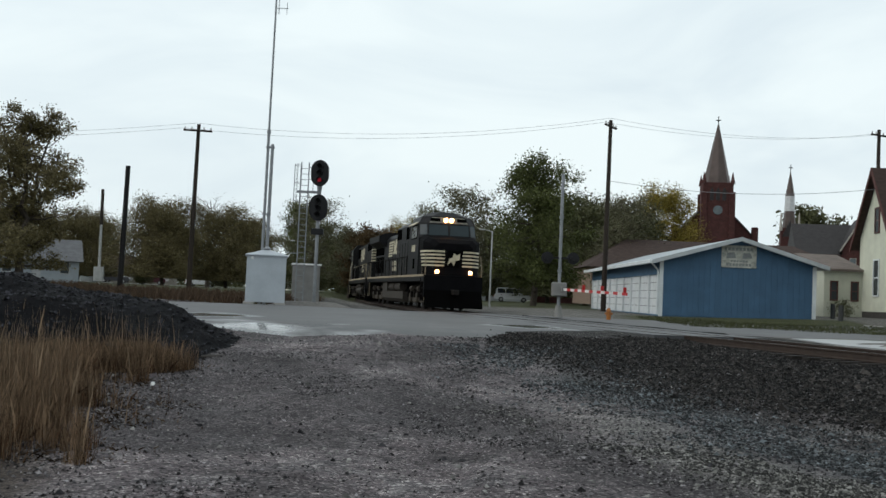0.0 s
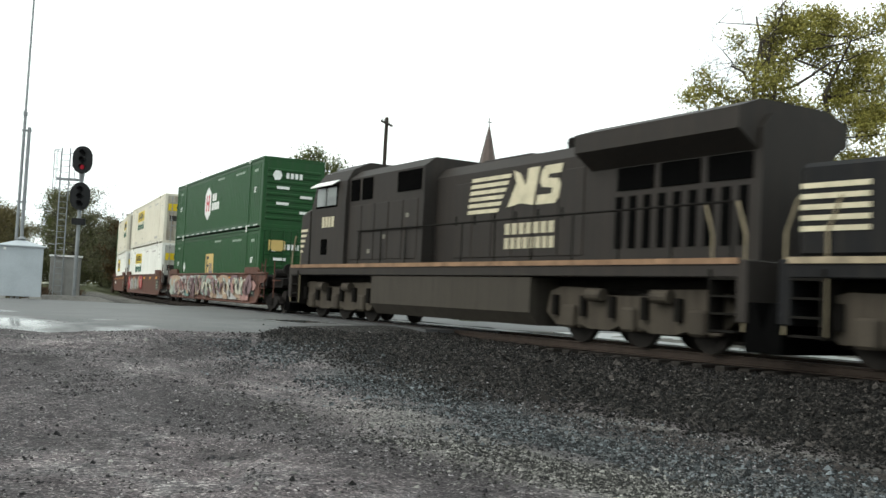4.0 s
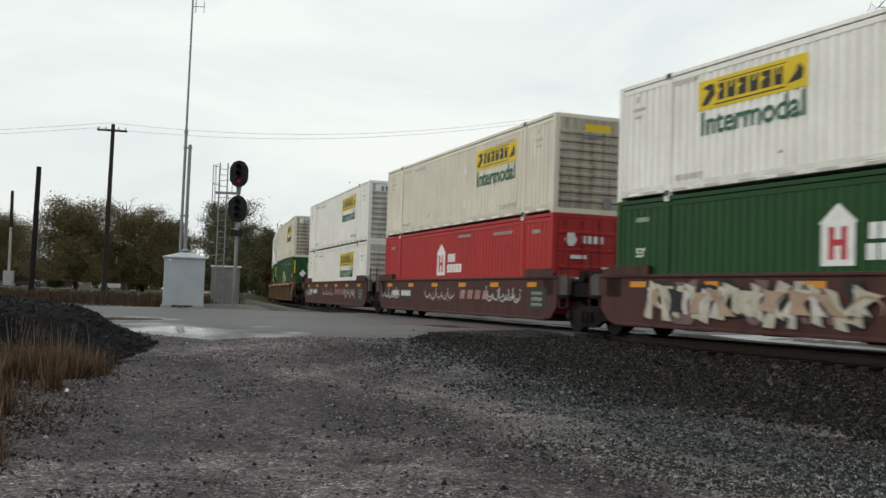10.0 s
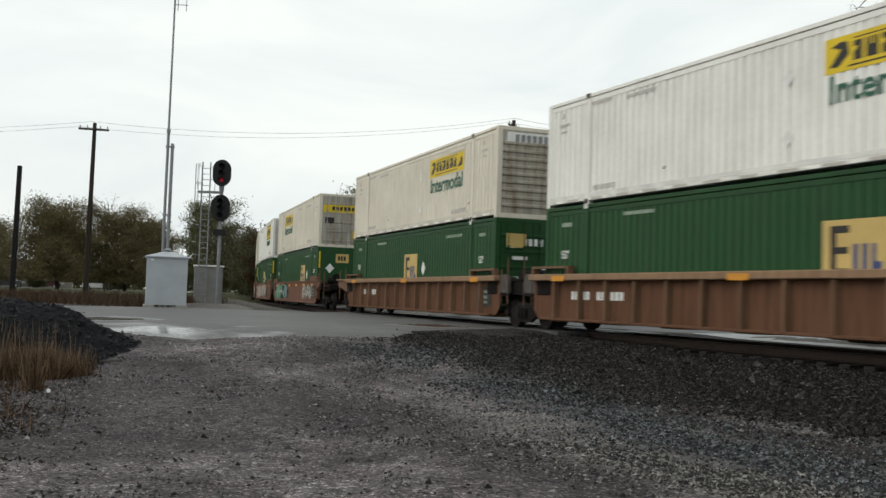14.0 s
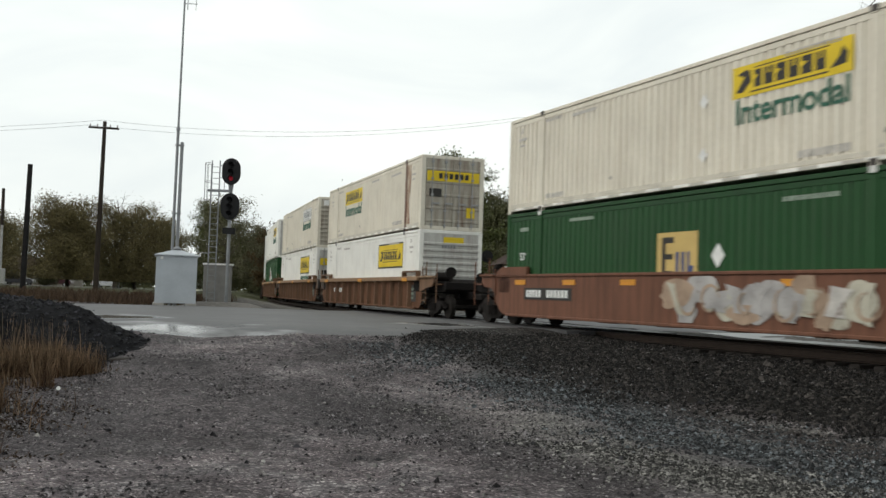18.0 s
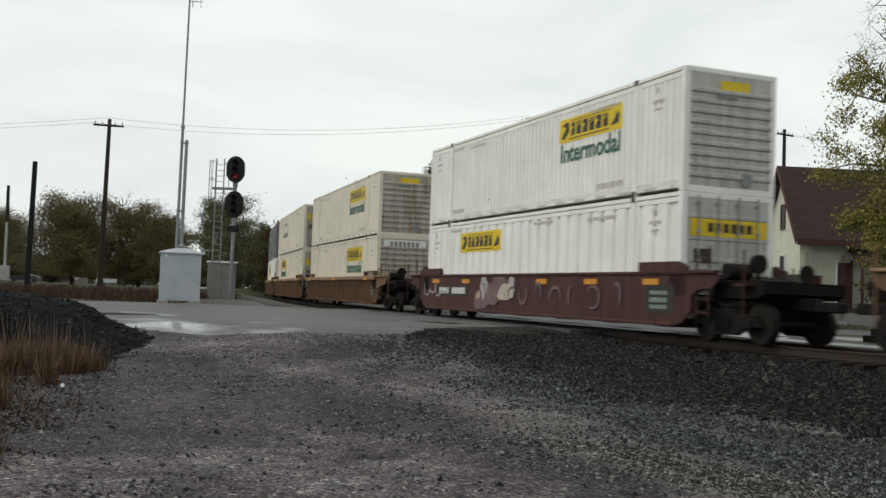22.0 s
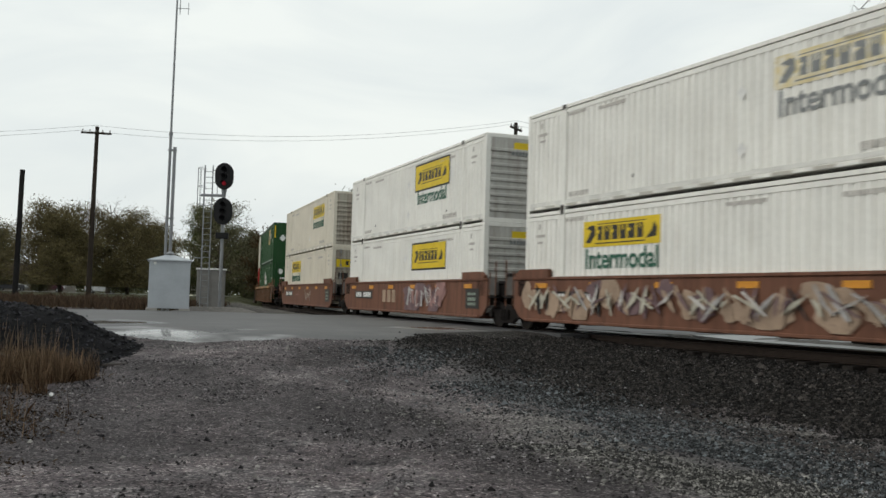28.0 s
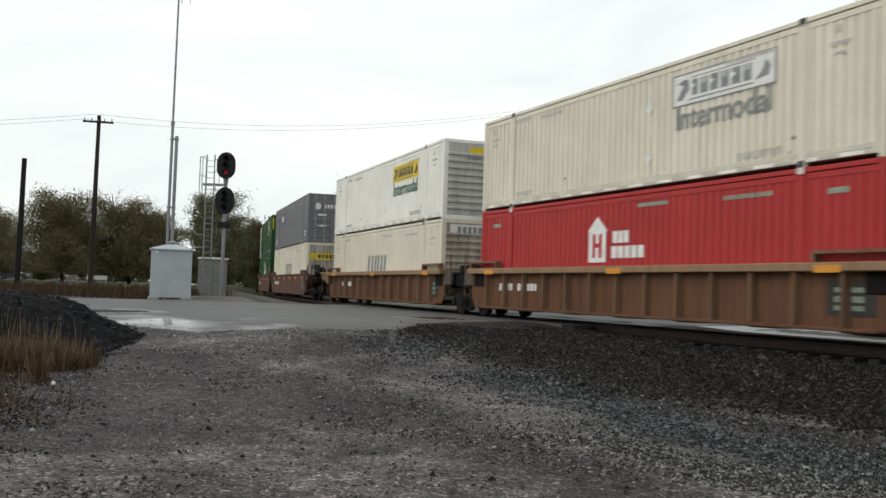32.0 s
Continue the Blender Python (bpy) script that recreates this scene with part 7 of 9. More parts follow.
def build_stones():
    rng = np.random.RandomState(23)
    grey = mat("ballast_stone", (0.0076, 0.0067, 0.0061), 0.7, vary=0.25, scale=8, island=0.7, skew=6.0, spec=0.12)
    blue = mat("blue_grey_stone", (0.028, 0.031, 0.033), 0.6, vary=0.25, scale=8, island=0.7, skew=4.0, spec=0.12)
    pale = mat("pale_limestone_chips", (0.068, 0.066, 0.061), 0.7, vary=0.25, scale=8, island=0.75, skew=2.5, spec=0.12)
    dirt = mat("lot_pebbles", (0.048, 0.045, 0.046), 0.7, vary=0.25, scale=8, island=0.8, skew=4.0, spec=0.12)

    def band(n, s0, s1, d0, d1, soft):
        s = rng.uniform(s0, s1, n)
        d = rng.uniform(d0, d1, n) + rng.normal(size=n) * soft
        x, y = on_bend(s, d)
        return x, y, s, d
    x, y, s, d = band(62000, -23.0, -2.0, -5.4, -0.9, 0.5)
    ok = ~((s < -22) & (d < -3)) & (np.abs(np.abs(d) - 0.755) > 0.1)
    stones("ballast_stones", x[ok], y[ok], height(x, y)[ok], 0.026, grey, "dark angular ballast stones along the track", 1)
    x, y, s, d = band(14000, -23.0, -13.0, -7.2, -5.0, 0.4)
    stones("loose_ballast", x, y, height(x, y), 0.022, grey, "loose dark ballast stones spread from the track", 6)
    x, y, s, d = band(26000, -20.0, -3.0, -8.2, -6.9, 0.7)
    k = soft_noise(x, y, 1.6, 31) > -0.35
    stones("blue_stones", x[k], y[k], height(x, y)[k], 0.019, blue, "blue-grey crushed stones spread beside the ballast", 2)
    x, y, s, d = band(34000, -14.0, -3.0, -9.8, -8.5, 0.4)
    k = soft_noise(x, y, 1.3, 33) > -0.25
    stones("pale_stones", x[k], y[k], height(x, y)[k], 0.015, pale, "pale limestone chips in a strip across the lot", 3)
    n = 95000
    r = 6.0 + 19 * rng.rand(n) ** 0.8
    a = np.radians(rng.uniform(-27, 31, n))
    x, y = np.sin(a) * r, np.cos(a) * r
    drift = soft_noise(x, y, 1.1, 35) + 0.6 * soft_noise(x, y, 3.2, 36) + 0.5 * soft_noise(x, y, 0.45, 37)
    k = (drift > 0.05) | (rng.rand(n) < 0.16)
    stones("lot_stones", x[k], y[k], height(x, y)[k], 0.0125, dirt, "small mixed pebbles on the gravel lot", 4)
    n = 2600
    r = 6.0 + 18 * rng.rand(n) ** 0.8
    a = np.radians(rng.uniform(-27, 31, n))
    x, y = np.sin(a) * r, np.cos(a) * r
    k = soft_noise(x, y, 0.9, 38) + 0.7 * soft_noise(x, y, 2.7, 39) > -0.1
    stones("dark_lumps", x[k], y[k], height(x, y)[k], 0.023, mat("dark_lot_lumps", (0.020, 0.019, 0.021), 0.7, vary=0.3, scale=8, island=0.6, spec=0.12), "scattered dark stone lumps on the gravel lot", 8)
    k = ~k & (rng.rand(n) < 0.8)
    stones("pale_lumps", x[k], y[k], height(x, y)[k], 0.021, mat("pale_lot_chips", (0.16, 0.155, 0.145), 0.75, vary=0.3, scale=8, island=0.6, spec=0.12), "scattered pale limestone chips on the gravel lot", 9)


def build_pile():
    """A long heap of black crushed stone."""
    m = mat("black_crushed_stone", (0.0045, 0.0045, 0.0055), 0.85, vary=0.5, scale=6, bump=0.8, bump_scale=25, spec=0.1)
    xs, ys = np.arange(-18, -3.4, 0.16), np.arange(13.4, 22.9, 0.16)
    gx, gy = np.meshgrid(xs, ys)
    u = (gx + 9.6) / 5.2
    top = 1.20 * (1 - ease(gx, -7.3, -4.5)) ** 0.7
    across = np.clip(1 - np.abs((gy - 17.5 - 0.12 * (gx + 9)) / (0.75 + 2.9 * (1 - 0.5 * ease(gx, -9, -5.2)))), 0, 1)
    h = np.minimum(top, 1.9 * across) * (0.92 + 0.14 * soft_noise(gx, gy, 1.5, 41)) + (across > 0) * 0.05 * soft_noise(gx, gy, 0.35, 42)
    base = height(gx, gy, False)
    z = base - 0.10 + np.clip(h, 0, None) * 1.0 + 0.02 * soft_noise(gx, gy, 0.2, 43)
    nx, ny = len(xs), len(ys)
    i = (np.arange(ny - 1)[:, None] * nx + np.arange(nx - 1)).ravel()
    pile = thing("gravel_pile", "long heap of black crushed stone beside the lot", "gravel pile")
    part("stone_body", raw_mesh("stone_body", np.stack([gx.ravel(), gy.ravel(), z.ravel()], 1).tolist(), np.stack([i, i + 1, i + nx + 1, i + nx], 1).tolist(), m, True), None, pile)
    rng = np.random.RandomState(44)
    pick = rng.choice(gx.size, 52000)
    ok = h.ravel()[pick] > 0.03
    p = pick[ok]
    x, y = gx.ravel()[p] + rng.uniform(-.08, .08, len(p)), gy.ravel()[p] + rng.uniform(-.08, .08, len(p))
    stones("heap_stones", x, y, z.ravel()[p], 0.024, mat("black_stone_lumps", (0.0105, 0.0105, 0.0125), 0.75, vary=0.3, scale=8, island=0.7, skew=3.5, spec=0.1), "loose black stones on the heap", 5)
    plank = bmesh.new()
    add_box(plank, (-0.9, -0.10, -0.03), (0.9, 0.10, 0.05), 0.02)
    ob = part("timber_baulk", plank, mat("weathered_timber", (0.035, 0.03, 0.027), 0.85, vary=0.4, scale=4, stretch=(0.4, 5, 5)), at=pose(-5.0, 16.9, ground_z(-5.0, 16.9) - 0.01, 0, 0, 50))
    tagged(ob, "dark weathered timber baulk at the foot of the heap", "timber")
    slope = bmesh.new()
    add_box(slope, (-1.25, -0.09, -0.04), (1.25, 0.09, 0.06), 0.02)
    ob = part("timber_baulk", slope, MATS["weathered_timber"], at=pose(-5.75, 17.9, ground_z(-5.75, 17.9) + 0.30, 0, 22, -8))
    tagged(ob, "dark weathered timber baulk lying down the heap's end", "timber")
    log = bmesh.new()
    for a, b, r in (((0, 0, 0.04), (0.5, 0.1, 0.30), 0.05), ((0.5, 0.1, 0.30), (0.85, 0.0, 0.34), 0.035), ((0.4, 0.08, 0.24), (0.75, -0.25, 0.10), 0.03)):
        add_tube(log, a, b, r, r * 0.8, 8)
    x, y = -5.3, 15.6
    ob = part("broken_branch", log, BARK, at=pose(x, y, ground_z(x, y), 0, 0, 160))
    tagged(ob, "dark broken branch lying among dry weeds", "branch")
    cup = bmesh.new()
    add_tube(cup, (0, 0, 0.0), (0, 0, 0.08), 0.022, 0.028, 12)
    x, y = -4.6, 13.9
    ob = part("paper_cup", cup, mat("white_paper", (0.7, 0.7, 0.68), 0.8, vary=0.1), at=pose(x, y, ground_z(x, y) + 0.03, 70, 0, 30))
    tagged(ob, "discarded white paper cup at the weeds' edge", "litter")


# ---- signals, cabinets and poles ----
def build_signals():
    zinc = mat("galvanised_steel", (0.22, 0.23, 0.24), 0.5, 0.3, vary=0.2, scale=3)
    silver = mat("aluminium_paint", (0.37, 0.40, 0.43), 0.45, 0.25, vary=0.12, scale=1.2, spec=0.5)
    dull = mat("dull_grey_cabinet", (0.20, 0.195, 0.185), 0.6, 0.2, vary=0.2, scale=2)
    black = mat("signal_black", (0.012, 0.012, 0.013), 0.6, vary=0.3)
    conc = mat("concrete", (0.30, 0.29, 0.27), 0.85, vary=0.25, scale=4, bump=0.2)
    # equipment cabinet
    x, y, z = -10.25, 46.6, ground_z(-10.25, 46.6)
    cab = thing("equipment_cabinet", "silver sheet-metal railway equipment cabinet with a hipped roof", "cabinet", m=pose(x, y, z, 0, 0, 13))
    part("body", boxes("body", silver, ((-0.91, -0.88, 0.16), (0.91, 0.88, 2.40)), bevel=0.015), None, cab)
    for k in (-1, 1):
        part("seam_strip", boxes("seam_strip", silver, ((k * 0.31 - 0.02, -0.896, 0.18), (k * 0.31 + 0.02, -0.88, 2.32))), None, cab)
    part("eave_trim", boxes("eave_trim", silver, ((-1.0, -0.97, 2.32), (1.0, 0.97, 2.38)), bevel=0.01), None, cab)
    roof = bmesh.new()
    lo = [roof.verts.new(p) for p in ((-1.0, -0.97, 2.38), (1.0, -0.97, 2.38), (1.0, 0.97, 2.38), (-1.0, 0.97, 2.38))]
    hi = [roof.verts.new(p) for p in ((-0.22, -0.2, 2.62), (0.22, -0.2, 2.62), (0.22, 0.2, 2.62), (-0.22, 0.2, 2.62))]
    roof.faces.new(hi)
    roof.faces.new(lo[::-1])
    for i in range(4):
        roof.faces.new((lo[i], lo[(i + 1) % 4], hi[(i + 1) % 4], hi[i]))
    part("roof", roof, silver, cab)
    vent = bmesh.new()
    add_tube(vent, (0, 0, 2.60), (0, 0, 2.72), 0.16, sides=16)
    add_tube(vent, (0, 0, 2.70), (0, 0, 2.80), 0.24, 0.05, sides=16)
    part("roof_vent", vent, zinc, cab)
    part("lamp", boxes("lamp", mat("white_paper", (0.7, 0.7, 0.68)), ((-0.72, -0.93, 2.16), (-0.60, -0.88, 2.28)), bevel=0.01), None, cab)
    for px in (-0.85, 0.6):
        part("footing", boxes("footing", conc, ((px - 0.15, -0.9, -0.12), (px + 0.35, 0.9, 0.17)), bevel=0.02), None, cab)
    # radio mast with its whip aerial
    mx, my = -10.83, 48.1
    mz = ground_z(mx, my)
    mast = thing("radio_mast", "tall grey steel radio mast with a slim aerial", "mast", m=pose(mx, my, mz, 0, 0.25, 0))
    low = bmesh.new()
    add_tube(low, (0, 0, -0.1), (0, 0, 8.5), 0.075, 0.07, 12)
    part("lower_pole", low, zinc, mast)
    up = bmesh.new()
    add_tube(up, (0.22, 0, 0), (0.22, 0, 7.9), 0.085, 0.08, 12)
    part("support_pole", up, zinc, mast)
    tip = bmesh.new()
    add_tube(tip, (0, 0, 8.5), (0, 0, 16.4), 0.055, 0.04, 10)
    part("upper_pole", tip, zinc, mast)
    for zz in (1.9, 4.4, 7.7):
        part("clamp", boxes("clamp", zinc, ((-0.1, -0.05, zz), (0.32, 0.05, zz + 0.09)), bevel=0.01), None, mast)
    col = bmesh.new()
    add_tube(col, (0, 0, 8.44), (0, 0, 8.6), 0.10, sides=12)
    part("collar", col, zinc, mast)
    yag = bmesh.new()
    add_tube(yag, (0, 0, 14.7), (0.62, 0, 14.7), 0.018, sides=6)
    add_tube(yag, (0.56, 0, 14.4), (0.56, 0, 15.0), 0.014, sides=6)
    add_tube(yag, (0.16, 0, 14.4), (0.16, 0, 16.3), 0.02, sides=6)
    part("aerial", yag, zinc, mast)
    # instrument box with caged ladder, and the block signal
    bx, by = -9.3, 52.0
    bz = ground_z(bx, by)
    box = thing("signal_cabinet", "weathered grey steel signal cabinet beside the signal", "cabinet", m=pose(bx, by, bz, 0, 0, 11))
    part("body", boxes("body", dull, ((-0.72, -0.5, 0.0), (0.72, 0.5, 2.05)), bevel=0.015), None, box)
    part("lid", boxes("lid", mat("white_paper", (0.7, 0.7, 0.68)), ((-0.78, -0.58, 2.05), (0.78, 0.58, 2.13)), bevel=0.01), None, box)
    for k in (-0.36, 0.36):
        part("door", boxes("door", dull, ((k - 0.33, -0.516, 0.1), (k + 0.33, -0.5, 1.95)), bevel=0.006), None, box)
    sx, sy = -8.2, 48.4
    sz = ground_z(sx, sy)
    sig = thing("railway_signal", "two-headed railway colour-light signal showing red, with caged ladder", "railway signal", m=pose(sx, sy, sz))
    pole = bmesh.new()
    add_tube(pole, (0, 0, 0), (0, 0, 5.75), 0.085, sides=14)
    part("mast", pole, zinc, sig)
    part("base", boxes("base", conc, ((-0.35, -0.35, -0.15), (0.35, 0.35, 0.12)), bevel=0.03), None, sig)
    cone = bmesh.new()
    add_tube(cone, (0, 0, 5.6), (0, 0, 6.0), 0.09, 0.14, 12)
    part("head_mount", cone, zinc, sig)

    def head(z, lit):
        oval = [(0.45 * math.cos(t), 0.52 * math.sin(t) + (0.13 if math.sin(t) > 0 else -0.13)) for t in [2 * math.pi * k / 28 for k in range(28)]]
        bm = bmesh.new()
        add_prism(bm, oval, -0.06, 0.0)
        h = part("signal_head", bm, black, sig, "black oval target", at=pose(0.02, -0.16, z))
        bm = bmesh.new()
        add_box(bm, (-0.28, 0.0, -0.45), (0.28, 0.3, 0.45), 0.05)
        part("housing", bm, black, h)
        for dz in (0.34, 0.0, -0.34):
            hood = bmesh.new()
            n = 14
            ring = [(0.13 * math.cos(math.pi * 2 * k / n), 0.13 * math.sin(math.pi * 2 * k / n)) for k in range(n)]
            a = [hood.verts.new((u, -0.06, v + dz)) for u, v in ring]
            b = [hood.verts.new((u, -0.34 if v > -0.05 else -0.12, v + dz)) for u, v in ring]
            for i in range(n):
                hood.faces.new((a[i], a[(i + 1) % n], b[(i + 1) % n], b[i]))
            part("hood", hood, black, h)
            lens = bmesh.new()
            add_tube(lens, (0, -0.075, dz), (0, -0.062, dz), 0.10, sides=16)
            on = lit and dz < -0.1
            part("lens", lens, mat("lit_red_lens", (0.5, 0.02, 0.04), 0.5, emit=0.14) if on else mat("dark_lens", (0.010, 0.010, 0.011), 0.6, spec=0.1), h, "lit red lens" if on else "")
    head(6.58, True)
    head(4.88, False)
    part("bracket", boxes("bracket", zinc, ((-1.15, 0.1, 5.6), (0.05, 0.22, 5.72))), None, sig)
    part("clamp", boxes("clamp", zinc, ((-0.05, 0.0, 3.55), (0.05, 0.3, 4.0))), None, sig)
    part("junction_box", boxes("junction_box", black, ((-0.30, -0.16, 3.55), (0.30, 0.12, 3.85)), bevel=0.02), None, sig)
    lad = bmesh.new()
    for px in (-1.0, -0.62):
        add_tube(lad, (px, 0.3, 0.1), (px, 0.3, 7.15), 0.03, sides=8)
    for k in range(24):
        add_tube(lad, (-1.0, 0.3, 0.4 + 0.28 * k), (-0.62, 0.3, 0.4 + 0.28 * k), 0.014, sides=6)
    part("ladder", lad, zinc, sig)
    for hz in (2.6, 5.2, 6.1, 7.0):
        ring = bmesh.new()
        pr = None
        for k in range(13):
            t = math.pi * k / 12
            q = (-1.0 - 0.35 * math.sin(t) * 1.7 * 0.55, 0.3 - 0.38 * math.cos(t), hz)
            if pr:
                add_tube(ring, pr, q, 0.014, sides=5)
            pr = q
        part("cage_hoop", ring, zinc, sig)
    for k in range(5):
        t = math.pi * (k + 0.5) / 5
        bar = bmesh.new()
        add_tube(bar, (-1.0 - 0.33 * math.sin(t), 0.3 - 0.38 * math.cos(t), 5.2), (-1.0 - 0.33 * math.sin(t), 0.3 - 0.38 * math.cos(t), 7.0), 0.012, sides=5)
        part("cage_bar", bar, zinc, sig)
    rail = bmesh.new()
    for a, b in (((-0.6, 0.2, 5.7), (-0.6, 0.2, 6.9)), ((-0.36, 0.2, 5.7), (-0.36, 0.2, 6.9)), ((-0.6, 0.2, 6.9), (-0.2, 0.2, 6.9)), ((-0.6, 0.2, 6.3), (-0.2, 0.2, 6.3))):
        add_tube(rail, a, b, 0.018, sides=6)
    part("platform_rail", rail, zinc, sig)
    heap = bmesh.new()
    bmesh.ops.create_cone(heap, cap_ends=True, segments=24, radius1=2.6, radius2=1.2, depth=0.34, matrix=pose(-8.4, 48.6, sz + 0.06))
    tagged(part("gravel_mound", heap, mat("mound_gravel", (0.14, 0.13, 0.12), 0.9, vary=0.4, scale=8, bump=0.6, bump_scale=30)), "low mound of grey gravel round the signal foot", "gravel")
    # crossing gate
    gx, gy = 3.6, 46.2
    gz = ground_z(gx, gy)
    gate = thing("crossing_gate", "level crossing signal mast with its striped arm lowered", "crossing gate", m=pose(gx, gy, gz))
    pole = bmesh.new()
    add_tube(pole, (0, 0, 0.3), (0, 0, 6.7), 0.075, sides=12)
    part("mast", pole, zinc, gate)
    base = bmesh.new()
    add_tube(base, (0, 0, -0.05), (0, 0, 0.55), 0.22, 0.13, 14)
    part("base", base, dull, gate)
    part("gate_mechanism", boxes("gate_mechanism", dull, ((-0.34, -0.30, 0.98), (0.34, 0.30, 1.62)), bevel=0.04), None, gate)
    part("crossarm", boxes("crossarm", black, ((-0.75, -0.05, 2.72), (0.75, 0.05, 2.80))), None, gate)
    for px in (-0.6, 0.6):
        disc = bmesh.new()
        add_tube(disc, (px, -0.10, 2.76), (px, 0.02, 2.76), 0.28, sides=20)
        f = part("flasher_target", disc, black, gate)
        ln = bmesh.new()
        add_tube(ln, (px, -0.30, 2.76), (px, -0.10, 2.76), 0.13, sides=14)
        part("flasher_hood", ln, black, f)
    for zz in (2.1, 4.6):
        part("band", boxes("band", zinc, ((-0.1, -0.1, zz), (0.1, 0.1, zz + 0.12))), None, gate)
    arm_dir = math.degrees(track(-42)[1]) - 90
    red, white = mat("red_reflective_tape", (0.38, 0.03, 0.03), 0.45, vary=0.15), mat("white_reflective_tape", (0.6, 0.6, 0.58), 0.45, vary=0.1)
    arm = new("gate_arm")
    arm.parent, arm.matrix_basis = gate, pose(0.1, -0.3, 1.30, 0, 1.2, arm_dir)
    for k in range(16):
        part("arm_stripe", boxes("arm_stripe", red if k % 2 else white, ((0.3 + 0.42 * k, -0.02, -0.06), (0.72 + 0.42 * k, 0.02, 0.06))), None, arm)
    for k in (2.6, 4.6, 6.8):
        lamp = bmesh.new()
        add_box(lamp, (k - 0.06, -0.06, 0.06), (k + 0.06, 0.06, 0.26), 0.02)
        part("arm_lamp", lamp, mat("red_lamp_glass", (0.35, 0.02, 0.02), 0.3), arm)
    part("counterweight", boxes("counterweight", dull, ((-1.1, -0.05, -0.12), (0.1, 0.05, 0.12)), bevel=0.02), None, arm)
    hyd = thing("fire_hydrant", "orange fire hydrant on the verge beside the road", "hydrant", m=pose(5.6, 43.6, ground_z(5.6, 43.6) - 0.05) @ Matrix.Scale(0.85, 4))
    orange = mat("hydrant_paint", (0.30, 0.11, 0.025), 0.5, vary=0.2)
    bm = bmesh.new()
    add_tube(bm, (0, 0, 0), (0, 0, 0.55), 0.12, 0.11, 12)
    part("barrel", bm, orange, hyd)
    bm = bmesh.new()
    add_tube(bm, (0, 0, 0.55), (0, 0, 0.72), 0.15, 0.04, 12)
    part("bonnet", bm, orange, hyd)
    bm = bmesh.new()
    add_tube(bm, (-0.2, 0, 0.42), (0.2, 0, 0.42), 0.06, sides=10)
    part("outlet", bm, orange, hyd)


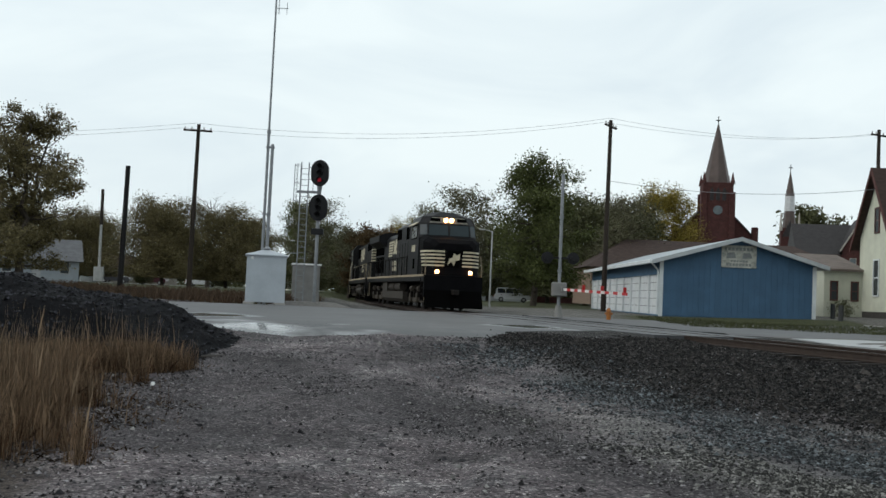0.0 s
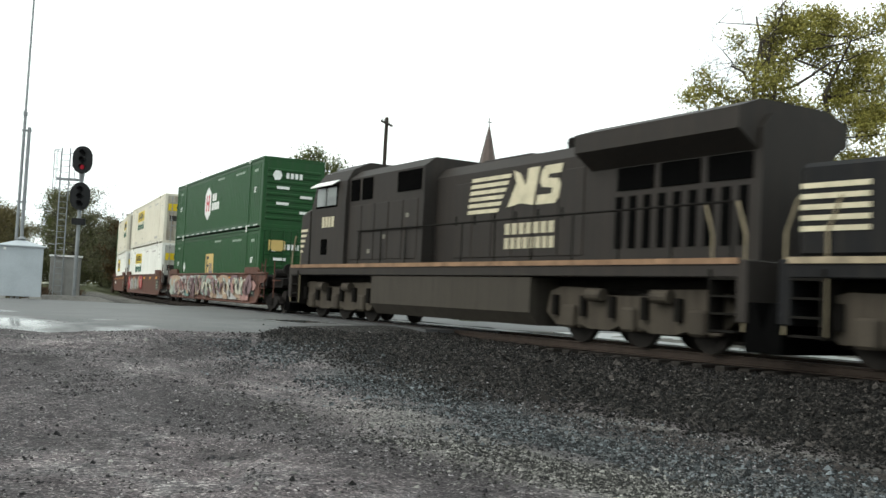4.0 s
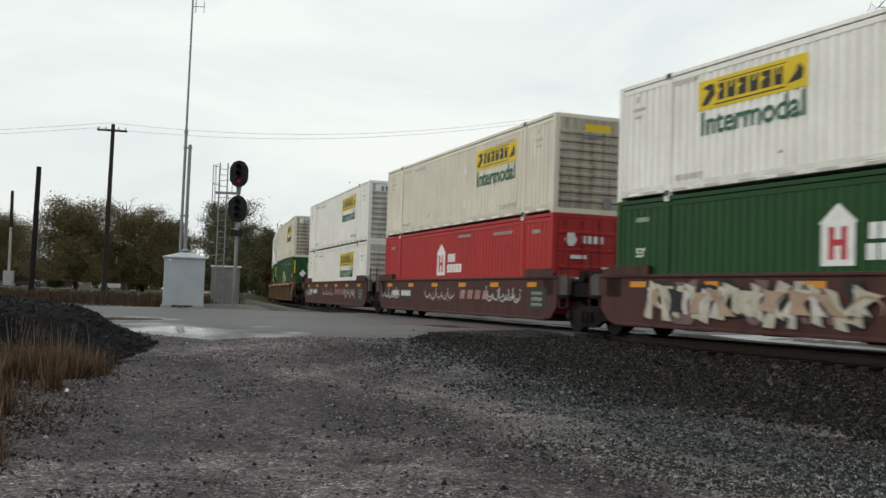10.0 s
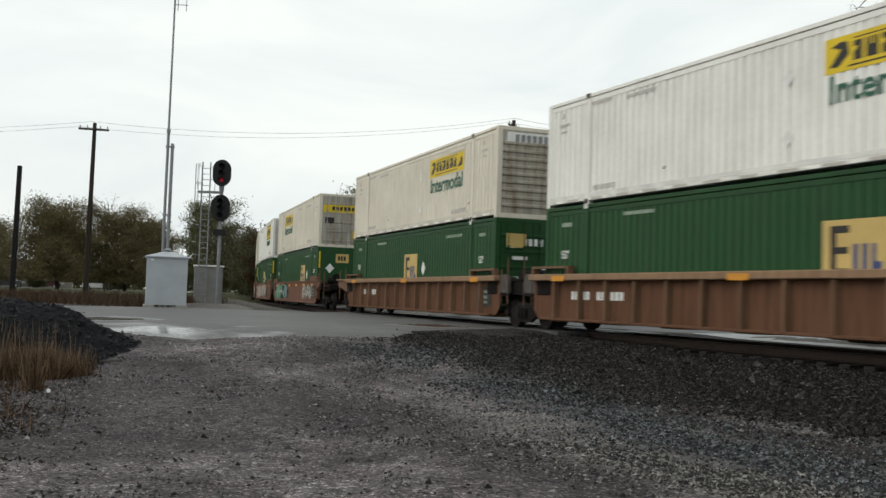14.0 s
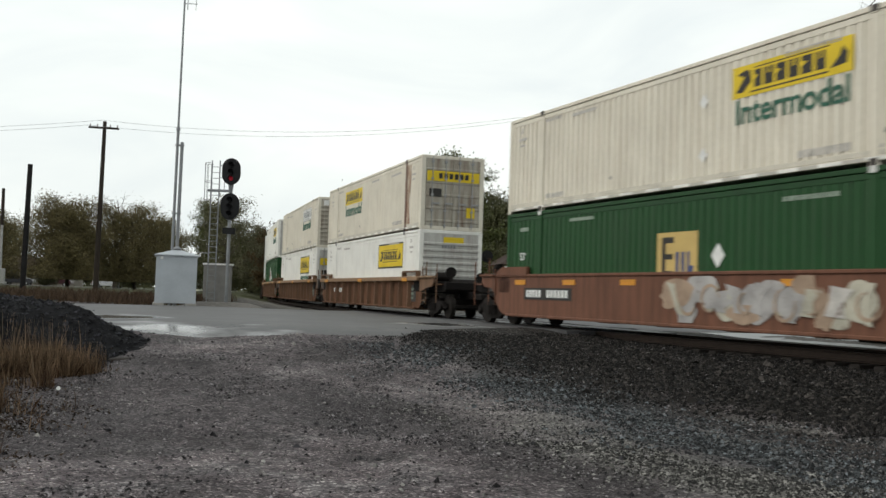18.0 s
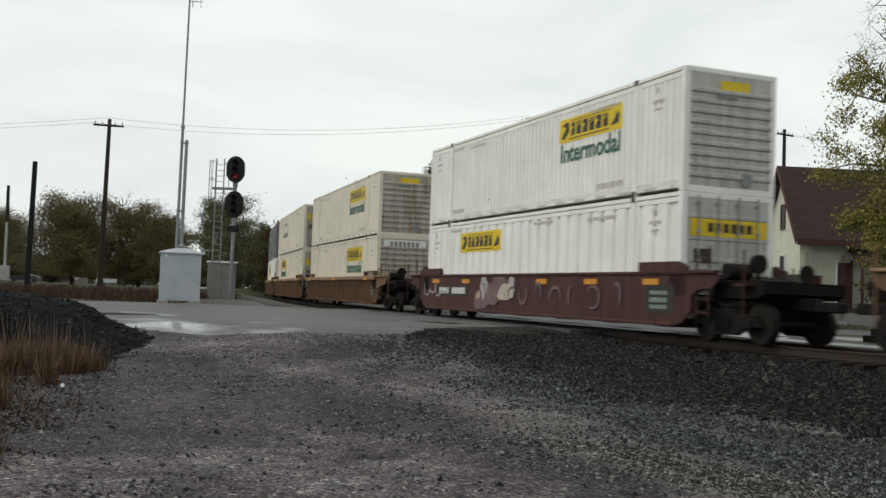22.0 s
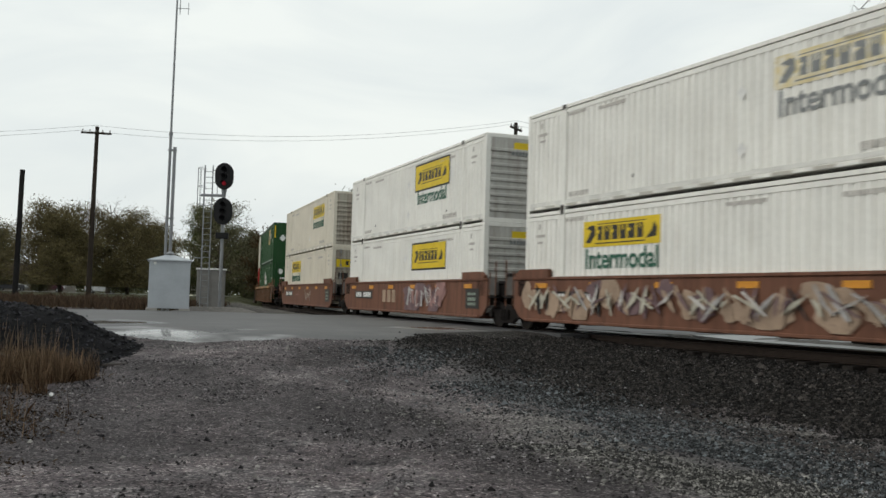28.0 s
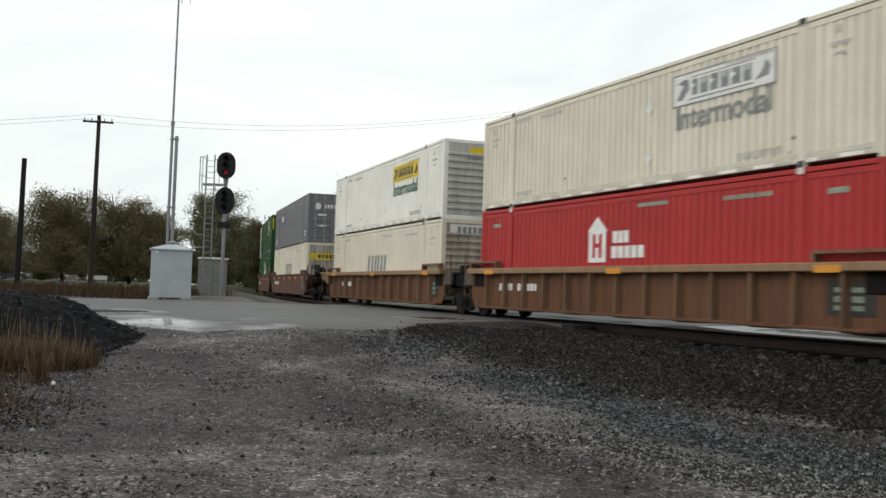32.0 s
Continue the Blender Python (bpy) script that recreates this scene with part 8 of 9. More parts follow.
def build_poles():
    wood = mat("pole_timber", (0.030, 0.023, 0.018), 0.85, vary=0.4, scale=3, stretch=(4, 4, 0.3))
    grey = mat("pale_pole_steel", (0.34, 0.34, 0.33), 0.5, 0.3, vary=0.2)
    glass = mat("insulator_porcelain", (0.25, 0.24, 0.23), 0.3)

    def utility(x, y, top, arm_turn, lean=0.0, r=0.16, arms=1):
        z = ground_z(x, y)
        p = thing("utility_pole", "dark creosoted wooden utility pole with a crossarm", "utility pole", "utility poles along the street", m=pose(x, y, z, 0, lean, 0))
        bm = bmesh.new()
        add_tube(bm, (0, 0, -0.2), (0, 0, top - z), r * 1.15, r * 0.75, 12)
        part("shaft", bm, wood, p)
        for a in range(arms):
            h = top - z - 0.45 - 0.9 * a
            arm = part("crossarm", boxes("crossarm", wood, ((-0.95, -0.06, h - 0.06), (0.95, 0.06, h + 0.06)), bevel=0.01), None, p, at=pose(0, -0.15, 0, 0, 0, arm_turn))
            for k in (-0.85, -0.4, 0.4, 0.85):
                bm = bmesh.new()
                add_tube(bm, (k, 0, h + 0.06), (k, 0, h + 0.24), 0.045, 0.03, 8)
                part("insulator", bm, glass, arm)
        return p
    utility(-19.5, 65.3, 12.3, 8, 0.4)
    utility(8.15, 66.4, 13.8, 60, 0.3)
    utility(29.8, 76.2, 15.6, 30, 0.0, 0.17)
    p = thing("timber_post", "thick black timber pole with no wires", "pole", m=pose(-21.9, 59.2, ground_z(-21.9, 59.2), 0, 0.6, 0))
    bm = bmesh.new()
    add_tube(bm, (0, 0, -0.2), (0, 0, 7.6), 0.17, 0.14, 12)
    part("shaft", bm, mat("pole_black", (0.012, 0.011, 0.011), 0.8, vary=0.3), p)
    p = thing("street_pole", "slim pole with a pale sleeved foot and meter box", "pole", m=pose(-29.0, 73.9, ground_z(-29.0, 73.9), 0, -0.6, 0))
    bm = bmesh.new()
    add_tube(bm, (0, 0, 4.6), (0, 0, 7.3), 0.13, 0.11, 10)
    part("shaft", bm, wood, p)
    bm = bmesh.new()
    add_tube(bm, (0, 0, 0), (0, 0, 4.6), 0.10, 0.09, 10)
    part("sleeve", bm, grey, p)
    part("meter_box", boxes("meter_box", grey, ((-0.35, -0.2, 0.3), (0.35, 0.1, 1.4)), bevel=0.02), None, p)
    p = thing("street_lamp", "slim grey street lamp beside the far road", "street lamp", m=pose(0.6, 70.1, ground_z(0.6, 70.1)))
    bm = bmesh.new()
    add_tube(bm, (0, 0, 0), (0, 0, 5.4), 0.07, 0.05, 10)
    part("post", bm, grey, p)
    bm = bmesh.new()
    add_tube(bm, (0, 0, 5.35), (-0.6, 0, 5.5), 0.03, sides=8)
    part("arm", bm, grey, p)
    part("lamp_head", boxes("lamp_head", grey, ((-0.95, -0.1, 5.44), (-0.55, 0.1, 5.54)), bevel=0.02), None, p)
    wire = mat("dull_wire", (0.20, 0.205, 0.21), 0.6)

    def span(a, b, sag, r=0.006):
        bm = bmesh.new()
        a, b = Vector(a), Vector(b)
        last = None
        side = (b - a).cross(Vector((0, 0, 1))).normalized() * r
        for k in range(17):
            t = k / 16
            q = a.lerp(b, t) - Vector((0, 0, sag * 4 * t * (1 - t)))
            ring = [bm.verts.new(q + o) for o in (side, Vector((0, 0, r)), -side, Vector((0, 0, -r)))]
            for i in range(4 if last else 0):
                bm.faces.new((last[i], last[(i + 1) % 4], ring[(i + 1) % 4], ring[i]))
            last = ring
        ob = part("overhead_wire", bm, wire)
        tagged(ob, "thin dull overhead wire slung between poles", "wire", "overhead wires")
    for o, z1, z2 in ((-0.85, 12.0, 13.5), (0.0, 12.35, 13.9)):
        span((-19.5 + o, 65.1, z1), (8.15 + o * 0.5, 66.2 + o * 0.8, z2), 0.9, 0.009)
        span((-19.5 + o, 65.1, z1), (-75 + o, 63.0, z1 - 0.6), 1.6, 0.009)
        span((8.15 + o * 0.5, 66.2 + o * 0.8, z2), (29.8 + o, 76.0, 15.2), 0.7, 0.009)
        span((29.8 + o, 76.0, 15.2), (75, 84, 15.4), 0.8, 0.009)
    span((8.2, 66.3, 9.7), (31.0, 62.5, 10.6), 1.1, 0.015)


# ---- buildings ----
def gable_boards(parent, width, wall, apex, face_y, board, material, x0=0.0):
    """Upright siding boards over a gable wall that faces -y."""
    n = int(round(width / board))
    w = width / n
    for k in range(n):
        a, b = x0 + k * w, x0 + (k + 1) * w
        za, zb = (wall + (apex - wall) * (1 - abs(2 * (v - x0) / width - 1)) for v in (a, b))
        zm = [] if not a < x0 + width / 2 < b else [(x0 + width / 2, apex)]
        bm = bmesh.new()
        add_prism(bm, [(a + 0.012, 0.0), (b - 0.012, 0.0), (b - 0.012, zb)] + zm + [(a + 0.012, za)], face_y - 0.018 - 0.004 * (k % 2), face_y)
        part("siding_board", bm, material, parent)


def build_garage():
    blue = mat("blue_siding_paint", (0.055, 0.110, 0.182), 0.55, vary=0.16, scale=1.2, each=0.05)
    white = mat("white_trim_paint", (0.62, 0.64, 0.64), 0.5, vary=0.12, scale=2)
    roofm = mat("pale_metal_roof", (0.30, 0.33, 0.35), 0.4, 0.4, vary=0.12, scale=1)
    dark = mat("painted_joint_shadow", (0.03, 0.03, 0.035), 0.8)
    g = thing("storage_building", "long blue storage building with white garage doors and trim", "building", m=pose(9.87, 55.42, 1.02, 0, 0, 2.2))
    W, L, H, A = 8.68, 25.0, 3.02, 4.30
    bm = bmesh.new()
    add_prism(bm, ((0.0, -0.6), (W, -0.6), (W, H), (W / 2, A), (0.0, H)), 0.0, 0.15)
    front = part("front_wall", bm, blue, g)
    gable_boards(front, W, H, A, 0.0, 0.31, blue)
    part("right_wall", boxes("right_wall", blue, ((W - 0.15, 0.15, -0.6), (W, L, H))), None, g)
    part("back_wall", boxes("back_wall", blue, ((0, L - 0.15, -0.6), (W, L, H))), None, g)
    left = part("left_wall", boxes("left_wall", blue, ((0.0, 0.15, 2.25), (0.15, L, H)), ((0.0, 0.15, -0.6), (0.15, L, 0.0))), None, g)
    n = 9
    for k in range(n):
        y0 = 0.25 + k * (L - 0.5) / n
        y1 = y0 + (L - 0.5) / n
        part("door_post", boxes("door_post", white, ((-0.03, y0 - 0.12, 0.0), (0.15, y0 + 0.12, 2.26)), bevel=0.008), None, left)
        d = part("garage_door", boxes("garage_door", white, ((0.08, y0 + 0.12, 0.0), (0.12, y1 - 0.12, 2.25))), None, g, "white roll-up door")
        for j in range(1, 5):
            # Thin dark strips paint the shadow line between the door's sections.
            part("door_groove", boxes("door_groove", dark, ((0.074, y0 + 0.14, j * 0.45 - 0.012), (0.08, y1 - 0.14, j * 0.45 + 0.012))), None, d)
    part("door_post", boxes("door_post", white, ((-0.03, L - 0.37, 0.0), (0.15, L - 0.13, 2.26))), None, left)
    for side in (0, 1):
        bm = bmesh.new()
        o, t = 0.55, 0.16
        rise = (A - H) / (W / 2)
        x0, x1 = (-o, W / 2) if not side else (W + o, W / 2)
        z0, z1 = H - o * rise, A
        add_prism(bm, ((x0, z0), (x1, z1), (x1, z1 + t), (x0, z0 + t)), -0.55, L + 0.4)
        part("roof_slope", bm, roofm, g)
        bm = bmesh.new()
        add_prism(bm, ((x0, z0 - 0.06), (x1, z1 - 0.06), (x1, z1 + t + 0.012), (x0, z0 + t + 0.012)), -0.60, -0.552)
        part("barge_board", bm, mat("dull_barge_paint", (0.40, 0.42, 0.43), 0.5, vary=0.15, scale=2), g)
    part("gutter", boxes("gutter", white, ((-0.68, -0.5, H - 0.2), (-0.54, L + 0.3, H + 0.02)), bevel=0.02), None, g)
    for x in (-0.03, W - 0.19):
        part("corner_trim", boxes("corner_trim", white, ((x, -0.045, -0.5), (x + 0.22, 0.0, H - 0.02)), bevel=0.006), None, g)
    dp = bmesh.new()
    add_tube(dp, (-0.6, -0.2, H - 0.1), (-0.12, -0.08, H - 0.55), 0.045, sides=8)
    add_tube(dp, (-0.12, -0.08, H - 0.55), (-0.12, -0.08, 0.1), 0.045, sides=8)
    part("downpipe", dp, white, g)
    s = part("sign_board", boxes("sign_board", mat("sign_face", (0.42, 0.41, 0.36), 0.6, vary=0.3, scale=3, second=(0.2, 0.22, 0.2), second_at=(0.5, 0.7)), ((3.38, -0.09, 2.78), (5.32, -0.035, 4.02)), bevel=0.01), None, g, "pale painted sign board")
    part("sign_bars", decal("sign_bars", SILVER, bars(0.15, 0.95, 1.8, 1.12, 8, 0.3) + bars(0.5, 0.32, 1.5, 0.42, 6, 0.3) + bars(0.25, 0.10, 1.7, 0.24, 8, 0.3) + [((0.25, 0.5), (0.8, 0.55), (0.7, 0.85), (0.3, 0.82)), ((1.15, 0.5), (1.7, 0.55), (1.6, 0.85), (1.2, 0.82))]), None, s, at=pose(3.38, -0.098, 2.78))
    pad = thing("kerb", "curved concrete kerb round the turf", "kerb", kind="structure")
    bm = bmesh.new()
    for k in range(12):
        a0, a1 = math.pi * 0.5 * k / 12 - 0.3, math.pi * 0.5 * (k + 1) / 12 - 0.3
        pts = [(19.0 + 1.6 * math.cos(a) * r, 46.5 + 4.5 * math.sin(a) * r) for a, r in ((a0, 1.0), (a1, 1.0), (a1, 1.12), (a0, 1.12))]
        add_prism(bm, pts, ground_z(19.5, 46.5) - 0.05, ground_z(19.5, 46.5) + 0.13, "z")
    part("kerb_stone", bm, mat("concrete", (0.3, 0.29, 0.27)), pad)
    for x, y in ((19.4, 54.2), (20.3, 58.0)):
        bol = bmesh.new()
        add_tube(bol, (0, 0, -0.1), (0, 0, 0.85), 0.13, sides=12)
        tagged(part("bollard", bol, mat("dark_bollard", (0.05, 0.05, 0.05), 0.7), at=pose(x, y, ground_z(x, y))), "short dark bollard beside the storage building", "bollard", "bollards")
    ties = thing("timber_stack", "stack of old dark railway sleepers beside the track", "sleepers")
    for k in range(6):
        part("sleeper", boxes("sleeper", MATS["creosoted_timber"], ((-1.3, -0.12, 0), (1.3, 0.12, 0.17)), bevel=0.015), None, ties, at=pose(0.12 * k, 0.27 * (k % 3), 0.175 * (k // 3), 0, 0, (k * 37) % 7 - 3))
    p, th = track(-17.5, 4.2)
    ties.matrix_basis = pose(p.x, p.y, ground_z(p.x, p.y), 0, 0, math.degrees(th) - 90)


def window(parent, x, y, z, w, h, frame_mat, glass_mat, facing="y"):
    """A framed sash window on a wall that faces -y (or -x)."""
    m = pose(x, y, z) if facing == "y" else pose(x, y, z, 0, 0, -90)
    f = part("window", boxes("window", frame_mat, ((-w / 2 - 0.08, -0.06, -0.08), (-w / 2, 0.02, h + 0.08)), ((w / 2, -0.06, -0.08), (w / 2 + 0.08, 0.02, h + 0.08)),
                             ((-w / 2, -0.06, h), (w / 2, 0.02, h + 0.08)), ((-w / 2, -0.08, -0.08), (w / 2, 0.02, 0.0)), ((-w / 2, -0.04, h / 2 - 0.03), (w / 2, 0.01, h / 2 + 0.03))), None, parent, at=m)
    for k in (0, 1):
        part("pane", boxes("pane", glass_mat, ((-w / 2, -0.02, k * h / 2), (w / 2, -0.005, (k + 1) * h / 2 - 0.0))), None, f)
    return f


def build_house():
    wall = mat("cream_clapboard", (0.50, 0.50, 0.40), 0.6, vary=0.12, scale=1.5, each=0.06)
    trim = mat("dark_red_trim", (0.075, 0.030, 0.025), 0.6, vary=0.2)
    shingle = mat("brown_shingles", (0.045, 0.030, 0.025), 0.85, vary=0.35, scale=2, stretch=(1, 1, 4), bump=0.4, bump_scale=20)
    glass = mat("house_glass", (0.035, 0.04, 0.042), 0.15, vary=0.1)
    pale = mat("white_trim_paint", (0.62, 0.64, 0.64))
    stone = mat("dark_foundation", (0.06, 0.055, 0.05), 0.85, vary=0.3)
    h = thing("gabled_house", "cream clapboard house with a steep brown roof", "house", m=pose(25.0, 61.0, 1.45, 0, 0, 2.2))
    W, L, E, A = 5.1, 11.0, 5.0, 9.2
    part("foundation", boxes("foundation", stone, ((0.05, 0.05, -0.5), (L, W - 0.05, 0.25))), None, h)
    bm = bmesh.new()
    add_prism(bm, ((0.0, 0.25), (W, 0.25), (W, E), (W / 2, A - 0.2), (0.0, E)), 0.0, 0.18, "x")
    part("gable_wall", bm, wall, h)
    part("front_wall", boxes("front_wall", wall, ((0.18, 0.0, 0.25), (0.75, 0.18, E)), ((0.75, 0.38, 0.25), (L, 0.56, E))), None, h)
    part("back_wall", boxes("back_wall", wall, ((0.18, W - 0.18, 0.25), (L, W, E))), None, h)
    bm = bmesh.new()
    add_prism(bm, ((0.0, 0.25), (W, 0.25), (W, E), (W / 2, A - 0.2), (0.0, E)), L, L + 0.18, "x")
    part("end_wall", bm, wall, h)
    for k in range(36):
        z = 0.30 + k * 0.13
        part("clapboard", boxes("clapboard", wall, ((0.76, 0.352, z), (L, 0.38, z + 0.118))), None, h)
    for s in (0, 1):
        rise = (A - E) / (W / 2)
        y0, y1 = (-0.45, W / 2) if not s else (W + 0.45, W / 2)
        z0 = E - 0.45 * rise
        bm = bmesh.new()
        add_prism(bm, ((y0, z0), (y1, A), (y1, A + 0.2), (y0, z0 + 0.2)), -0.45, L + 0.4, "x")
        part("roof_slope", bm, shingle, h)
        bm = bmesh.new()
        add_prism(bm, ((y0, z0 - 0.16), (y1, A - 0.16), (y1, A + 0.215), (y0, z0 + 0.215)), -0.52, -0.452, "x")
        part("barge_board", bm, trim, h)
    part("eave_board", boxes("eave_board", trim, ((-0.4, -0.50, E - 0.92), (L, -0.42, E - 0.62))), None, h)
    window(h, -0.005, W / 2, 5.3, 0.55, 1.5, trim, glass, "x")
    window(h, -0.005, W * 0.5, 1.3, 0.7, 2.2, pale, glass, "x")
    part("porch_door", boxes("porch_door", mat("brown_door", (0.06, 0.038, 0.028), 0.6), ((2.55, 0.28, 0.1), (3.45, 0.38, 3.1))), None, h, "dark brown door panel")
    for x in (2.45, 3.45):
        part("door_post", boxes("door_post", trim if x > 3 else pale, ((x, 0.22, 0.0), (x + 0.14, 0.38, 3.25)), bevel=0.01), None, h)
    part("step", boxes("step", stone, ((2.3, -0.5, -0.5), (3.8, 0.35, 0.1)), bevel=0.02), None, h)
    # porch roof and lower wing under the tree
    bm = bmesh.new()
    add_prism(bm, ((-1.2, 2.9), (0.38, 3.9), (0.38, 4.05), (-1.2, 3.05)), 3.3, 8.0, "x")
    part("porch_roof", bm, shingle, h)
    for x in (3.5, 7.7):
        part("porch_post", boxes("porch_post", trim, ((x, -1.1, -0.4), (x + 0.14, -0.96, 2.95)), bevel=0.01), None, h)
    e = thing("house_wing", "low cream clapboard wing with a shallow roof", "house", m=pose(22.35, 65.6, 1.55, 0, 0, 2.2))
    part("wall", boxes("wall", wall, ((0, 0, -0.4), (2.6, 0.18, 2.75)), ((0, 0.18, -0.4), (0.18, 4.5, 2.75)), ((0.18, 4.32, -0.4), (2.6, 4.5, 2.75))), None, e)
    bm = bmesh.new()
    add_prism(bm, ((-0.3, 2.7), (4.8, 3.9), (4.8, 4.05), (-0.3, 2.85)), -0.3, 2.7, "x")
    part("roof", bm, mat("grey_brown_roof", (0.13, 0.105, 0.09), 0.85, vary=0.25, scale=2), e)
    for x in (0.65, 2.0):
        window(e, x, -0.005, 0.85, 0.36, 1.15, trim, glass)
    bush = tree(71, 1.1, 0.7, "dark", 1500, 0.05, bole=0.1, limbs=12, clump=0.10, label="small dark shrub beside the house wall")
    bush["category"] = "shrub"
    plant(bush, 23.2, 64.6)
    again(bush, 29.9, 59.6, 90, 2.2)


def brick_mat():
    return mat("red_brick", (0.068, 0.026, 0.023), 0.85, vary=0.3, scale=1.5, second=(0.05, 0.022, 0.02), second_at=(0.45, 0.65))


def build_churches():
    brick, slate = brick_mat(), mat("dark_slate", (0.032, 0.029, 0.029), 0.7, vary=0.25, scale=1.5)
    copper = mat("brown_spire_metal", (0.085, 0.065, 0.058), 0.5, 0.3, vary=0.2, scale=0.8)
    glass = mat("church_glass", (0.12, 0.14, 0.15), 0.25, vary=0.2)
    stone = mat("pale_stone_trim", (0.34, 0.31, 0.27), 0.8, vary=0.2)
    iron = mat("truck_iron", (0, 0, 0))
    c = thing("church", "red brick church with a tall pointed spire", "church", m=pose(38.6, 166.6, 1.5, 0, 0, -6))
    part("tower", boxes("tower", brick, ((-2.45, -2.4, -0.5), (2.45, 2.4, 20.6)), bevel=0.05), None, c)
    for x in (-2.3, 2.3):
        for y in (-2.3, 2.3):
            part("buttress", boxes("buttress", brick, ((x - 0.45, y - 0.45, -0.5), (x + 0.45, y + 0.45, 19.0)), bevel=0.05), None, c)
            bm = bmesh.new()
            add_tube(bm, (x, y, 20.4), (x, y, 22.3), 0.42, 0.05, 4)
            part("pinnacle", bm, brick, c)
    bm = bmesh.new()
    add_tube(bm, (0, 0, 20.6), (0, 0, 30.6), 2.25, 0.12, 8)
    part("spire", bm, copper, c)
    bm = bmesh.new()
    add_box(bm, (-0.07, -0.07, 30.4), (0.07, 0.07, 32.0))
    add_box(bm, (-0.42, -0.07, 31.25), (0.42, 0.07, 31.4))
    part("cross", bm, iron, c)
    bm = bmesh.new()
    add_tube(bm, (0, -2.46, 16.0), (0, -2.40, 16.0), 0.75, sides=20)
    part("round_window", bm, glass, c)
    for x in (-1.0, 0.0, 1.0):
        bm = bmesh.new()
        add_prism(bm, ((x - 0.32, 17.6), (x + 0.32, 17.6), (x + 0.32, 19.2), (x, 19.8), (x - 0.32, 19.2)), -2.45, -2.40)
        part("belfry_louvre", bm, slate, c)
    bm = bmesh.new()
    add_prism(bm, ((-6.6, -0.5), (6.6, -0.5), (6.6, 11.6), (0, 18.4), (-6.6, 11.6)), 1.2, 26)
    part("nave", bm, brick, c)
    for s in (-1, 1):
        bm = bmesh.new()
        add_prism(bm, ((s * 7.1, 11.1), (0, 18.45), (0, 18.75), (s * 7.1, 11.4)), 1.0, 26.3)
        part("nave_roof", bm, slate, c)
        part("corner_turret", boxes("corner_turret", brick, ((s * 6.6 - 0.5, 0.9, -0.5), (s * 6.6 + 0.5, 1.9, 13.6)), bevel=0.05), None, c)
        bm = bmesh.new()
        add_prism(bm, ((s * 4.4 - 0.6, 3.5), (s * 4.4 + 0.6, 3.5), (s * 4.4 + 0.6, 8.2), (s * 4.4, 9.6), (s * 4.4 - 0.6, 8.2)), 1.16, 1.2)
        part("lancet_window", bm, glass, c)
    d = thing("small_church", "far brick church with a white belfry and thin spire", "church", m=pose(67.9, 222.8, 1.5, 0, 0, -12))
    part("tower", boxes("tower", brick, ((-1.9, -1.9, -0.5), (1.9, 1.9, 18.2)), bevel=0.05), None, d)
    for x in (-1.9, 1.9):
        bm = bmesh.new()
        add_tube(bm, (x, -1.9, 17.5), (x, -1.9, 21.5), 0.4, 0.12, 6)
        part("pinnacle", bm, stone, d)
    bm = bmesh.new()
    add_prism(bm, ((-1.6, 16.2), (1.6, 16.2), (0, 19.8)), -2.0, 2.0)
    part("tower_gable", bm, slate, d)
    bm = bmesh.new()
    add_tube(bm, (0, 0, 18.0), (0, 0, 22.0), 1.5, 1.1, 8)
    part("belfry_base", bm, copper, d)
    bm = bmesh.new()
    add_tube(bm, (0, 0, 22.0), (0, 0, 25.4), 1.15, 1.0, 8)
    part("belfry", bm, mat("belfry_white", (0.5, 0.5, 0.5), 0.6, vary=0.2), d)
    bm = bmesh.new()
    add_tube(bm, (0, 0, 25.4), (0, 0, 31.0), 1.0, 0.06, 8)
    part("spire", bm, copper, d)
    bm = bmesh.new()
    add_box(bm, (-0.07, -0.07, 31.0), (0.07, 0.07, 32.6))
    add_box(bm, (-0.4, -0.07, 31.7), (0.4, 0.07, 31.9))
    part("cross", bm, iron, d)
    bm = bmesh.new()
    add_prism(bm, ((-0.9, 4), (0.9, 4), (0.9, 11.5), (0, 13.4), (-0.9, 11.5)), -1.95, -1.9)
    part("lancet_window", bm, glass, d)
    f = thing("church_hall", "far red brick hall with a steep dark roof", "building", m=pose(68.5, 202.0, 1.5, 0, 0, -10))
    part("wall", boxes("wall", brick, ((-5.0, 0, -0.5), (9.0, 14, 12.0)), bevel=0.05), None, f)
    bm = bmesh.new()
    add_prism(bm, ((-0.6, 11.6), (14.6, 11.6), (7.0, 18.2)), -5.4, 7.0, "x")
    part("main_roof", bm, slate, f)
    bm = bmesh.new()
    add_prism(bm, ((3.4, -0.5), (10.2, -0.5), (10.2, 12.6), (6.8, 18.4), (3.4, 12.6)), -1.4, 4.0)
    part("cross_gable", bm, brick, f)
    for s in (-1, 1):
        bm = bmesh.new()
        add_prism(bm, ((6.8 + s * 3.9, 12.0), (6.8, 18.6), (6.8, 19.0), (6.8 + s * 3.9, 12.4)), -1.8, 6.0)
        part("gable_roof", bm, slate, f)
        bm = bmesh.new()
        add_prism(bm, ((6.8 + s * 3.95, 11.9), (6.8, 18.5), (6.8, 19.05), (6.8 + s * 3.95, 12.45)), -1.95, -1.8)
        part("gable_trim", bm, stone, f)
    for x, z in ((-3.2, 7.0), (-0.6, 7.0), (2.0, 7.0), (5.4, 8.6), (8.0, 8.6)):
        yy = -0.02 if x < 3 else -1.42
        window(f, x, yy, z, 1.1, 2.2, stone, glass)
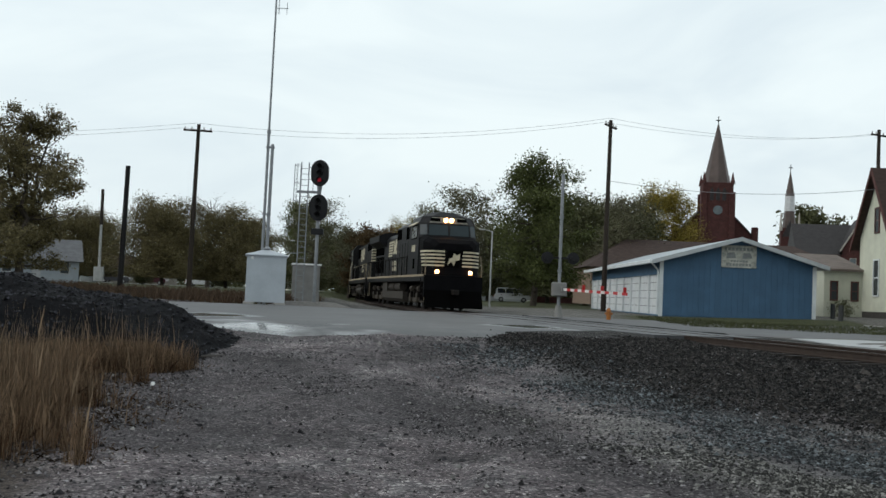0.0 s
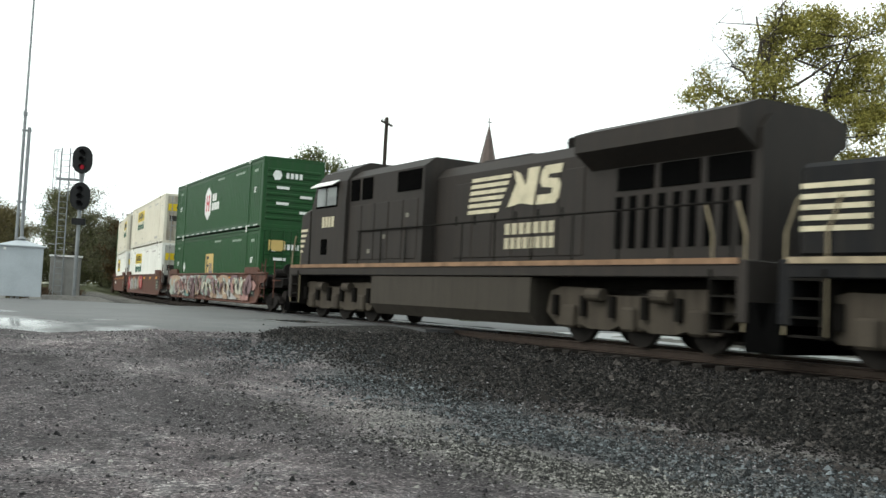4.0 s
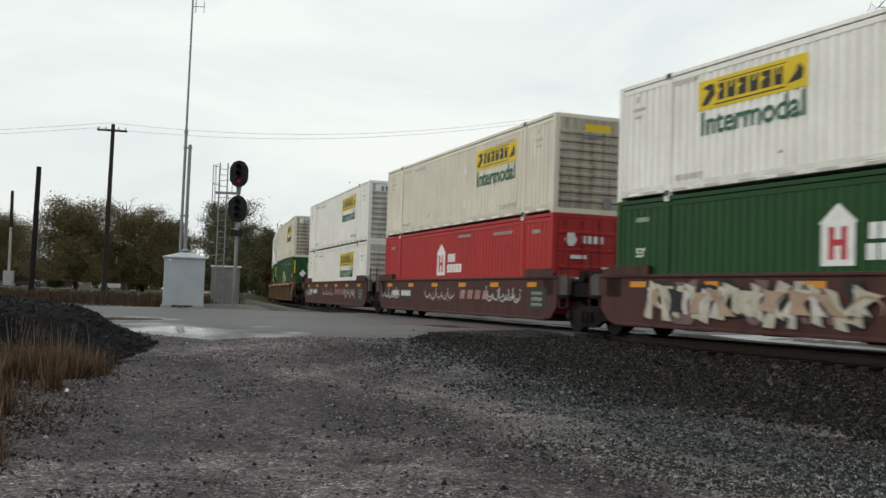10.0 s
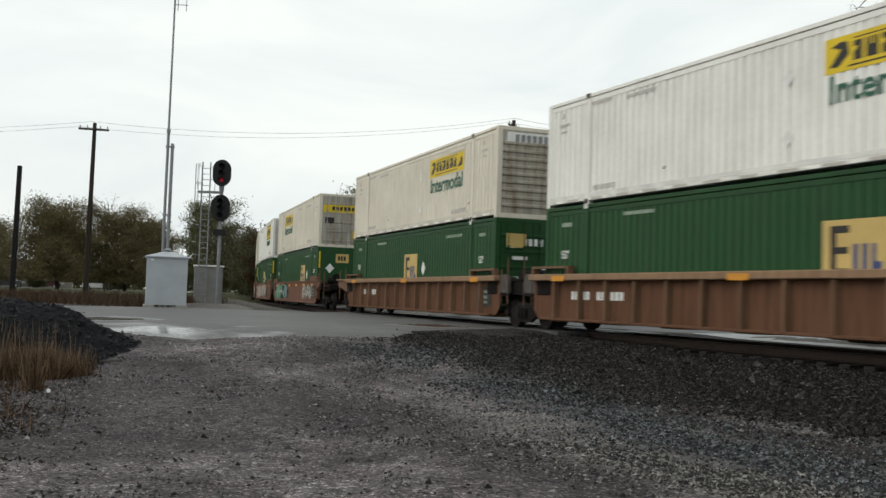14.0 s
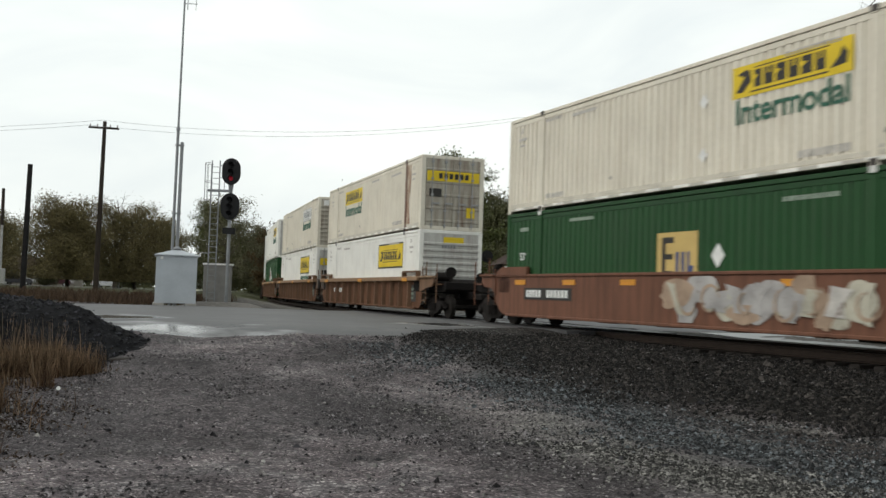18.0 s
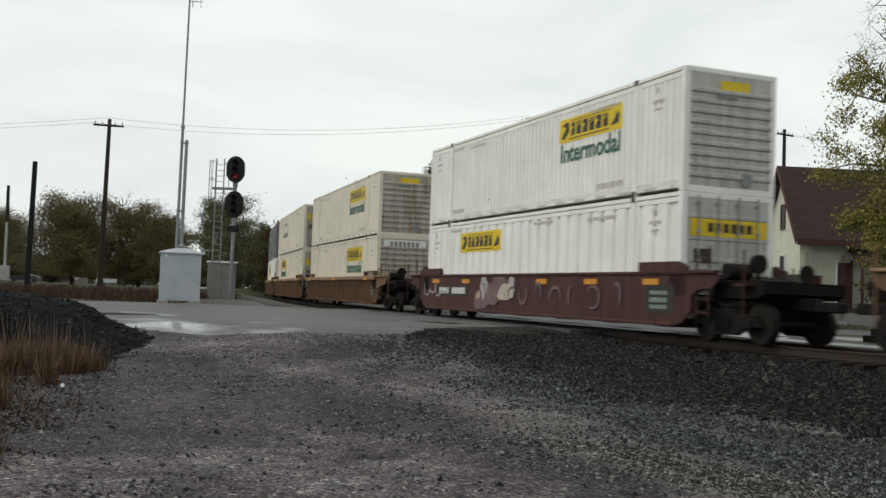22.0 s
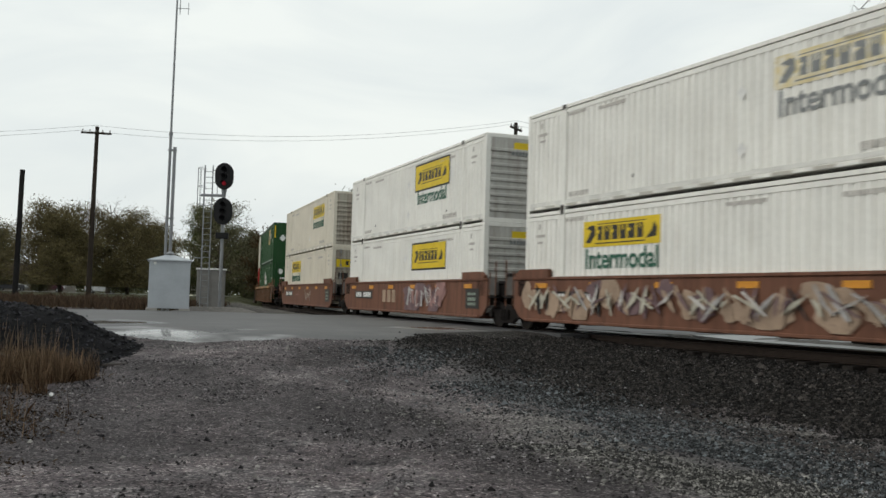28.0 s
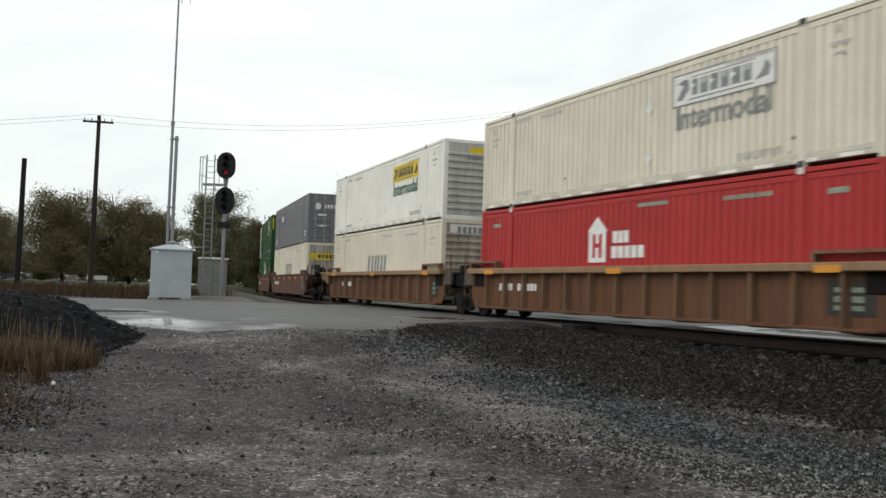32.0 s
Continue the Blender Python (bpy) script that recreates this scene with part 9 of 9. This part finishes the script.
    part("chimney", boxes("chimney", brick, ((8.2, 9, 12), (9.2, 10, 19.6))), None, f)
    # low brick building behind the storage doors
    b = thing("low_building", "long low brick building with a brown hipped roof", "building", m=pose(10.4, 95.0, 1.9, 0, 0, 2.2))
    tan = mat("tan_brick", (0.22, 0.16, 0.12), 0.85, vary=0.25, scale=3)
    part("wall", boxes("wall", tan, ((0, 0, -0.6), (26, 13, 3.0))), None, b)
    roof = bmesh.new()
    lo = [roof.verts.new(p) for p in ((-0.6, -0.6, 3.0), (26.6, -0.6, 3.0), (26.6, 13.6, 3.0), (-0.6, 13.6, 3.0))]
    hi = [roof.verts.new(p) for p in ((4.5, 6.5, 6.2), (21.5, 6.5, 6.2))]
    for q in ((lo[0], lo[1], hi[1], hi[0]), (lo[1], lo[2], hi[1]), (lo[2], lo[3], hi[0], hi[1]), (lo[3], lo[0], hi[0]), lo[::-1]):
        roof.faces.new(q)
    part("roof", roof, mat("brown_shingles", (0, 0, 0)), b)
    for x in (1.5, 3.6):
        window(b, x, -0.01, 0.7, 0.8, 1.5, stone, glass)


def parked_car(colour_name, colour, x, y, turn, tall=1.0):
    paintm = mat("car_paint_" + colour_name, colour, 0.3, vary=0.05, coat=0.5)
    glass, rub = mat("car_glass", (0.02, 0.025, 0.03), 0.1), mat("tyre_rubber", (0.015, 0.015, 0.015), 0.8)
    c = thing("parked_car", "%s passenger car parked along the far street" % colour_name, "car", "cars parked along the street", m=pose(x, y, ground_z(x, y), 0, 0, turn))
    bm = bmesh.new()
    add_prism(bm, ((-2.3, 0.35), (2.25, 0.35), (2.35, 0.6), (2.2, 0.95), (1.2, 1.05), (-2.2, 1.08), (-2.38, 0.7)), -0.9, 0.9)
    bmesh.ops.bevel(bm, geom=bm.edges[:], offset=0.06, segments=2, affect="EDGES")
    part("body", bm, paintm, c)
    bm = bmesh.new()
    t = 1.05 + 0.62 * tall
    add_prism(bm, ((-2.15, 1.04), (1.35, 1.02), (0.45, t), (-1.7, t + 0.03), (-2.05, t - 0.1)), -0.78, 0.78)
    bmesh.ops.bevel(bm, geom=bm.edges[:], offset=0.05, segments=1, affect="EDGES")
    part("cabin", bm, paintm, c)
    for y0 in (-0.79, 0.775):
        for x0, x1 in ((-1.9, -0.95), (-0.85, 0.05), (0.12, 0.8)):
            bm = bmesh.new()
            add_prism(bm, ((x0, 1.12), (x1, 1.12), (min(x1, 0.5), t - 0.1), (x0, t - 0.1)), y0, y0 + 0.015)
            part("window", bm, glass, c)
    for wx in (-1.45, 1.45):
        for wy in (-0.82, 0.82):
            bm = bmesh.new()
            add_tube(bm, (wx, wy - 0.1, 0.32), (wx, wy + 0.1, 0.32), 0.32, sides=16)
            w = part("wheel", bm, rub, c)
            bm = bmesh.new()
            add_tube(bm, (wx, wy - 0.11, 0.32), (wx, wy + 0.11, 0.32), 0.18, sides=12)
            part("rim", bm, mat("pale_pole_steel", (0, 0, 0)), w)
    for lx, m, nm in ((2.3, mat("headlamp_glass", (0.5, 0.5, 0.5), 0.2), "headlight"), (-2.36, mat("red_lamp_glass", (0.35, 0.02, 0.02), 0.3), "tail_light")):
        for ly in (-0.62, 0.62):
            part(nm, boxes(nm, m, ((lx - 0.06, ly - 0.16, 0.68), (lx + 0.03, ly + 0.16, 0.86)), bevel=0.02), None, c)


def cottage(x, y, w, d, wall_h, ridge, turn, wall_mat, roof_mat, label):
    glass, trim = mat("house_glass", (0, 0, 0)), mat("grey_window_trim", (0.3, 0.3, 0.3), 0.6)
    h = thing("cottage", label, "house", "houses along the far street", m=pose(x, y, ground_z(x, y), 0, 0, turn))
    part("wall", boxes("wall", wall_mat, ((-w / 2, 0, -0.5), (w / 2, d, wall_h))), None, h)
    bm = bmesh.new()
    add_prism(bm, ((-0.5, wall_h - 0.1), (d + 0.5, wall_h - 0.1), (d / 2, ridge)), -w / 2 - 0.4, w / 2 + 0.4, "x")
    part("roof", bm, roof_mat, h)
    n = max(2, int(w / 2.4))
    for k in range(n):
        xx = -w / 2 + w * (k + 0.5) / n
        if k == n // 2:
            part("door", boxes("door", trim, ((xx - 0.45, -0.05, 0.0), (xx + 0.45, 0.0, 2.05))), None, h)
        else:
            window(h, xx, -0.005, 0.9, 0.8, 1.2, trim, glass)


def build_far_street():
    asphalt = mat("pale_dry_asphalt", (0.20, 0.20, 0.195), 0.8, vary=0.15, scale=0.3)
    bm = bmesh.new()
    pts = [(-110, 138), (-60, 142), (-30, 144), (-14, 143), (0, 140)]
    rows = []
    for x, y in pts:
        rows.append((bm.verts.new((x, y - 7, ground_z(x, y - 7) + 0.06)), bm.verts.new((x, y + 7, ground_z(x, y + 7) + 0.06))))
    for a, b in zip(rows, rows[1:]):
        bm.faces.new((a[0], b[0], b[1], a[1]))
    tagged(part("far_street", bm, asphalt), "pale asphalt street beyond the trees", "road", kind="structure")
    white, grey = mat("white_clapboard", (0.36, 0.37, 0.37), 0.6, vary=0.1, scale=1), mat("grey_shingles", (0.10, 0.10, 0.105), 0.85, vary=0.25, scale=2)
    tan = mat("cream_clapboard", (0, 0, 0))
    cottage(-75.5, 168, 13, 8, 3.0, 6.4, 0, white, grey, "white clapboard bungalow with a grey roof")
    cottage(-46.3, 101, 8.4, 8, 2.3, 4.6, 26, mat("pale_blue_clapboard", (0.24, 0.26, 0.28), 0.65, vary=0.12, scale=1), grey, "pale clapboard house with a grey roof behind the heap")
    cottage(-61.5, 172, 11, 8, 2.7, 4.9, 0, mat("tan_clapboard", (0.17, 0.155, 0.13), 0.7, vary=0.15, scale=1), mat("brown_shingles", (0, 0, 0)), "low tan house with a brown roof")
    cottage(-30.5, 172, 6.5, 8, 2.9, 5.8, 20, tan, grey, "cream house partly hidden behind the cabinet")
    cottage(-17, 190, 8, 8, 2.9, 5.4, 0, white, grey, "pale house seen past the signal")
    cottage(2.0, 150, 8, 7, 2.6, 4.4, 0, white, grey, "low pale building behind the trees")
    cottage(12.5, 135, 10, 7, 2.6, 4.2, 0, brick_mat(), grey, "low red brick house behind the turf")
    parked_car("white", (0.62, 0.63, 0.63), -42.5, 149, 8, 1.1)
    parked_car("maroon", (0.06, 0.02, 0.025), -50.6, 150, 4)
    parked_car("dark grey", (0.05, 0.05, 0.055), -56.4, 150.5, 4)
    parked_car("dark blue", (0.03, 0.04, 0.06), -18.5, 150, 6)
    parked_car("black", (0.02, 0.02, 0.022), -66.5, 148, 4)
    parked_car("white", (0.62, 0.63, 0.63), 4.0, 128, 0, 1.2)
    parked_car("silver", (0.32, 0.33, 0.34), -82, 140, 4)


build_ground()
build_road()
build_track()
build_signals()
build_poles()
build_garage()
build_house()
build_churches()
build_far_street()
build_trees()
build_grass()
build_pile()
build_stones()
build_locomotives()
build_cars()
motions()
